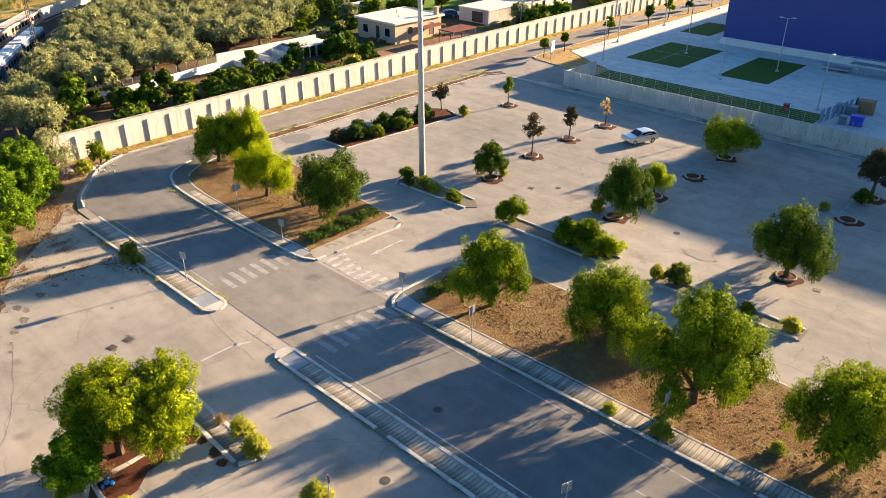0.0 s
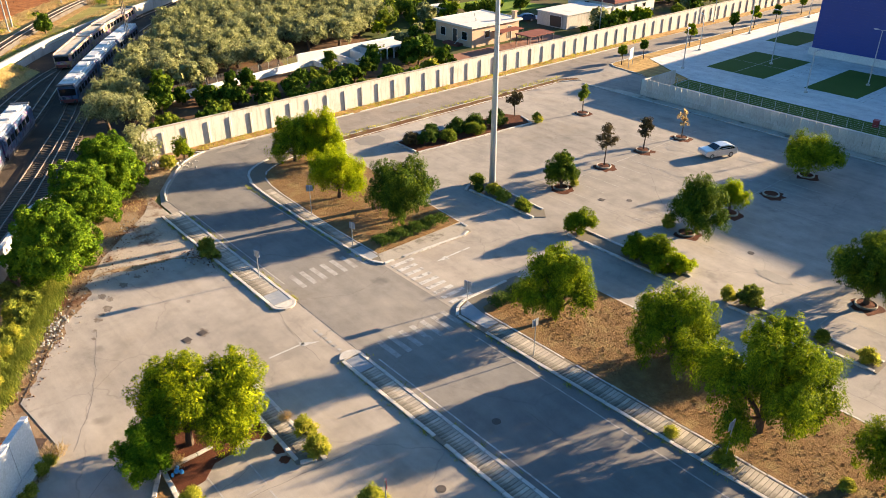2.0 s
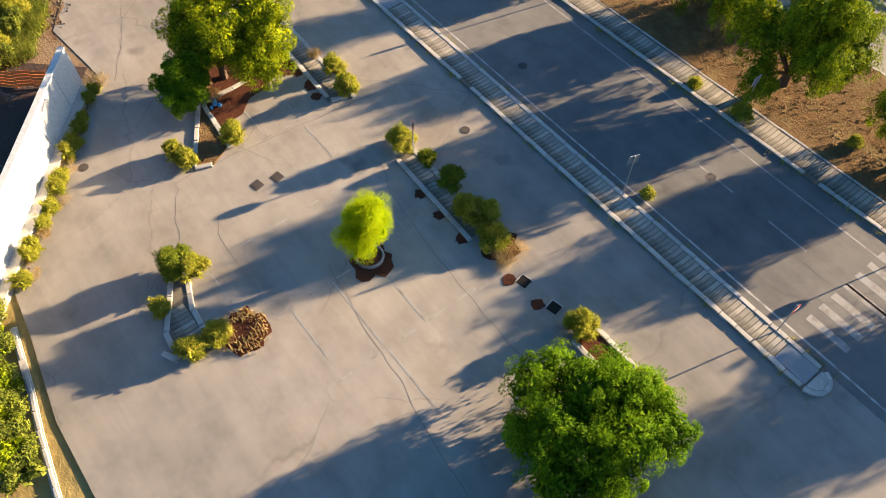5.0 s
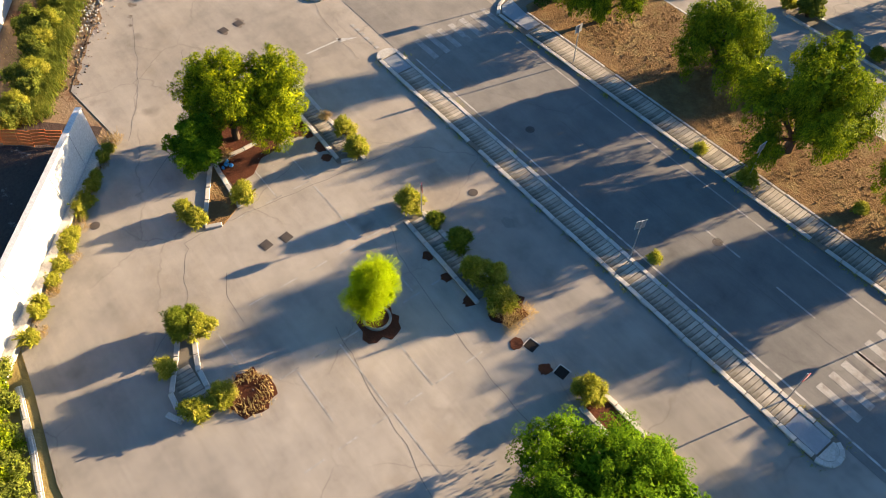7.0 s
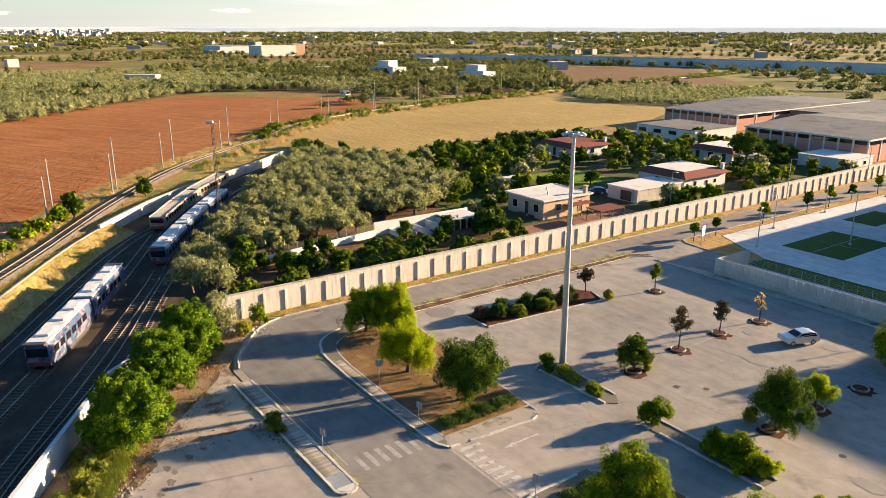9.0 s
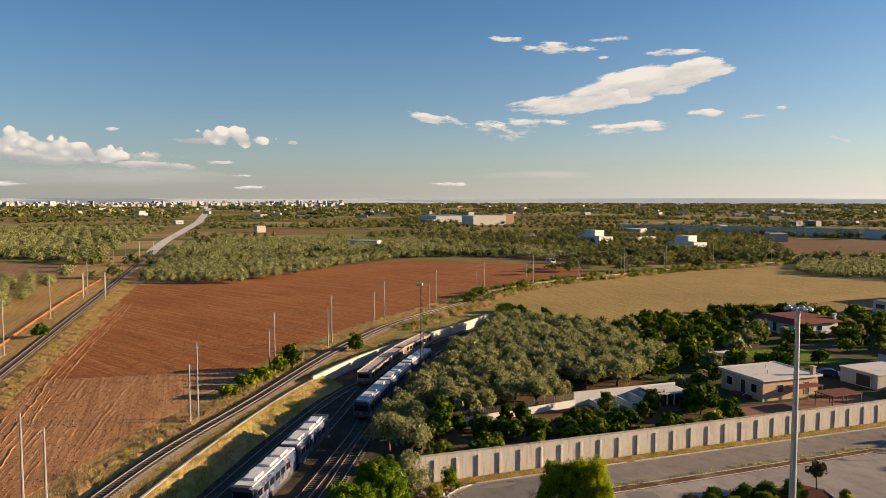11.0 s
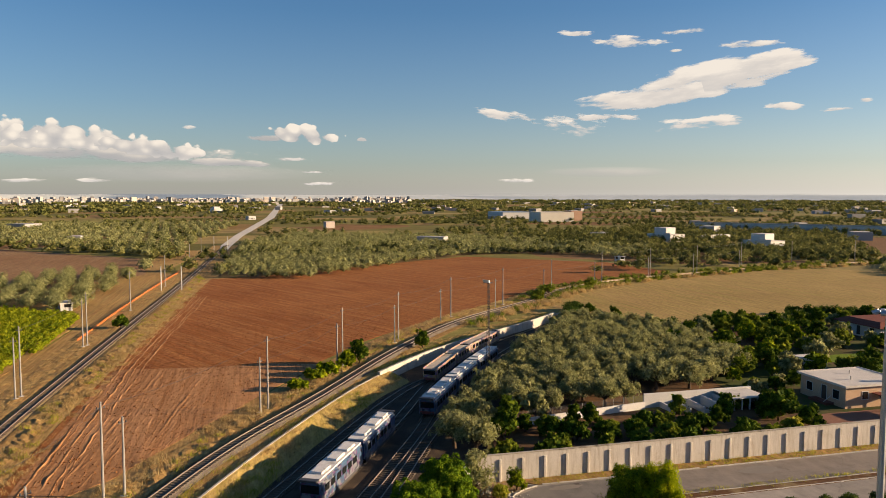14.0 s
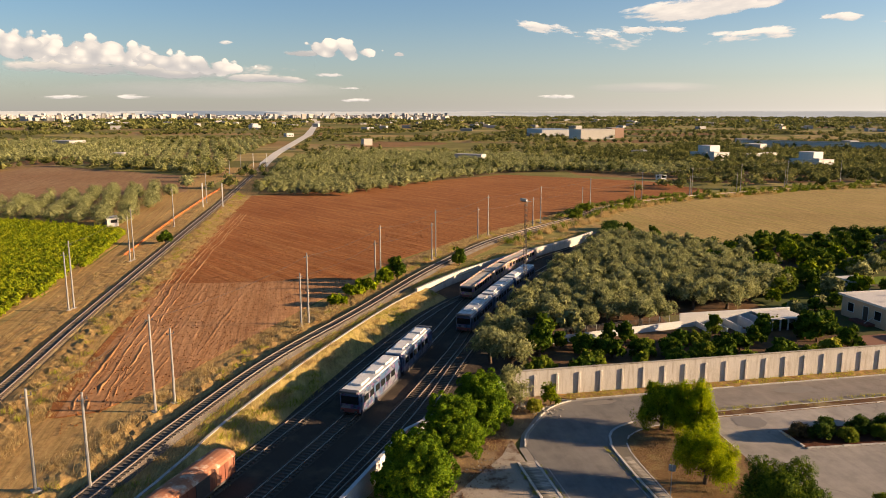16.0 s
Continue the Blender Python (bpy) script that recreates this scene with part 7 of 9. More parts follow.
def warehouse(x0, y0, x1, y1, h, label, bays_x, bays_y):
    """Salmon panels between white columns, strip windows, a low grey gable roof."""
    t = thing("warehouse", ((x0 + x1) / 2, (y0 + y1) / 2, -0.05), 0, label, "warehouse", "warehouses")
    a, b = (x1 - x0) / 2, (y1 - y0) / 2
    part("wall", Geo().box(-a, -b, 0, a, b, h), BRICK_PANEL, t)
    for i in range(bays_x + 1):
        px = -a + 2 * a * i / bays_x
        for s in (-1, 1):
            part("column", Geo().box(px - 0.22, s * b - 0.12, 0, px + 0.22, s * b + 0.12, h, 0.02), WHITE_WALL, t)
    for i in range(bays_y + 1):
        py = -b + 2 * b * i / bays_y
        for s in (-1, 1):
            part("column", Geo().box(s * a - 0.14, py - 0.22, 0, s * a + 0.14, py + 0.22, h, 0.02), WHITE_WALL, t)
    for i in range(bays_x):
        px = -a + 2 * a * (i + 0.5) / bays_x
        part("window", Geo().box(px - a / bays_x * 0.8, -b - 0.05, h - 1.5, px + a / bays_x * 0.8, -b + 0.02, h - 0.45), GLASS, t)
    for i in range(bays_y):
        py = -b + 2 * b * (i + 0.5) / bays_y
        part("window", Geo().box(a - 0.02, py - b / bays_y * 0.8, h - 1.5, a + 0.06, py + b / bays_y * 0.8, h - 0.45), GLASS, t)
    g = Geo()
    r = h + 1.5
    e = 0.5
    g.add([(-a - e, -b - e, h), (a + e, -b - e, h), (a + e, b + e, h), (-a - e, b + e, h), (-a - e, 0, r), (a + e, 0, r)], [(0, 1, 5, 4), (2, 3, 4, 5), (0, 4, 3), (1, 2, 5), (3, 2, 1, 0)])
    part("roof", g, GREY_ROOF, t)
    part("fascia", Geo().box(-a - e, -b - e - 0.05, h - 0.35, a + e, -b - e + 0.05, h + 0.1).box(a + e - 0.05, -b - e, h - 0.35, a + e + 0.05, b + e, h + 0.1), WHITE_WALL, t)
    return t


warehouse(-131, 202.0, -95.5, 262, 6.2, "long warehouse with salmon panels and a grey gable roof", 9, 9)
warehouse(-183, 230, -153, 318, 5.6, "far warehouse with salmon panels and a grey gable roof", 9, 8)
plain_block("workshop", -168, 197, -145, 218, 3.4, WHITE_WALL, GREY_ROOF, "low white workshop with a flat roof", "workshop", [("y", -10.5, k, 1.4, 3.0, 1.2, False) for k in (-9, -3, 3, 9)])
plain_block("warehouse_annex", -160, 262, -110, 330, 5.2, BRICK_PANEL, GREY_ROOF, "grey-roofed annex behind the warehouses", "warehouse")

# ---- the big blue store and its yard ----
store = thing("store", (0, 0, 0), 0, "huge windowless store clad in deep blue panels", "store")
part("main_hall", Geo().box(-57.6, 134.0, 1.2, -17.0, 215, 11.3), BLUE_CLAD, store)
part("high_hall", Geo().box(-17.0, 133.0, 1.2, 60, 215, 16.6), BLUE_CLAD, store)
part("plinth", Geo().box(-57.9, 133.7, -0.1, 60, 215, 1.2), WHITE_WALL, store, "pale plinth of the blue store")
for k in range(20):
    part("joint", Geo().box(-57.65 + 0.0, 133.96, 1.9 + k * 0.48, -17.0, 134.0, 1.925 + k * 0.48), BLUE_CLAD, store)
sheet("pavement_store", [(-62.1, 92.0), (60, 92.0), (60, 240), (-74.1, 240), (-74.1, 110.4), (-68, 107.0), (-62.4, 104.3)], -0.005, asphalt_mat("store_asphalt", (0.44, 0.43, 0.41), (0.52, 0.505, 0.48), (0.2, 0.2, 0.2), 0.2), "smooth grey car park of the store", "car park")
LAWN = surface("dark_turf", (0.05, 0.085, 0.018), (0.075, 0.115, 0.022), 0.25, 6, 1.0, bumpy=0.6, depth=0.05)
for q, (x0, y0, x1, y1) in enumerate(((-62.1, 92.1, -20, 96.2), (-64.8, 113.0, -54.8, 128.6), (-48.4, 113.2, -40.6, 128.6), (-68.0, 138, -62.0, 150))):
    sheet("ground_turf", rect(x0, y0, x1, y1), 0.02, LAWN, "rectangle of dark mown turf", "lawn")
g = Geo()
for k in range(16):
    bar(g, -61.5 + 2.5 * k, 92.2, -61.4 + 2.5 * k, 96.2, 0.026)
for x in (-52.8, -52.0, -40.0, -39.4, -36.6):
    for k in range(7):
        bar(g, x, 112 + 2.6 * k, x + 0.12, 113.4 + 2.6 * k, 0.002)
bar(g, -59.9, 113.0, -59.8, 128.6, 0.026), bar(g, -64.8, 120.7, -54.8, 120.8, 0.026)
bar(g, -62, 109.0, -28, 109.12, 0.002)
marking("marking_store", g, PAINT, "white bay lines in the store's car park")


def street_lamp(x, y, h, face, label="slim grey street lamp with a flat head", arms=1, group="street lamps"):
    t = thing("street_lamp", (x, y, -0.02), face, label, "street lamp", group)
    part("pole", Geo().tube([(0, 0, 0), (0, 0, h)], [0.10, 0.055], 8), STEEL, t)
    part("base", Geo().lathe([(0.28, -0.02), (0.28, 0.25), (0.14, 0.3)], 12), CONCRETE, t)
    for k in range(arms):
        s = 1 if k == 0 else -1
        part("arm", Geo().tube([(0, 0, h - 0.05), (s * 0.7, 0, h + 0.12)], 0.04, 6), STEEL, t)
        part("head", Geo().box(min(s * 0.6, s * 1.2), -0.16, h + 0.06, max(s * 0.6, s * 1.2), 0.16, h + 0.18, 0.03), STEEL, t)
    return t


for x, y, h, f, n in ((-42.6, 121.5, 8.2, 0.3, 2), (-58.6, 122.4, 8.6, 0.3, 2), (-47.0, 110.8, 6.0, 1.4, 1), (-30.7, 105.6, 7.2, 1.4, 1), (-66.7, 109.0, 6.2, 2.0, 1), (-71.9, 122.0, 6.0, 2.6, 1), (-73.0, 141, 6.0, 2.6, 1), (-73.0, 165, 6.0, 2.6, 1), (-83.6, 145.5, 8.4, 0, 1), (-92.2, 119.2, 7.2, 0, 1), (-83.5, 178, 8.4, 0, 1)):
    street_lamp(x, y, h, f, arms=n)
# fence on the wall, posts and wires
f = thing("wire_fence", (0, 0, 0), 0, "thin wire fence with steel posts", "fence")
for k in range(22):
    part("post", Geo().tube([(-61.8 + 1.9 * k, 97.0, -0.02), (-61.8 + 1.9 * k, 97.0, 2.0)], 0.03, 6), STEEL, f)
for k in range(8):
    part("wire", Geo().tube([(-61.8, 97.0, 0.25 + k * 0.24), (-21.9, 97.0, 0.25 + k * 0.24)], 0.01, 4), STEEL, f)
t = thing("wire_fence", (0, 0, 0), 0, "blue-grey mesh gate panels beside the bins", "fence")
for k in range(7):
    part("panel", Geo().box(-28.4 + 0.25 * k, 99.5 + 1.4 * k, 0.1, -28.36 + 0.25 * k, 100.8 + 1.4 * k, 1.9), plain("blue_mesh", (0.12, 0.22, 0.32), 0.5), t) if k == 0 else part("panel", Geo().box(-28.4 + 0.25 * k, 99.5 + 1.4 * k, 0.1, -28.36 + 0.25 * k, 100.8 + 1.4 * k, 1.9), bpy.data.materials["blue_mesh"], t)
# bins and crates
BINBLUE, CRATE, CARD = plain("blue_plastic", (0.02, 0.05, 0.40), 0.5), plain("brown_crate", (0.30, 0.13, 0.06), 0.8), plain("dull_container", (0.13, 0.17, 0.18), 0.6)


def bin_box(x, y, w, d, h, material, label, lid=True):
    t = thing("waste_bin", (x, y, 0), 0.15, label, "waste bin", "bins of the store")
    part("body", Geo().box(-w / 2, -d / 2, 0.06, w / 2, d / 2, h, 0.05), material, t)
    part("lid", Geo().box(-w / 2 - 0.05, -d / 2 - 0.05, h, w / 2 + 0.05, d / 2 + 0.05, h + 0.1, 0.04), material, t)
    for sx in (-1, 1):
        part("foot", Geo().box(sx * w * 0.4 - 0.06, -d * 0.4, 0, sx * w * 0.4 + 0.06, d * 0.4, 0.07), DARK_STEEL, t)


bin_box(-24.8, 102.4, 1.5, 1.1, 1.2, BINBLUE, "blue plastic waste container beside the wall")
bin_box(-26.3, 101.8, 0.9, 0.9, 1.0, CARD, "dark small waste container")
bin_box(-25.6, 108.6, 2.0, 1.6, 1.6, CRATE, "stack of brown crates")
bin_box(-27.4, 106.6, 2.6, 1.4, 1.1, CARD, "grey-green metal waste container")
bin_box(-33.7, 102.4, 0.7, 0.7, 0.9, plain("red_box", (0.30, 0.03, 0.03), 0.5), "small red box beside the fence")
sheet("ground_turf", rect(-62.2, 99.4, -29.0, 104.0), 0.02, LAWN, "long strip of dark turf behind the fence wall", "lawn")
# stair bridge at the store
t = thing("walkway", (0, 0, 0), 0, "pale steel walkway with railings beside the store", "walkway")
part("deck", Geo().box(-34, 127.5, 1.5, -14, 129.5, 1.7).box(-38, 127.5, 0.4, -34, 129.5, 0.6), STEEL, t)
for k in range(9):
    part("baluster", Geo().tube([(-34 + 2.5 * k, 127.5, 1.7), (-34 + 2.5 * k, 127.5, 2.8)], 0.03, 6), STEEL, t)
part("handrail", Geo().tube([(-38, 127.5, 1.6), (-34, 127.5, 2.8), (-14, 127.5, 2.8)], 0.035, 6), STEEL, t)
for k in range(4):
    part("leg", Geo().tube([(-33 + 6 * k, 128.5, 0), (-33 + 6 * k, 128.5, 1.55)], 0.12, 8), STEEL, t)
# blank white notice board at the entrance
t = thing("notice_board", (-73.2, 103.6, 0.03), radians(20), "blank white board on two posts at the entrance", "board")
part("panel", Geo().box(-0.04, -1.2, 1.2, 0.04, 1.2, 2.9, 0.01), SIGN_WHITE, t)
for s in (-1.1, 1.1):
    part("post", Geo().tube([(0.08, s, -0.05), (0.08, s, 3.0)], 0.05, 8), STEEL, t)
# young trees along the entrance road
for i, (x, y, h) in enumerate(((-74.6, 103.2, 3.0), (-74.6, 109.2, 3.0), (-74.8, 123.2, 3.9), (-74.8, 137.8, 4.0), (-74.9, 145.8, 4.2), (-75.2, 155.0, 3.2), (-75.2, 166, 4), (-75.2, 178, 4), (-75.2, 192, 4))):
    tree(x, y, 1.0 if h > 3.5 else 0.75, h, h * 0.5, 300 + i, PEPPER_DARK if i % 2 else PEPPER, 900, "young round-crowned street tree", "street trees", k=5, r0=0.07, fork=h * 0.55, crown=bushy_crown, leaf=0.3, width=0.2, z=0.05)


# ---- cars ----
def car(x, y, a, paint, label, body=(4.2, 1.75, 1.48), van=False):
    """A small car: shaped shell, cabin glass, four wheels, lamps."""
    l, w, h = body[0] / 2, body[1] / 2, body[2]
    t = thing("car", (x, y, 0), a, label, "car", "parked cars")
    prof = [(-l, 0.45), (-l, 0.85), (-l * 0.93, 0.98), (-l * 0.42, 1.02 if not van else 1.1), (-l * 0.08, h - 0.05), (l * 0.45, h), (l * 0.86, h - 0.12 if van else h - 0.25), (l * 0.97, 0.95), (l, 0.8), (l, 0.4), (l * 0.8, 0.28), (-l * 0.8, 0.28)]
    n = len(prof)
    g = Geo()
    rows = []
    for s, inset in ((-1, 0.0), (1, 0.0)):
        for px, pz in prof:
            k = 1.0 if pz < 1.0 else 1.0 - 0.20 * (pz - 1.0) / (h - 1.0 + 1e-6)
            rows.append((px, s * w * k, pz))
    g.add(rows, [tuple(range(n - 1, -1, -1)), tuple(range(n, 2 * n))] + [(i, (i + 1) % n, n + (i + 1) % n, n + i) for i in range(n)])
    part("body", g, paint, t)
    for s in (-1, 1):
        gg = Geo()
        gg.add([(-l * 0.36, s * (w * 0.985), 1.03), (l * 0.80, s * (w * 0.985), 1.03), (l * 0.70, s * w * 0.86, h - 0.14), (-l * 0.05, s * w * 0.86, h - 0.12)], [(0, 1, 2, 3)])
        part("side_glass", gg, GLASS, t)
    part("windscreen", Geo().add([(-l * 0.44, -w * 0.85, 1.06), (-l * 0.44, w * 0.85, 1.06), (-l * 0.12, w * 0.74, h - 0.06), (-l * 0.12, -w * 0.74, h - 0.06)], [(0, 1, 2, 3)]), GLASS, t)
    part("rear_glass", Geo().add([(l * 0.965, -w * 0.8, 1.0), (l * 0.965, w * 0.8, 1.0), (l * 0.875, w * 0.74, h - 0.28), (l * 0.875, -w * 0.74, h - 0.28)], [(3, 2, 1, 0)]), GLASS, t)
    for wx in (-l * 0.62, l * 0.60):
        for s in (-1, 1):
            wg = Geo().lathe([(0.20, -0.1), (0.31, -0.09), (0.32, 0.0), (0.31, 0.09), (0.20, 0.1)], 18)
            m = Matrix.Translation((wx, s * (w - 0.08), 0.32)) @ Matrix.Rotation(radians(90), 4, "X")
            wg.v = [tuple(m @ Vector(q)) for q in wg.v]
            wh = part("wheel", wg, DARK_STEEL, t)
            rg = Geo().lathe([(0.19, -0.105), (0.19, 0.105)], 12)
            rg.v = [tuple(m @ Vector(q)) for q in rg.v]
            part("rim", rg, STEEL, wh)
    for s in (-1, 1):
        part("headlight", Geo().box(-l - 0.01, s * w * 0.75 - 0.2, 0.66, -l + 0.06, s * w * 0.75 + 0.2, 0.82, 0.02), SIGN_WHITE, t)
        part("tail_light", Geo().box(l - 0.05, s * w * 0.8 - 0.12, 0.72, l + 0.01, s * w * 0.8 + 0.12, 0.98, 0.02), SIGN_RED, t)
    return t


SILVER = plain("silver_car_paint", (0.55, 0.55, 0.54), 0.3, 0.6, 0.03)
WHITE_CAR = plain("white_car_paint", (0.75, 0.75, 0.74), 0.35, 0.0, 0.03)
car(-41.6, 78.1, radians(67), SILVER, "silver hatchback on the car park")
car(-107.4, 120.6, 1.2, WHITE_CAR, "white van in a yard", (4.4, 1.9, 2.0), True)
car(-110.2, 117.2, 1.0, plain("dark_blue_car_paint", (0.02, 0.04, 0.10), 0.3), "dark blue car in a yard")
car(-97.5, 189.5, 0.4, plain("grey_car_paint", (0.2, 0.2, 0.2), 0.3), "grey car beside an outbuilding")

# ---- fields, groves, vineyard ----
sheet("ground_red_field", [(-89.0, -25.4), (-90.0, -21.2), (-100, -14), (-124, -2), (-150, 12), (-172, 25.5), (-192, 42), (-214, 64), (-235, 84), (-258, 110), (-272, 138), (-284, 172), (-300, 182), (-345, 176), (-397, 116), (-318, -4), (-317, -14), (-219, -21.5), (-160, -25), (-126, -26.5), (-97, -27.4), (-89.4, -26.8)], 0.0, RED_FIELD, "ploughed field of red-brown earth", "field")
cl = random.Random(41)


def clod(geo, x, y, s, z=0.0):
    """A rough lump of earth."""
    a0 = cl.uniform(0, 6.28)
    geo.add([(x + s * math.cos(a0 + q) * cl.uniform(0.8, 1.5), y + s * math.sin(a0 + q) * cl.uniform(0.7, 1.2), z - 0.03) for q in (0, 2.1, 4.2)] + [(x + cl.uniform(-0.4, 0.4) * s, y + cl.uniform(-0.4, 0.4) * s, z + s * cl.uniform(0.5, 1.0))], [(0, 1, 3), (1, 2, 3), (2, 0, 3)])


FURROWED = field_mat("furrowed_dry_earth", (0.35, 0.17, 0.074), (0.42, 0.225, 0.11), (0.27, 0.12, 0.046))
NEAR_FIELD = [(-89.2, -25.6), (-90.4, -21.4), (-96.4, -15.6), (-112.9, -7.2), (-135.9, 5.2), (-152.0, 14.6), (-155.5, 4.0), (-154.6, -6.4), (-157.0, -24.6), (-138.0, -25.2), (-103.2, -26.0)]
sheet("ground_furrowed_field", NEAR_FIELD, 0.012, FURROWED, "furrowed part of the red field with dry pale crests", "field")


def furrow(geo, pts, width, height, seed):
    """A crest of turned earth: a rough three-sided bank along a line, broken here and there."""
    run = []
    for x, y, a in walk_line(pts, 0.55):
        n0 = noise.noise(Vector((x * 0.5, y * 0.5, seed)))
        n1 = noise.noise(Vector((x * 0.13, y * 0.13, seed + 4)))
        hh = height * max(0.12, 0.75 + 1.1 * n0 + 0.7 * n1)
        ww = width * (0.8 + 0.5 * n1)
        ox, oy = -math.sin(a), math.cos(a)
        sh = 0.25 * noise.noise(Vector((x * 0.35, y * 0.35, seed + 9)))
        run.append([(x + ox * (sh + q), y + oy * (sh + q), z) for q, z in ((-ww / 2, 0.0), (-ww * 0.12, hh), (ww * 0.15, hh * 0.9), (ww / 2, 0.0))])
    vs = [p for r_ in run for p in r_]
    geo.add(vs, [(4 * i + k, 4 * i + 4 + k, 4 * i + 5 + k, 4 * i + 1 + k) for i in range(len(run) - 1) for k in range(3)])


g = Geo()
fr = random.Random(9)
FAN = [[(-156, -17.2), (-121.3, -19.6), (-99.1, -21.6), (-89, -22.6)], [(-156, -6.3), (-129.3, -10.0), (-106.2, -12.8), (-91, -15.5)],
       [(-156, 6.6), (-128.0, -3.5), (-105.6, -9.8), (-92, -12.6)], [(-156, 17.0), (-134.0, 3.6), (-112.0, -6.6), (-94, -13.0)]]
lanes = [(b, q / n) for b, n in ((0, 9), (1, 8), (2, 7)) for q in range(n)]
for k, (b, q) in enumerate(lanes):       # furrows that fan out between the old track and the railway
    q += fr.uniform(-0.02, 0.02)
    line = [(x0 + (x1 - x0) * q, y0 + (y1 - y0) * q) for (x0, y0), (x1, y1) in zip(FAN[b], FAN[b + 1])]
    q = np.array(smooth(line, 1.5))
    q = q[inside(q, NEAR_FIELD)][:len(q) - fr.randint(0, 12)]
    if len(q) > 5:
        furrow(g, [tuple(p) for p in q], fr.uniform(0.45, 0.7), fr.uniform(0.025, 0.055), 0.37 * k)
for off, w, hh in ((0.3, 0.5, 0.09), (1.1, 0.3, 0.05), (2.2, 0.5, 0.10), (3.4, 0.3, 0.05), (4.4, 0.45, 0.08)):
    furrow(g, [(x, y + 0.7 * noise.noise(Vector((x * 0.06, 1.0, off)))) for x, y in offset(smooth([(-90.5, -24.6), (-97, -25.0), (-132, -24.6), (-175, -23.4), (-222, -20.0), (-262, -17.5)], 2), -off)], w, hh, off + 20)
tagged(solid("field_furrows", g, FURROWED, "crests of turned earth and tractor ruts in the red field", "furrows"), kind="stuff")
g = Geo()
for k in range(20000):                   # loose clods over the near part of the field
    t = cl.random() ** 1.3
    x, y = -84 - 150 * t, cl.uniform(-26, 60)
    if inside(np.array([(x, y)]), [(-84, -24), (-100, -14.5), (-124, -2.5), (-150, 11), (-172, 24.5), (-192, 40), (-214, 62), (-235, 80), (-235, -19), (-160, -24.5), (-100, -26)])[0]:
        clod(g, x, y, 0.06 + 0.16 * cl.random() ** 2, 0.012)
tagged(solid("field_clods", g, surface("dry_clods", (0.24, 0.095, 0.033), (0.18, 0.066, 0.021), 0.5, 5, 1.0, bumpy=0.9, depth=0.16), "loose dry clods on the ploughed field", "clods"), kind="stuff")
sheet("ground_tan_field", [(-196, 84), (-178, 86), (-171, 113), (-166.3, 127.4), (-175.9, 155.3), (-184.8, 179.2), (-190.4, 207), (-192, 233), (-209.5, 270), (-245, 286), (-288, 262)] + [p for p in offset(MAIN, -3.5) if -297 < p[0] < -206][::-1], 0.0, TAN_FIELD, "mown straw-coloured field", "field")
sheet("ground_west_field", [(-310, -60), (-262, -110), (-330, -190), (-520, -150), (-420, -50), (-340, -42)], 0.0, field_mat("stubble_field", (0.26, 0.15, 0.075), (0.30, 0.19, 0.10), (0.22, 0.10, 0.05)), "bare brownish field beside olive trees", "field")
sheet("ground_far_red_field", [(-330, 335), (-520, 470), (-430, 560), (-250, 400)], 0.0, field_mat("far_brown_earth", (0.15, 0.07, 0.035), (0.19, 0.10, 0.05), (0.17, 0.12, 0.05)), "distant field of bare red earth", "field")
sheet("road_white", [(-480, -17), (-523, -17.5), (-640, -11.5), (-1130, 25), (-2770, 104), (-2770, 120), (-1130, 37), (-640, -4), (-523, -10.5), (-480, -12)], 0.02, surface("white_gravel_road", (0.62, 0.58, 0.50), (0.54, 0.49, 0.42), 0.05, 2, 1.0), "straight white gravel road towards the town", "road")

# distant trees, shrubs and crops as one mass each
def clumps(name, P, R, H, material, per, leaf, label, category="trees"):
    """Many simple crowns in one mesh: places, radii, heights."""
    P, R, H = np.asarray(P, float), np.asarray(R, float), np.asarray(H, float)
    n = len(P)
    per = int(per * 1.7)
    d = rng.normal(size=(n * per, 3))
    d /= np.linalg.norm(d, axis=1, keepdims=True)
    d[:, 2] = np.where(d[:, 2] < -0.7, -d[:, 2], d[:, 2])
    r = 1 - 0.35 * rng.random(n * per) ** 1.5
    k = np.repeat(np.arange(n), per)
    Q = np.column_stack([P[k, 0] + d[:, 0] * R[k] * r, P[k, 1] + d[:, 1] * R[k] * r, H[k] * 0.52 + d[:, 2] * H[k] * 0.48 * r])
    lump = 1 + 0.28 * np.sin(d[:, 0] * 5 + P[k, 0]) * np.sin(d[:, 1] * 5 + P[k, 1])
    Q[:, :2] = P[k, :2] + (Q[:, :2] - P[k, :2]) * lump[:, None]
    Q[:, 2] = np.maximum(H[k] * 0.55 + (Q[:, 2] - H[k] * 0.55) * lump, 0.02)
    S = np.repeat(leaf * 0.74 * R, per) * rng.uniform(0.6, 1.3, n * per)
    me = cards(name, Q, rng.normal(size=d.shape), S, S * 0.75, material, d)
    # solid cores added to close each crown and block light inside it
    core = Geo()
    for (px, py), r_, h_ in zip(P[:, :2], R, H):
        t_ = rng.uniform(0, 1.2)
        q_ = [(px + 0.74 * r_ * math.cos(t_ + a_), py + 0.74 * r_ * math.sin(t_ + a_), h_ * (0.42 if a_ % 2 else 0.56)) for a_ in (0, 1.26, 2.51, 3.77, 5.03)]
        core.add(q_ + [(px, py, h_ * 0.86), (px, py, h_ * 0.12)], [(i_, (i_ + 1) % 5, 5) for i_ in range(5)] + [((i_ + 1) % 5, i_, 6) for i_ in range(5)])
    tagged(solid(name + "_boughs", core, material, label + ", solid inner cores", category, "stuff"), kind="stuff")
    return tagged(new(name, me), label, category, "", "stuff")


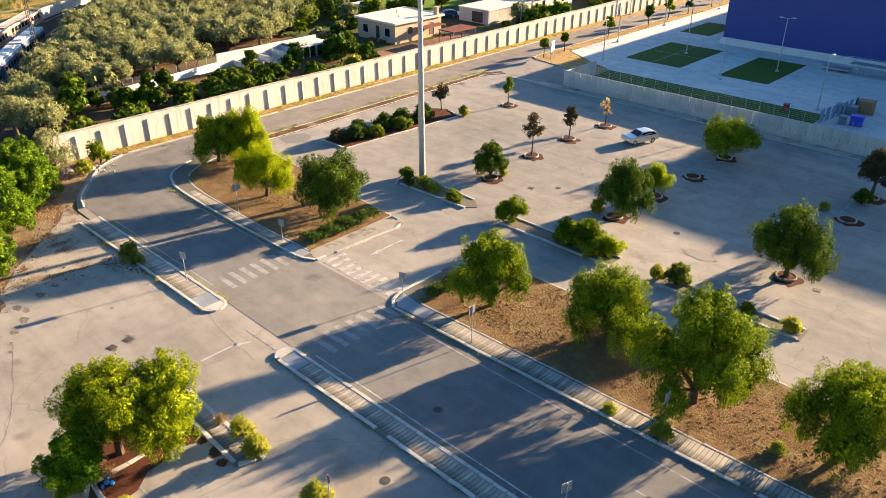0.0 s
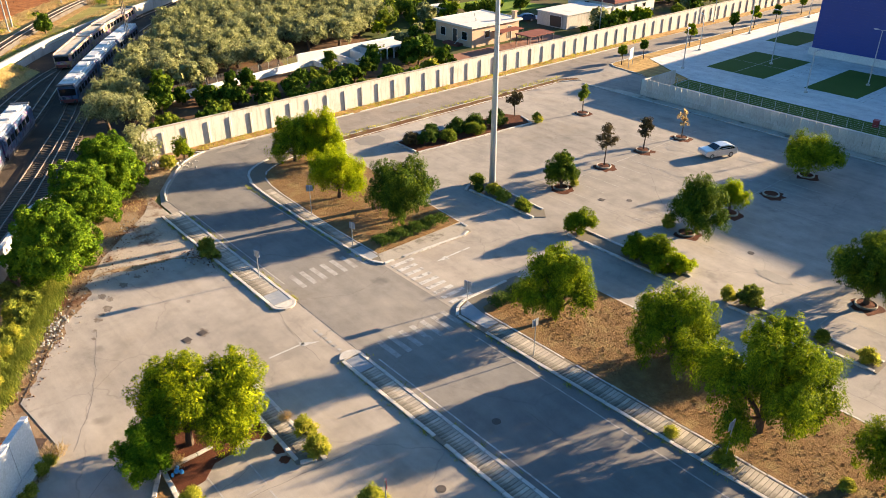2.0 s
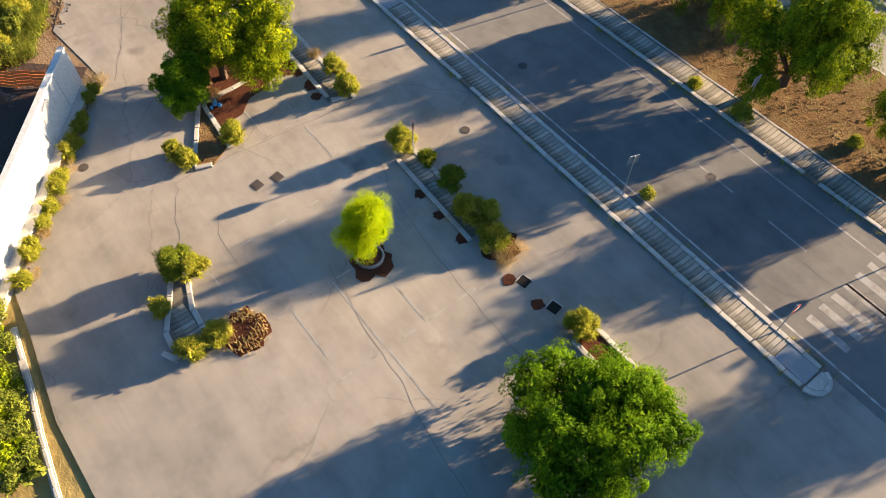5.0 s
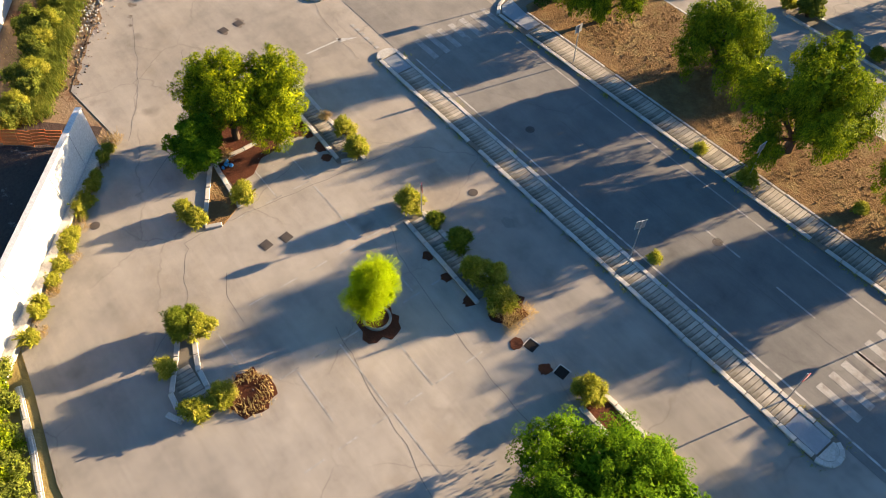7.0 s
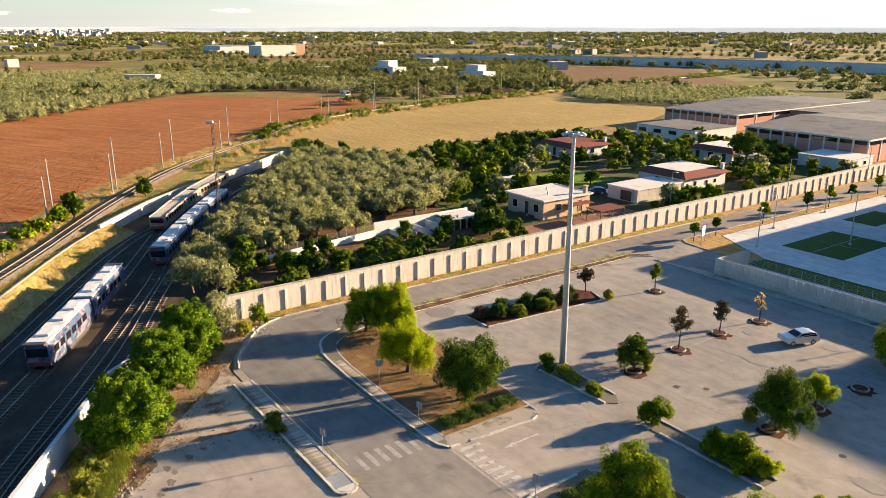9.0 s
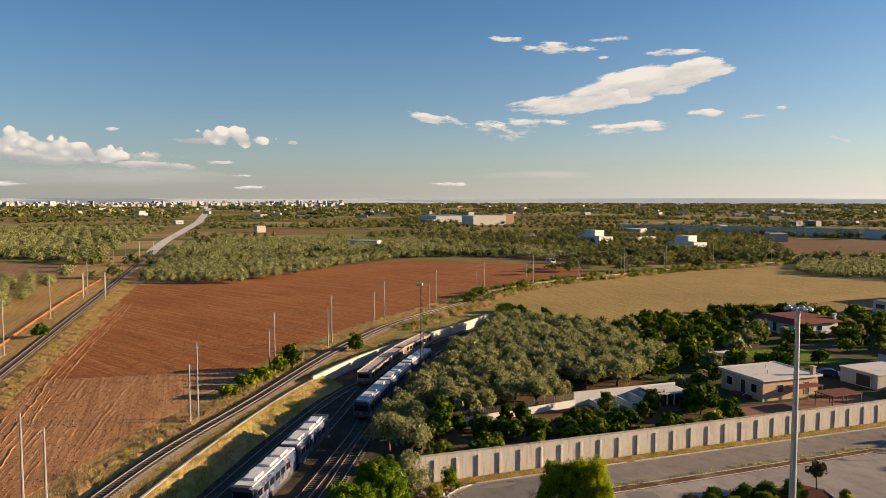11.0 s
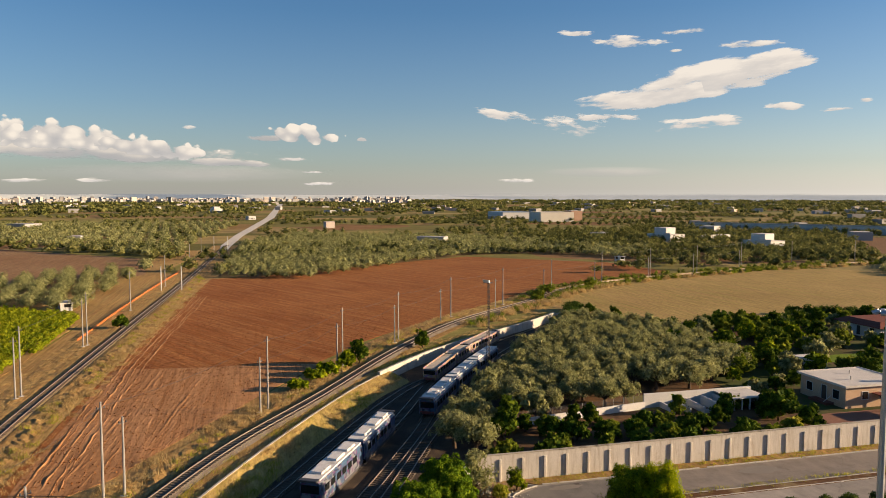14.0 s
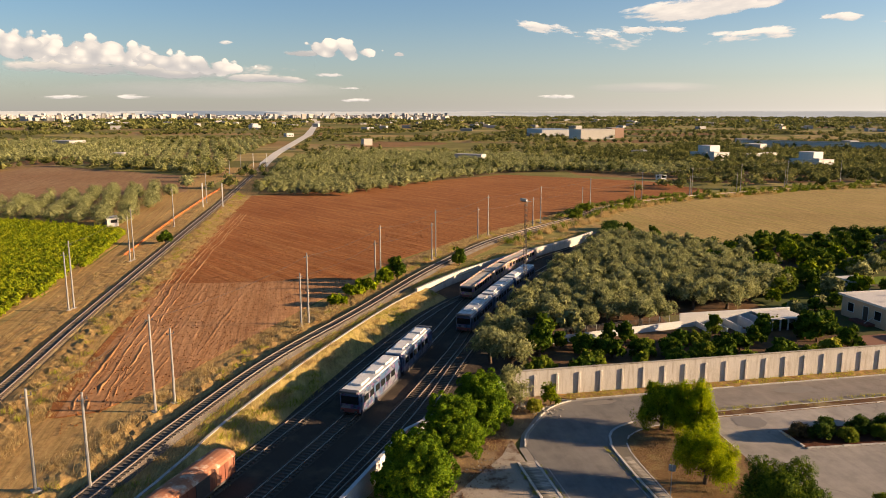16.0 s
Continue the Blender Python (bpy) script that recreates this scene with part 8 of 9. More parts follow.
def scatter(n, r0, r1, a0, a1):
    """Random places in a sector round the origin; angles from the x axis."""
    r = np.sqrt(rng.uniform(r0 * r0, r1 * r1, n))
    a = np.radians(rng.uniform(a0, a1, n))
    return np.column_stack([r * np.cos(a), r * np.sin(a)])


def rows(poly, pitch, gap, ang):
    """Planted rows inside a plot."""
    q = np.array(poly)
    c, s = math.cos(ang), math.sin(ang)
    cx, cy = q.mean(0)
    n = int(max(np.ptp(q[:, 0]), np.ptp(q[:, 1])) * 0.8 / min(pitch, gap)) + 2
    u, v = np.meshgrid(np.arange(-n, n) * gap, np.arange(-n, n) * pitch)
    P = np.column_stack([cx + u.ravel() * c - v.ravel() * s, cy + u.ravel() * s + v.ravel() * c]) + rng.normal(0, 0.12 * gap, (u.size, 2))
    return P[inside(P, poly)]


# olive grove behind the sidings: rows of separate trees
ol = []
for v in range(4):
    t = thing("olive_tree", (0, 0, 0), 0, "grey-green olive tree in a dense grove", "olive tree", "olive grove")
    lob = lobes_for(2.5, 4.3, 0.9, 8, 500 + v)
    part("trunk", trunk_geo(lob, 0.22, 1.1, 500 + v), BARK, t)
    ob = new("crown", bushy_crown("crown", lob, 2500, OLIVE, 0.30, 0.11, 0.38))
    ob.parent = t
    ol.append(t)
gr = random.Random(5)
GROVE = [(-108.5, 38.5), (-115, 34.5), (-137, 48), (-157, 62.5), (-174, 75), (-184, 86), (-176, 93), (-163, 97), (-145, 96), (-124, 92), (-117, 84), (-116.5, 63), (-109, 60)]
spots = [tuple(p) for p in rows(GROVE, 4.7, 4.5, 0.55)] + [(-106, 30.5), (-102, 28.5), (-98, 27.5), (-103.5, 33), (-94, 29.5), (-110, 33)]
for i, (x, y) in enumerate(spots):
    m = Matrix.Translation((x, y, -0.05)) @ Matrix.Rotation(gr.uniform(0, 6.28), 4, "Z") @ Matrix.Scale(gr.uniform(0.95, 1.25), 4)
    if i < 4:
        ol[i].matrix_basis = m
    else:
        copy_thing(ol[i % 4], m).matrix_basis = m
sheet("ground_grove", [(-106.5, 38), (-107.6, 60), (-115, 62), (-116, 82), (-128, 84), (-165, 150), (-175, 112), (-196, 84), (-186, 85), (-158, 64), (-137, 49)], -0.02, YARD_SOIL, "dark soil under olive trees", "ground")

# garden trees and shrubs among the houses and behind the wall
GARDEN = [(-88 - gr.uniform(0, 17), 33 + i * 1.08 + gr.uniform(-0.8, 0.8), gr.uniform(1.3, 2.2), gr.uniform(1.8, 3.4)) for i in range(46)]
for i, (x, y, r, h) in enumerate(GARDEN):
    tree(x, y, r, h, 0.2, 540 + i, PEPPER_DARK if i % 3 else SHRUB, 1500, "dark green citrus bush in a walled garden", "garden bushes", k=6, category="bush", crown=bushy_crown, leaf=0.32, width=0.2, name="bush")
for i, (x, y, r, h, m) in enumerate(((-103, 37, 2.4, 5.0, PEPPER_DARK), (-99, 35, 2.2, 4.2, PEPPER_DARK), (-97, 78, 2.6, 4.4, PEPPER_DARK), (-93, 80, 2.0, 3.4, PEPPER_DARK), (-100, 82, 2.2, 4.0, PEPPER_DARK), (-104.5, 33.5, 2.3, 4.2, OLIVE), (-106.5, 42.5, 2.5, 4.6, OLIVE), (-91.5, 76, 1.5, 2.2, WEED),
                                    (-116, 112, 2.6, 4.0, PEPPER_DARK), (-121, 118, 2.8, 4.6, PEPPER_DARK), (-128, 112, 3.0, 5.0, OLIVE), (-133, 104, 3.0, 4.6, PEPPER), (-140, 112, 3.0, 5.0, PEPPER_DARK), (-136, 122, 2.5, 4.0, OLIVE), (-126, 92, 2.6, 4.2, PEPPER_DARK), (-134, 94, 2.8, 4.6, SHRUB), (-142, 100, 2.8, 4.8, PEPPER_DARK), (-150, 112, 3.0, 5.0, PEPPER), (-152, 124, 3.0, 4.6, PEPPER_DARK), (-146, 134, 2.6, 4.2, OLIVE), (-138, 140, 2.8, 4.6, PEPPER_DARK), (-130, 146, 2.8, 4.6, PEPPER_DARK), (-122, 152, 2.6, 4.0, OLIVE), (-160, 134, 2.6, 5.2, PEPPER_DARK), (-163, 120, 2.8, 4.2, SHRUB), (-140, 166, 2.6, 4.4, PEPPER_DARK), (-150, 172, 2.8, 4.8, PEPPER_DARK), (-136, 190, 2.6, 4.2, PEPPER_DARK), (-126, 196, 2.4, 3.8, SHRUB), (-113, 158, 2.0, 3.2, OLIVE), (-104, 156, 1.8, 2.8, PEPPER), (-170, 164, 2.5, 4.0, PEPPER_DARK), (-160, 180, 2.5, 4.2, PEPPER_DARK), (-146, 200, 2.6, 4.4, PEPPER_DARK), (-118, 124, 2.2, 3.4, PEPPER_DARK), (-172, 126, 2.4, 3.6, SHRUB), (-94.5, 126, 1.5, 2.6, PEPPER_DARK), (-95, 152, 1.6, 2.6, OLIVE), (-168, 146, 2.4, 4.4, PEPPER_DARK), (-196, 94, 2.6, 3.2, PEPPER_DARK), (-188, 98, 2.2, 3.4, PEPPER_DARK),
                                    (-150, 22, 2.4, 5.2, PEPPER_DARK), (-147, 19, 2.2, 3.6, PEPPER), (-143, 15, 2.4, 2.4, PEPPER), (-139, 12, 2.2, 2.0, PEPPER), (-163, 38, 2.1, 4.0, PEPPER_DARK), (-205, -31, 2.2, 3.6, PEPPER_DARK), (-133, 9, 1.9, 1.6, PEPPER), (-240, 100, 3.0, 3.6, SHRUB), (-236, 95, 2.2, 2.4, SHRUB), (-254, 122, 2.6, 3.0, SHRUB), (-226, 90, 2.4, 2.0, SHRUB))):
    tree(x, y, r, h, 0.4, 570 + i, m, 1600, "leafy green tree among gardens" if m is not OLIVE else "grey-green olive tree in a garden", "garden trees", k=7, crown=bushy_crown, leaf=0.4, width=0.24)
GV = []
for v in range(5):
    GV.append(tree(0, 0, 2.1, 3.4, 0.2, 700 + v, (SHRUB, PEPPER, OLIVE, PEPPER_DARK, SHRUB)[v], 850, ("dark green garden shrub", "green garden shrub among houses", "grey-green young olive in a garden", "dark leafy garden tree", "bright green garden shrub")[v] + " behind the long wall", "garden shrubs", k=7, crown=bushy_crown, leaf=0.4, width=0.24, category="bush", name="bush"))
keep_off = [(-110, 88, -86, 112), (-115, 113, -97, 150), (-160, 141, -142, 160), (-130, 169, -112, 186), (-176, 190, -140, 222), (-136, 115, -117, 134), (-140, 200, -92, 264), (-108, 184, -90, 200)]
gs = []
while len(gs) < 230:
    x, y = gr.uniform(-172, -87), gr.uniform(84, 200)
    if any(a - 1.5 < x < c + 1.5 and b - 1.5 < y < d + 1.5 for a, b, c, d in keep_off) or x < -172 + 0.0 * y or (y < 100 and x < -150):
        continue
    if x > -97 and gr.random() < 0.6:
        continue
    gs.append((x, y))
for i, (x, y) in enumerate(gs):
    m = Matrix.Translation((x, y, -0.05)) @ Matrix.Rotation(gr.uniform(0, 6.28), 4, "Z") @ Matrix.Scale(gr.uniform(0.55, 1.35), 4)
    if i < 5:
        GV[i].matrix_basis = m
    else:
        copy_thing(GV[i % 5], m).matrix_basis = m
tree(-106.3, 164.8, 4.6, 9.8, 4.6, 690, PEPPER_DARK, 6500, "large umbrella pine with a rounded dark crown", "garden trees", k=9, category="pine tree", r0=0.3, fork=4.4, crown=bushy_crown, leaf=0.4, width=0.24)


# olive groves beyond the ploughed field
G1 = [(-322, -12), (-306, 24), (-338, 52), (-404, 115), (-414, 162), (-368, 196), (-410, 240), (-560, 175), (-640, 40), (-520, -2)]
P = rows(G1, 7.2, 6.2, 0.5)
sheet("ground_olive_grove", G1, -0.01, surface("dry_grove_soil", (0.17, 0.105, 0.045), (0.11, 0.085, 0.035), 0.03, 1.2, 1.0, bumpy=0.6, depth=0.2), "dry earth under an olive grove", "ground")
clumps("far_olives", P, rng.uniform(1.7, 3.5, len(P)), rng.uniform(2.8, 5.2, len(P)), OLIVE, 120, 0.27, "grey-green olive grove beyond the ploughed field", "olive grove")
sheet("ground_west_grove", [(-196, -43.4), (-345, -36), (-480, -25), (-480, -50), (-340, -52), (-300, -112), (-255, -112), (-262, -84)], -0.03, DRY_VERGE, "dry earth under large olive trees", "ground")
G2 = [(-236, -49), (-330, -44), (-345, -60), (-300, -100), (-264, -100)]
P = rows(G2, 7.2, 6.2, 0.15)
clumps("west_olives", P, rng.uniform(2.0, 3.2, len(P)), rng.uniform(3.6, 5.6, len(P)), OLIVE, 620, 0.15, "row of large grey-green olive trees", "olive grove")
G3 = [(-350, -44), (-430, -40), (-640, -32), (-900, -10), (-900, -330), (-560, -260), (-560, -150), (-430, -52)]
P = rows(G3, 9.0, 7.5, 0.1)
P = P[rng.random(len(P)) < 0.75]
clumps("west_groves", P, rng.uniform(2.4, 4.0, len(P)), rng.uniform(3.0, 6.0, len(P)), OLIVE, 56, 0.38, "olive groves west of the old track", "olive grove")
G4 = [(-415, 240), (-368, 200), (-318, 190), (-312, 260), (-330, 330), (-520, 465), (-700, 420), (-570, 185)]
P = rows(G4, 8.0, 6.5, 0.8)
P = P[rng.random(len(P)) < 0.6]
clumps("middle_groves", P, rng.uniform(2.4, 4.0, len(P)), rng.uniform(3.0, 6.2, len(P)), FOREST, 90, 0.31, "mixed groves and hedges round white houses", "trees")
# scattered trees out to the horizon
blocked = [G1, G3, G4, [(-330, 335), (-520, 470), (-430, 560), (-250, 400)], [(-310, -60), (-262, -110), (-330, -190), (-520, -150), (-420, -50), (-340, -42)]]
P = scatter(5200, 330, 1400, 98, 205)
for b in blocked:
    P = P[~inside(P, b)]
P = P[~((np.abs(P[:, 1] - (-20 + (-P[:, 0] - 520) * 0.068)) < 16) & (P[:, 0] < -450))]
P = P[~((P[:, 0] > -300) & (P[:, 1] < 330) & (P[:, 1] > -30))]
f = np.array([noise.noise(Vector((x * 0.006, y * 0.006, 3))) for x, y in P])
P = P[f > 0.02]
clumps("scattered_trees", P, rng.uniform(2.2, 4.6, len(P)), rng.uniform(2.6, 6.4, len(P)), FOREST, 46, 0.42, "scattered trees and groves of the plain", "trees")
P = scatter(7500, 1400, 4700, 98, 205)
P = P[~((np.abs(P[:, 1] - (-20 + (-P[:, 0] - 520) * 0.062)) < 26) & (P[:, 0] < -450) & (P[:, 0] > -2800))]
f = np.array([noise.noise(Vector((x * 0.002, y * 0.0045, 8))) for x, y in P])
P = P[f > -0.12]
clumps("distant_trees", P, rng.uniform(7, 17, len(P)), rng.uniform(3.5, 8.5, len(P)), FOREST, 12, 0.75, "distant trees of the plain", "trees")
# dark hedgerows and tree lines across the plain
hr, P = random.Random(77), []
for _ in range(95):
    r0, a0 = 420 + 2400 * hr.random() ** 1.5, radians(hr.uniform(112, 192))
    bx, by, ang, n = r0 * math.cos(a0), r0 * math.sin(a0), a0 + math.pi / 2 + hr.uniform(-0.25, 0.25), hr.randint(10, 34)
    gap = 5.5 + r0 * 0.004
    P += [(bx + math.cos(ang) * gap * k + hr.gauss(0, 1.2), by + math.sin(ang) * gap * k + hr.gauss(0, 1.2)) for k in range(n) if hr.random() < 0.85]
P = np.array(P)
P = P[~((np.abs(P[:, 1] - (-20 + (-P[:, 0] - 520) * 0.064)) < 22) & (P[:, 0] < -450))]
for b in (blocked[3], blocked[4]):
    P = P[~inside(P, b)]
clumps("hedgerows", P, rng.uniform(2.4, 5.0, len(P)), rng.uniform(3.5, 7.0, len(P)), FOREST, 40, 0.4, "dark hedgerows and tree lines of the plain", "hedge")
# hedges along the tan field and the far rail line
P = []
for x, y, a in walk_line(MAIN, 1.6):
    if x < -228:
        for d in (-4.5, 4.5):
            if rng.random() < 0.45:
                continue
            P.append((x - math.sin(a) * (d + rng.normal(0, 0.8)), y + math.cos(a) * (d + rng.normal(0, 0.8))))
P = np.array(P)
clumps("rail_hedge", P, rng.uniform(0.8, 2.0, len(P)), rng.uniform(0.9, 2.6, len(P)), WILD_SHRUB, 40, 0.45, "overgrown hedge along the railway", "hedge")
P = np.array([(-187 - 22 * t + rng.normal(0, 1.0), 84 + 12 * t + rng.normal(0, 1.0)) for t in rng.random(30)] + [(-172 + rng.normal(0, 1.2), 100 + 70 * t) for t in rng.random(40)] + [(-183 + 14 * t + rng.normal(0, 0.8), 150 + 26 * t + rng.normal(0, 0.8)) for t in rng.random(40)])
clumps("field_hedge", P, rng.uniform(1.0, 2.2, len(P)), rng.uniform(1.2, 3.0, len(P)), HEDGE, 90, 0.35, "dark hedge along the straw-coloured field", "hedge")
# vineyard west of the old track
V = [(-120, -49), (-140, -46.2), (-162, -43.8), (-217, -43.2), (-227, -45.6), (-243, -66), (-256, -88), (-230, -120), (-120, -80)]
sheet("ground_vineyard", V, 0.0, DRY_VERGE, "dry soil of a vineyard", "ground")
P = rows(V, 2.3, 1.15, 0.02)
clumps("vineyard", P, rng.uniform(0.75, 1.15, len(P)), rng.uniform(1.5, 2.1, len(P)), VINE, 26, 0.58, "rows of green vines on posts", "vineyard")
P = rows([(-160, 320), (-250, 400), (-330, 330), (-262, 262), (-190, 300)], 5.5, 4.5, 0.7)
clumps("orchard", P, rng.uniform(1.8, 2.4, len(P)), rng.uniform(2.4, 3.4, len(P)), OLIVE, 50, 0.45, "orchard rows behind the warehouses", "orchard")
# clods and small stones on the beds
g, cr = Geo(), random.Random(12)
for k in range(5200):
    if k % 3:
        x, y = -34.6 + 50 * cr.random() ** 1.1, 35.6 + 7.7 * cr.random()
    else:
        x, y = -71 + 21.5 * cr.random(), 36.2 + 7.0 * cr.random()
    s = 0.035 + 0.09 * cr.random() ** 3
    a0 = cr.uniform(0, 6.28)
    g.add([(x + s * math.cos(a0 + q) * 1.2, y + s * math.sin(a0 + q), 0.09) for q in (0, 2.1, 4.2)] + [(x + cr.uniform(-0.3, 0.3) * s, y + cr.uniform(-0.3, 0.3) * s, 0.1 + s * 0.9)], [(0, 1, 3), (1, 2, 3), (2, 0, 3)])
tagged(solid("bed_clods", g, SOIL, "clods of dry earth on the planting beds", "earth"), kind="stuff")
BEDGRASS = leaf_mat("brown_dead_grass", [(0.05, (0.14, 0.085, 0.03)), (0.6, (0.30, 0.20, 0.075)), (0.95, (0.24, 0.22, 0.05))], 0.2, 1.2)
# low weeds: verges, beds, cracks
P = [(-82.6 - rng.random() * 1.7, 33 + 90 * t, 0.05) for t in rng.random(420)] + [(-76.1 + rng.normal(0, 0.35), 47 + 43 * t, 0.06) for t in rng.random(150)]
tagged(new("verge_weeds", tufts("verge_weeds", P, WEED, 9, 0.32, 0.2)), "weeds on the verge of the long wall", "weeds", "", "stuff")
P = [(-37 + 37 * t, rng.choice([22.2, 24.15]), 0.0) for t in rng.random(90)] + [(-67 + 21 * t, rng.choice([22.0, 24.25]), 0.0) for t in rng.random(120)] + [(-35 + 60 * t, 32.25 + 1.62 * t, 0.0) for t in rng.random(150)] + [(-70 + 22 * t, 32.05, 0.0) for t in rng.random(70)]
tagged(new("kerb_weeds", tufts("kerb_weeds", P, WEED, 9, 0.24, 0.12)), "small weeds along the kerbstones", "weeds", "", "stuff")
P = [(-34.6 + 50 * t, 35.6 + 7.7 * u, 0.1) for t, u in rng.random((1900, 2))] + [(-71 + 21.5 * t, 35.0 + 8.2 * u, 0.1) for t, u in rng.random((900, 2))]
tagged(new("bed_grass", tufts("bed_grass", P, BEDGRASS, 7, 0.12, 0.22)), "short dry grass on the planting beds", "grass", "", "stuff")
DIRT_POLY = [(-47.0, 3.0), (-52.4, 6.4), (-60.6, 11.8), (-64.5, 15.0), (-71.0, 21.3), (-76, 24.6), (-82.7, 31), (-84.5, 32), (-88, 28), (-75, 13.4), (-59, 4), (-48, -2)]
P = np.array([(x, y, -0.03) for x, y in rng.uniform((-90, -3), (-45, 33), (2600, 2))])
P = P[inside(P[:, :2], DIRT_POLY)]
tagged(new("dirt_weeds", tufts("dirt_weeds", P, DRYGRASS, 14, 0.25, 0.4)), "dry weeds on the dirt strip", "weeds", "", "stuff")

sheet("ground_behind_wall", [(-18, -16), (-23, -12.2), (-42.3, 4.4), (-46, 0.5), (-49.2, -3.0), (-41, -11.6), (-34, -21.6), (-14, -24)], -0.02, surface("dark_littered_earth", (0.10, 0.065, 0.05), (0.05, 0.038, 0.032), 0.4, 5, 1.0, bumpy=0.9, depth=0.08, stain=(0.19, 0.17, 0.15), stain_at=(0.6, 0.68), stain_scale=0.9), "dark littered earth behind the white wall", "ground")
# rubble and litter
RUBBLE = surface("broken_concrete", (0.42, 0.39, 0.35), (0.24, 0.22, 0.19), 2, 12, 0.95)


def rubble(cx, cy, sx, sy, n, big, label, turn=0.0):
    g = Geo()
    for _ in range(n):
        u, v = rng.normal(0, sx), rng.normal(0, sy)
        s = big * rng.uniform(0.3, 1.0)
        m = Matrix.Translation((cx + u * math.cos(turn) - v * math.sin(turn), cy + u * math.sin(turn) + v * math.cos(turn), s * 0.2)) @ Euler(tuple(rng.uniform(0, 3, 3))).to_matrix().to_4x4()
        g.box(-s / 2, -s / 3, -s / 4, s / 2, s / 3, s / 4, s * 0.12, m)
    tagged(solid("rubble", g, RUBBLE, label, "rubble", "stuff"), kind="stuff")


g, g2 = Geo(), Geo()
for (xa, ya), (xb, yb), n, wide in (((-47.0, 3.9), (-52.3, 7.4), 240, 0.6), ((-52.3, 7.4), (-60.2, 12.6), 420, 0.8), ((-60.2, 12.6), (-58.4, 21.4), 260, 0.9), ((-60.2, 12.6), (-70.0, 21.0), 380, 1.0), ((-59.4, 20.8), (-54.6, 22.4), 420, 0.5)):
    for k in range(n):
        t = cl.random()
        clod(g if k % 4 else g2, xa + (xb - xa) * t + cl.gauss(0, wide), ya + (yb - ya) * t + cl.gauss(0, wide * 0.8), 0.03 + 0.11 * cl.random() ** 3, 0.0)
tagged(solid("dirt_crumbs", g, DIRT, "crumbs of dark earth and leaves at the edge of the asphalt", "earth"), kind="stuff")
tagged(solid("litter_crumbs", g2, RUBBLE, "small pale litter and stones at the edge of the asphalt", "litter"), kind="stuff")
rubble(-54.6, 8.4, 1.6, 0.45, 90, 0.22, "pale rubble and litter on the dirt strip", 2.6)
rubble(-81.2, 28.2, 1.3, 0.7, 120, 0.3, "heap of pale rubble at the end of the road", 0.9)
rubble(-56.6, 21.4, 1.2, 0.5, 90, 0.22, "litter and broken stones round a bush", 0.2)
rubble(-66.0, 19.5, 3.0, 1.2, 60, 0.16, "litter scattered on gravel", 0.7)
rubble(-33.5, 10.6, 0.9, 0.7, 14, 0.12, "litter on the mulch")
rubble(-19.8, 2.9, 0.5, 0.5, 16, 0.10, "small rubble in a broken planter")
NET = plain("orange_plastic_net", (0.72, 0.17, 0.03), 0.8)
g = Geo()
for i, (x, y, a) in enumerate(walk_line(smooth([(-42.0, 1.9), (-42.9, 0.7), (-43.9, -0.5), (-45.2, -1.9), (-47.0, -3.4)], 1.0), 1.0)):
    for k in range(5):
        g.box(-0.52, -0.01, 0.04 + 0.22 * k + 0.06 * math.sin(i * 1.9), 0.52, 0.01, 0.23 + 0.22 * k + 0.06 * math.sin(i * 1.9), 0, Matrix.Translation((x, y, 0)) @ Matrix.Rotation(a + 0.12 * math.sin(i * 2.3), 4, "Z") @ Matrix.Rotation(0.25, 4, "X"))
solid("barrier_net", g, NET, "sagging orange plastic barrier net", "barrier net", "")
g = Geo()
for i, (x, y, a) in enumerate(walk_line(smooth([(-190, -38), (-240, -36), (-300, -32.5), (-345, -29)], 4.0), 2.0)):
    for k in range(3):
        g.box(-1.02, -0.02, 0.05 + 0.16 * k, 1.02, 0.02, 0.13 + 0.16 * k, 0, Matrix.Translation((x, y, 0)) @ Matrix.Rotation(a, 4, "Z"))
solid("barrier_net", g, NET, "long orange plastic net beside the old track", "barrier net", "")
BAG = plain("blue_litter", (0.03, 0.25, 0.55), 0.4)
g = Geo()
for dx, dy, s in ((0, 0, 0.17), (0.25, 0.2, 0.14), (-0.25, 0.15, 0.12), (0.15, -0.3, 0.10)):
    g.lathe([(s * 0.5, 0.04), (s, 0.14), (s * 0.8, 0.26), (s * 0.3, 0.32)], 9, -34.3 + dx, 9.2 + dy)
solid("litter_bag", g, BAG, "crumpled blue plastic bags on the mulch", "litter", "")
g = Geo().box(-0.45, -0.14, 0.0, 0.45, 0.14, 0.16, 0.03, Matrix.Translation((-20.7, -0.6, 0)) @ Matrix.Rotation(0.5, 4, "Z"))
solid("loose_kerbstone", g, KERB, "loose white kerbstone lying on the asphalt", "kerbstone", "")

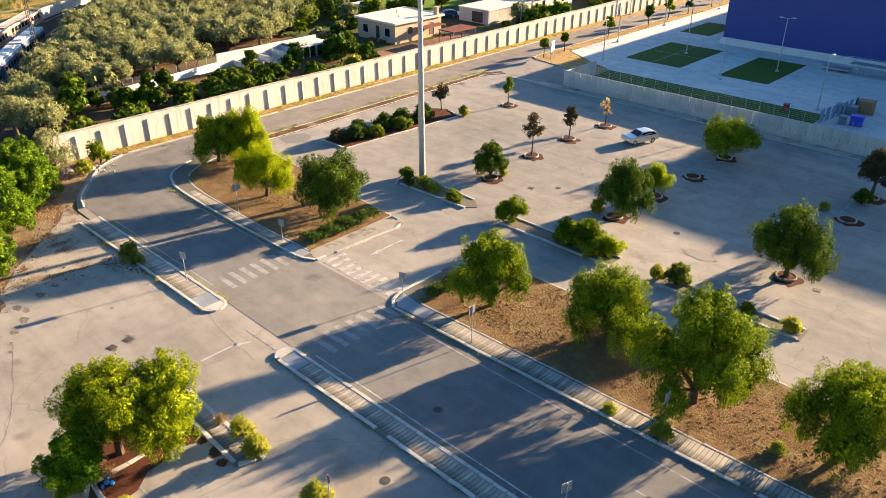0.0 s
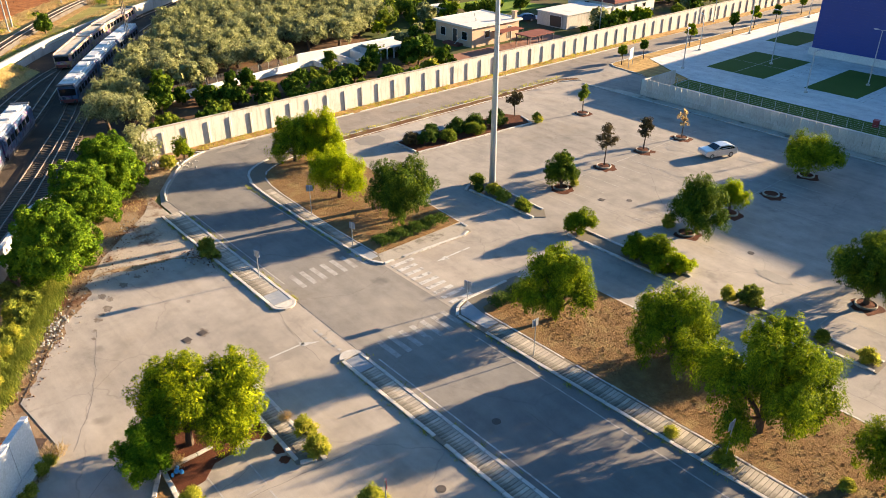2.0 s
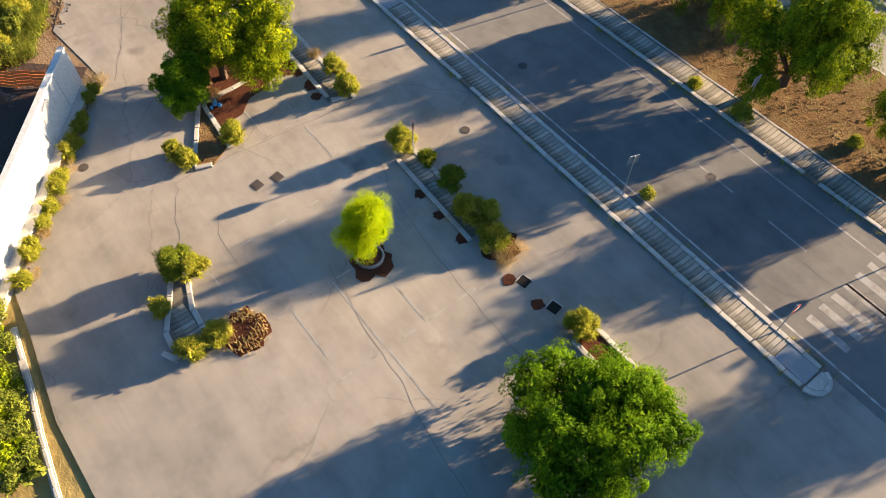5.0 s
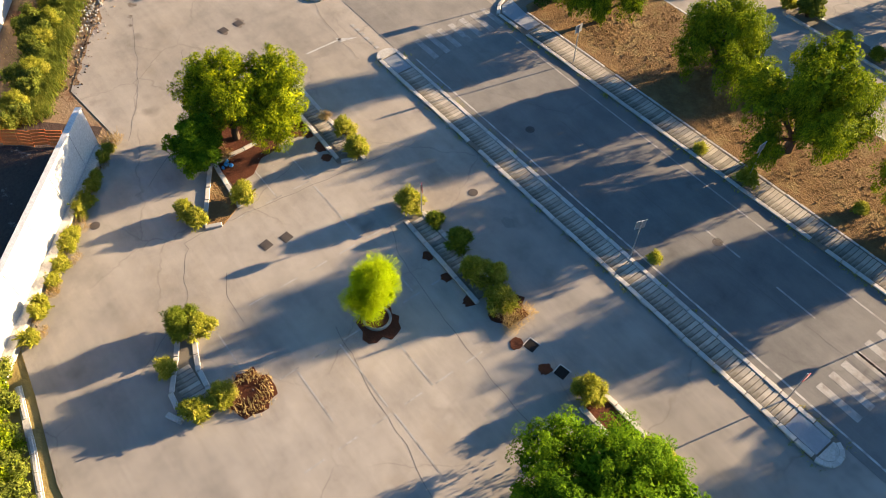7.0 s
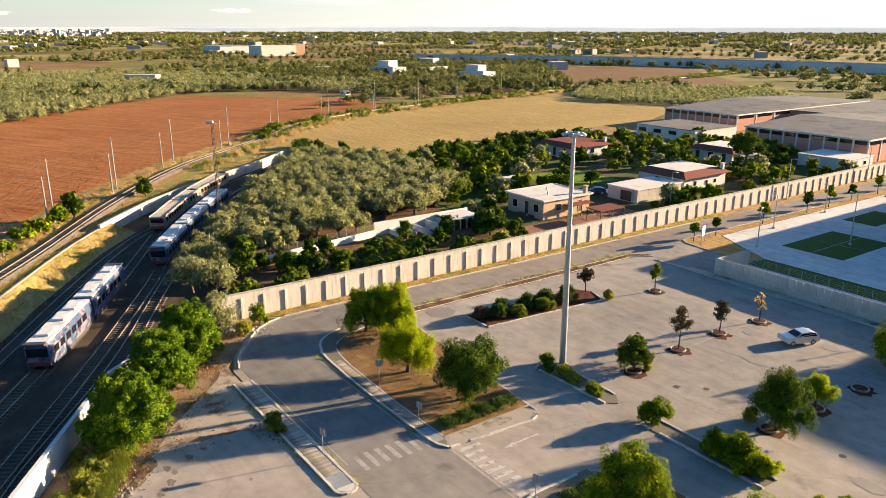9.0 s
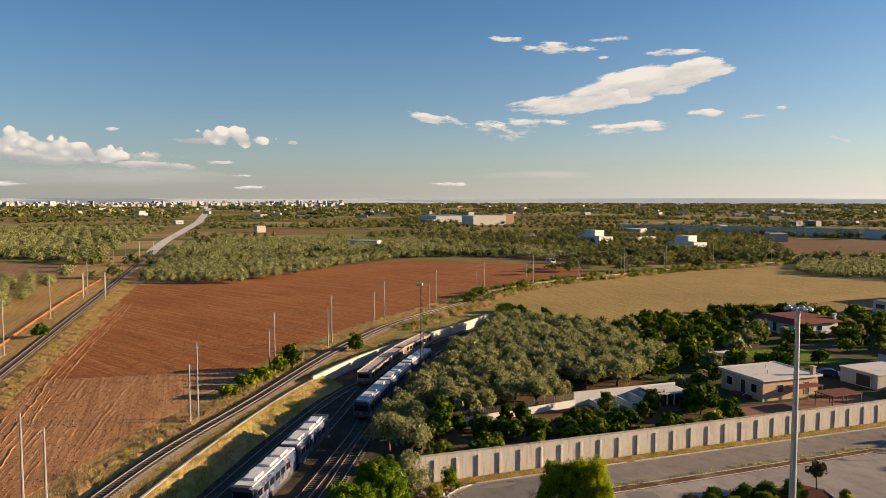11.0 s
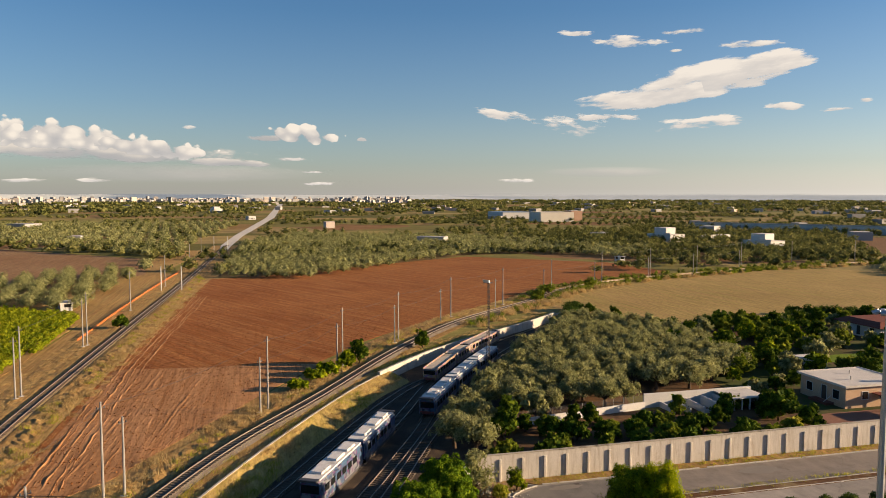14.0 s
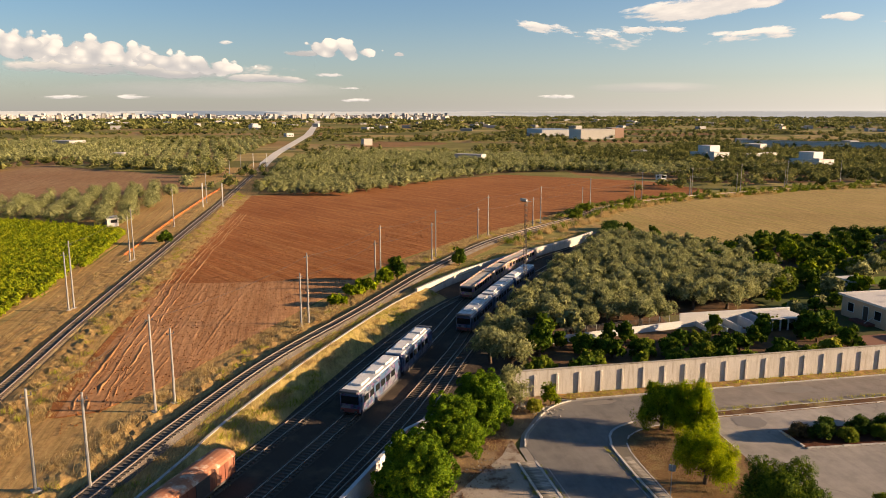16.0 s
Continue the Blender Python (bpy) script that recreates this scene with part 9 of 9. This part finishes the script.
# ---- white houses and plant in the distance ----
def far_house(x, y, w, d, h, label, up=0):
    t = thing("house", (x, y, -0.1), 0.3, label, "house", "distant houses")
    part("wall", Geo().box(-w / 2, -d / 2, 0, w / 2, d / 2, h), WHITE_WALL, t)
    part("roof", Geo().box(-w / 2 - 0.2, -d / 2 - 0.2, h, w / 2 + 0.2, d / 2 + 0.2, h + 0.3), FLAT_ROOF, t)
    if up:
        part("upper_floor", Geo().box(-w * 0.3, -d * 0.3, h + 0.3, w * 0.2, d * 0.35, h + up), WHITE_WALL, t)
        part("terrace_wall", Geo().box(w * 0.25, -d / 2, h + 0.3, w / 2, -d / 2 + 0.3, h + 1.3), WHITE_WALL, t)
    for k in range(max(2, int(w / 3.5))):
        part("window", Geo().box(w / 2 - 0.02, -d / 2 + 1 + k * (d - 2) / max(2, int(w / 3.5)), 1.2, w / 2 + 0.06, -d / 2 + 2.2 + k * (d - 2) / max(2, int(w / 3.5)), 2.6), GLASS, t)
        part("window", Geo().box(-w / 2 + 1 + k * 3.2, -d / 2 - 0.06, 1.2, -w / 2 + 2.2 + k * 3.2, -d / 2 + 0.02, 2.6), GLASS, t)


far_house(-490.8, 296, 22, 15, 5.4, "white farmhouse with an upper terrace among groves", 5.0)
far_house(-406.4, 314, 20, 14, 5.4, "white farmhouse with an upper floor among groves", 4.6)
far_house(-498.8, 342, 8, 28, 3.8, "long low white farm building")
far_house(-1500, -60, 30, 16, 7, "distant white farmhouse in the plain", 4)
far_house(-1060, 3, 14, 10, 4.5, "small pale building beside the white road")
far_house(-352, 186, 4, 3.4, 2.2, "small white hut beside a field")
far_house(-243, -52, 7, 3.2, 2.2, "small white hut at the edge of a vineyard")
plain_block("factory", -920, 355, -880, 400, 12.0, surface("pale_factory_panel", (0.60, 0.56, 0.48), (0.52, 0.48, 0.41), 0.1, 3, 0.8), FLAT_ROOF, "pale factory hall in the plain", "factory")
plain_block("factory", -1080, 350, -1010, 400, 9.0, WHITE_WALL, plain("blue_grey_roof", (0.16, 0.24, 0.34), 0.5), "factory hall with a blue-grey roof", "factory")
plain_block("silo", -935, 412, -915, 428, 13.0, plain("rust_tan_silo", (0.36, 0.22, 0.15), 0.8), FLAT_ROOF, "tan block beside the factory", "factory")
VIA = smooth([(-660, 432), (-619, 470), (-546, 526), (-467, 568), (-400, 592), (-300, 615), (-180, 640)], 8.0)
via = thing("road_viaduct", (0, 0, 0), 0, "long raised road on a pale concrete retaining wall", "viaduct", "", "structure")
part("wall", Geo().strip(VIA, 11.0, -0.1, 6.3), WHITE_WALL, via)
part("parapet", Geo().strip(offset(VIA, 5.4), 0.35, 6.3, 7.2), CONCRETE, via)
part("parapet", Geo().strip(offset(VIA, -5.4), 0.35, 6.3, 7.2), CONCRETE, via)
part("roadway", Geo().strip(VIA, 10.0, 6.31), ROAD, via)
for x, y, a in walk_line(offset(VIA, -5.58), 12.0):
    part("pilaster", Geo().box(-0.3, -0.12, 0, 0.3, 0.12, 6.3, 0, Matrix.Translation((x, y, 0)) @ Matrix.Rotation(a, 4, "Z")), WHITE_WALL, via)
for x, y, a in walk_line(offset(VIA, 5.58), 12.0):
    part("pilaster", Geo().box(-0.3, -0.12, 0, 0.3, 0.12, 6.3, 0, Matrix.Translation((x, y, 0)) @ Matrix.Rotation(a, 4, "Z")), WHITE_WALL, via)

# the town on the horizon and scattered white buildings
def windows_mat(name, c):
    m, N, L, B = mat_new(name)
    gi = N.new("ShaderNodeNewGeometry")
    col = ramp(N, L, gi.outputs["Random Per Island"], [(0.0, tuple(x * 0.55 for x in c)), (0.4, c), (0.8, tuple(min(1, x * 1.15) for x in c)), (1.0, (0.55, 0.42, 0.32))])
    L.new(col, B.inputs["Base Color"])
    B.inputs["Roughness"].default_value = 0.9
    return m


TOWN = windows_mat("pale_town_walls", (0.31, 0.30, 0.29))
g, gw = Geo(), Geo()
tr = random.Random(21)
for i in range(1900):
    a = radians(tr.uniform(168, 204) if i % 5 else tr.uniform(100, 195))
    r = tr.uniform(3050, 4400) if i % 5 else 520 + 3700 * tr.random()
    x, y = r * math.cos(a), r * math.sin(a)
    if r < 1500 and (abs(y + 20 + (x + 520) * 0.064) < 45 or i % 3):
        continue
    w, d, h = tr.uniform(8, 22), tr.uniform(8, 22), (tr.uniform(6, 16) if i % 14 else tr.uniform(16, 26)) if i % 5 else tr.uniform(4, 8)
    m = Matrix.Translation((x, y, 0)) @ Matrix.Rotation(tr.uniform(0, 1.5), 4, "Z")
    g.box(-w / 2, -d / 2, 0, w / 2, d / 2, h, 0, m)
    n = int(h / 3.3)
    for k in range(n):
        if h > 9:
            gw.box(-w / 2 - 0.05, -d / 2 - 0.05, 1.2 + k * 3.3, w / 2 + 0.05, d / 2 + 0.05, 2.4 + k * 3.3, 0, m)
tagged(solid("town", g, TOWN, "pale blocks of a town on the horizon", "town", "stuff"), kind="stuff")
tagged(solid("town_windows", gw, plain("shaded_window_bands", (0.30, 0.30, 0.30), 0.5), "window rows of the distant town", "windows", "stuff"), kind="stuff")
# low ridge closing the plain
g = Geo()
n = 180
rid = []
for k in range(n + 1):
    a = 2 * math.pi * k / n
    h = 34.5 + 5.0 * noise.noise(Vector((math.cos(a) * 4, math.sin(a) * 4, 0))) + 2.5 * noise.noise(Vector((math.cos(a) * 19, math.sin(a) * 19, 5)))
    rid.append((a, h))
g.add([(4550 * math.cos(a), 4550 * math.sin(a), -0.5) for a, h in rid] + [(4700 * math.cos(a), 4700 * math.sin(a), h * 0.8) for a, h in rid] + [(4800 * math.cos(a), 4800 * math.sin(a), h) for a, h in rid], [(j * (n + 1) + k, j * (n + 1) + k + 1, (j + 1) * (n + 1) + k + 1, (j + 1) * (n + 1) + k) for j in (0, 1) for k in range(n)])
# distance haze painted in: pale grey colour and a faint glow
HILLS, hn, hl, hb = mat_new("hills_painted_haze")
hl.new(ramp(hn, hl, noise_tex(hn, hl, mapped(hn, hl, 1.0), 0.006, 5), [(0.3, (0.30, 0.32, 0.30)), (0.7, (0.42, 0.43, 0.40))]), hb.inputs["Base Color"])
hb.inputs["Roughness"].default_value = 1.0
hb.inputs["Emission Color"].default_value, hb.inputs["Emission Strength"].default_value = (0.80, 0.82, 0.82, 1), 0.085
solid("backdrop_hills", g, HILLS, "low rise on the horizon, its haze painted as a glow", "hills")


# glowing ring painted as pale haze, low over the whole horizon
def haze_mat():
    """Painted white haze: a glow that thins out upwards, stronger on the sun's side."""
    m, N, L, B = mat_new("painted_haze_glow")
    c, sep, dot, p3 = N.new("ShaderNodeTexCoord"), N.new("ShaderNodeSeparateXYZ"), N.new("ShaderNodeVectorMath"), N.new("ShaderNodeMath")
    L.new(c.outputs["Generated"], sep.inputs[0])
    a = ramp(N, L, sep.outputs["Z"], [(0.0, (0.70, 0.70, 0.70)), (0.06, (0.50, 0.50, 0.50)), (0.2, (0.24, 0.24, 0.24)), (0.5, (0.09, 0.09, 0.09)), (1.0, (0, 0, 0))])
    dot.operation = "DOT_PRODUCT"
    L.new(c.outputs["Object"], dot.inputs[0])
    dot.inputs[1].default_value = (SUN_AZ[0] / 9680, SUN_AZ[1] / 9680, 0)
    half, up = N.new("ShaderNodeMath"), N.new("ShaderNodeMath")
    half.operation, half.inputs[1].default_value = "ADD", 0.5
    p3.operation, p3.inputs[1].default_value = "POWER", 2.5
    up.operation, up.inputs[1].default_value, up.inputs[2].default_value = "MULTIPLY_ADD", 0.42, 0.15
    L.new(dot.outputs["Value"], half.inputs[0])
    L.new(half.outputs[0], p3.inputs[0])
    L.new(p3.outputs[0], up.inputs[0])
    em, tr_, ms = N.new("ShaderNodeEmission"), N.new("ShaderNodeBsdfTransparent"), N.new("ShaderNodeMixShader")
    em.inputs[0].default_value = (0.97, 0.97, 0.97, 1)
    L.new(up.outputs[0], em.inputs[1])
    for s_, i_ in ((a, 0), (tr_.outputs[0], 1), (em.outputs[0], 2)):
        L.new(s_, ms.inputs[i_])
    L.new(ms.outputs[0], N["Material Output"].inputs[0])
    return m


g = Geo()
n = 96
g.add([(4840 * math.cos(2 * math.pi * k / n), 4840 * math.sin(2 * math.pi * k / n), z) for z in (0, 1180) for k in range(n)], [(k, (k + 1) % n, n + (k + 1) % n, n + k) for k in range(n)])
solid("backdrop_haze", g, haze_mat(), "glowing ring painted as pale haze over the horizon", "haze")


# ---- clouds: far backdrop ----
def cloud_mat(name, size, stretch, edge, flat, tones, bright, ragged=2.2, billow=0.0):
    """Ragged glowing cloud, its light and shade painted in: layered noise eats into an oval. size: metres of the large
    lumps; flat: how sharply the underside is cut.
    """
    m, N, L, B = mat_new(name)
    def mth(op, p, q=None, r=None):
        k = N.new("ShaderNodeMath")
        k.operation = op
        for sock, v in zip(k.inputs, (p, q, r)):
            if isinstance(v, (int, float)):
                sock.default_value = v
            elif v is not None:
                L.new(v, sock)
        return k.outputs[0]
    c, sep, info, off = N.new("ShaderNodeTexCoord"), N.new("ShaderNodeSeparateXYZ"), N.new("ShaderNodeObjectInfo"), N.new("ShaderNodeVectorMath")
    L.new(c.outputs["Generated"], sep.inputs[0])
    shift = N.new("ShaderNodeCombineXYZ")
    L.new(mth("MULTIPLY", info.outputs["Random"], 9000.0), shift.inputs[1])
    off.operation = "ADD"
    L.new(c.outputs["Object"], off.inputs[0])
    L.new(shift.outputs[0], off.inputs[1])
    mp = N.new("ShaderNodeMapping")
    mp.inputs["Scale"].default_value = [q / size for q in stretch]
    L.new(off.outputs[0], mp.inputs[0])
    n = noise_tex(N, L, mp.outputs[0], 1.0, 9, 0.6)
    if billow:
        vo = N.new("ShaderNodeTexVoronoi")
        vo.feature = "SMOOTH_F1"
        vo.inputs["Scale"].default_value, vo.inputs["Smoothness"].default_value = 2.2, 0.7
        L.new(mp.outputs[0], vo.inputs["Vector"])
        n = mth("ADD", mth("MULTIPLY", n, 1.0 - billow), mth("MULTIPLY", mth("SUBTRACT", 0.95, vo.outputs["Distance"]), billow))
    dx = mth("MULTIPLY_ADD", sep.outputs["X"], 2.7, -1.35)
    dz = mth("MULTIPLY_ADD", sep.outputs["Z"], 2.7, -1.35)
    low = mth("MULTIPLY", dz, mth("MULTIPLY_ADD", mth("LESS_THAN", dz, -0.15), flat, 1.0))
    d2 = mth("ADD", mth("MULTIPLY", dx, dx), mth("MULTIPLY", low, low))
    body = mth("ADD", mth("MULTIPLY_ADD", d2, -0.85, 0.62), mth("MULTIPLY_ADD", n, ragged, -0.5 * ragged))
    alpha = ramp(N, L, body, [(0.0, (0, 0, 0)), (edge, (1, 1, 1))])
    # painted sunlight: colour paler towards the top and right, greyer below
    lit = mth("ADD", mth("MULTIPLY", dz, 0.30), mth("ADD", mth("MULTIPLY", dx, 0.06), mth("MULTIPLY_ADD", n, 1.5, -0.30)))
    col = ramp(N, L, lit, [(0.10, tones[0]), (0.45, tones[1]), (0.72, tones[2])])
    em, tr_, ms = N.new("ShaderNodeEmission"), N.new("ShaderNodeBsdfTransparent"), N.new("ShaderNodeMixShader")
    L.new(col, em.inputs[0])
    em.inputs[1].default_value = bright
    L.new(alpha, ms.inputs[0])
    L.new(tr_.outputs[0], ms.inputs[1])
    L.new(em.outputs[0], ms.inputs[2])
    L.new(ms.outputs[0], N["Material Output"].inputs[0])
    return m


def cloud(az, el, w, h, material, label, lean=0.0, near=0):
    """A flat far cloud: azimuth from +y to the left, elevation, width and height in degrees."""
    R = 4750 - near * 6
    a, e = radians(az), radians(el)
    c = Vector((-math.sin(a) * math.cos(e), math.cos(a) * math.cos(e), math.sin(e))) * R + Vector((-2, 1, 34))
    W, H = 2.7 * R * math.tan(radians(w / 2)), 2.7 * R * math.tan(radians(h / 2))
    g = Geo().add([(-W / 2, 0, -H / 2), (W / 2, 0, -H / 2), (W / 2, 0.01, H / 2), (-W / 2, 0.01, H / 2)], [(0, 1, 2, 3)])
    ob = solid("backdrop_cloud", g, material, label, "cloud")
    ob.matrix_basis = Matrix.Translation(c) @ Matrix.Rotation(a, 4, "Z") @ Matrix.Rotation(e, 4, "X") @ Matrix.Rotation(radians(-lean), 4, "Y")
    return ob


GREY_TONES = [(0.46, 0.49, 0.53), (0.66, 0.66, 0.66), (0.97, 0.93, 0.86)]
PALE_TONES = [(0.62, 0.64, 0.66), (0.76, 0.75, 0.74), (0.95, 0.92, 0.87)]
CUMULUS = cloud_mat("cumulus_cloud", 115, (0.75, 1, 1.0), 0.14, 1.0, GREY_TONES, 0.34, 2.9, 0.5)
DECK = cloud_mat("grey_cloud_deck", 240, (0.45, 1, 1.6), 0.30, 0.4, [(0.42, 0.45, 0.49), (0.52, 0.54, 0.56), (0.80, 0.77, 0.72)], 0.33, 4.0)
LENS = cloud_mat("smooth_lens_cloud", 150, (0.40, 1, 1.7), 0.30, 0.2, PALE_TONES, 0.33, 3.6)
STREAK = cloud_mat("streaky_cloud", 75, (0.42, 1, 1.6), 0.6, 0.2, PALE_TONES, 0.33, 5.5)
VEIL = cloud_mat("thin_veil_cloud", 500, (0.3, 1, 1.8), 2.2, 0.1, PALE_TONES, 0.27, 1.0)
BANK, BIT, RAGGED = "bank of white cumulus clouds, shaded undersides painted grey", "thin streak of white cloud", "large ragged white cloud"
cloud(55.2, 8.40, 11.2, 3.0, LENS, RAGGED, 9, 1)
cloud(59.8, 7.15, 11.6, 1.9, LENS, RAGGED, 5, 2)
cloud(51.9, 9.05, 5.2, 1.7, LENS, RAGGED, 6, 3)
cloud(53.3, 10.39, 4.7, 0.55, STREAK, BIT, -2, 1)
for az, el, w, h, lean in ((70.8, 6.0, 4.4, 0.8, -7), (66.7, 5.15, 6.8, 1.35, -5), (63.3, 5.71, 5.3, 0.75, 0), (56.3, 5.14, 6.6, 1.05, 4), (51.06, 6.10, 2.4, 0.7, -2), (47.76, 5.73, 2.0, 0.3, 2), (46.37, 6.27, 1.0, 0.4, 0), (61.8, 11.05, 5.0, 1.0, -2), (65.4, 11.79, 2.4, 0.45, -2),
                            (57.8, 11.57, 3.8, 0.42, 0), (58.64, 10.28, 1.1, 0.3, 0), (42.38, 3.92, 1.6, 0.8, -18), (37.9, 7.56, 1.8, 0.45, 6), (86.72, 2.68, 2.1, 0.35, 0), (85.3, 1.67, 2.2, 0.22, 0), (84.5, 0.80, 4.4, 0.3, 0), (104.6, 0.90, 3.8, 0.36, 0), (100.3, 0.97, 2.4, 0.34, 0), (69.7, 1.05, 2.8, 0.35, 0)):
    cloud(az, el, w, h, STREAK, BIT, lean)
cloud(99.5, 2.75, 17.5, 1.7, DECK, BANK, 0, 1)
cloud(102.8, 3.75, 11.0, 3.1, CUMULUS, BANK, -2, 2)
cloud(96.9, 3.15, 10.5, 2.0, CUMULUS, BANK, -6, 3)
cloud(107.6, 3.95, 7.0, 3.1, CUMULUS, BANK, 0, 4)
cloud(91.4, 2.3, 7.0, 0.75, DECK, BANK, -2, 2)
cloud(94.1, 4.76, 1.1, 0.38, STREAK, BIT)
cloud(86.2, 4.30, 6.0, 2.05, CUMULUS, "small white cumulus cloud", -4, 1)
cloud(88.6, 4.15, 3.2, 0.8, DECK, "small white cumulus cloud", 0, 0)
cloud(81.6, 4.13, 1.3, 0.65, CUMULUS, "tiny white cloud")
cloud(63.2, 1.67, 12.0, 1.0, VEIL, "faint veil of cloud low over the horizon", 0, -1)
cloud(96.1, 1.5, 26.0, 1.8, VEIL, "hazy band of cloud over the town", 0, -1)

# ---- kerbstones, slabs and panels, piece by piece ----
pr = random.Random(11)
for parent, pts, me, extra, _ in PIECE_JOBS:
    if me == "slab":
        step = max(0.285, math.dist(pts[0], pts[1]) / 296)
        for x, y, a in walk_line(pts, step):
            m = Matrix.Translation((x, y, 0.086 + pr.uniform(-0.004, 0.004))) @ Matrix.Rotation(a + radians(pr.uniform(-0.8, 0.8)), 4, "Z")
            piece("paving_slab", SLAB_ME, m @ Matrix.Diagonal((step / 0.285 * 1.14, extra / 0.5, 1, 1)), parent)
    elif me == "panel":
        for x, y, a in walk_line(pts, 0.95):
            piece("panel", extra, Matrix.Translation((x, y + pr.uniform(-0.02, 0.02), 0.69 + pr.uniform(-0.02, 0.02))), parent)
    else:
        n = 0
        short = me == "short"
        me = STONE if short else me
        for x, y, a in walk_line(pts, 0.36 if short else 1.0):
            n += 1
            if n > 290:
                break
            if pr.random() < 0.02 * extra / 1.5:
                continue
            m = Matrix.Translation((x, y, pr.uniform(-0.015, 0.01))) @ Euler((radians(pr.gauss(0, extra)), radians(pr.gauss(0, 0.6)), a + radians(pr.gauss(0, extra * 0.6)))).to_matrix().to_4x4()
            piece("kerb_stone", me, m @ Matrix.Diagonal((0.40 if short else 1.0, 1, 1, 1)), parent)
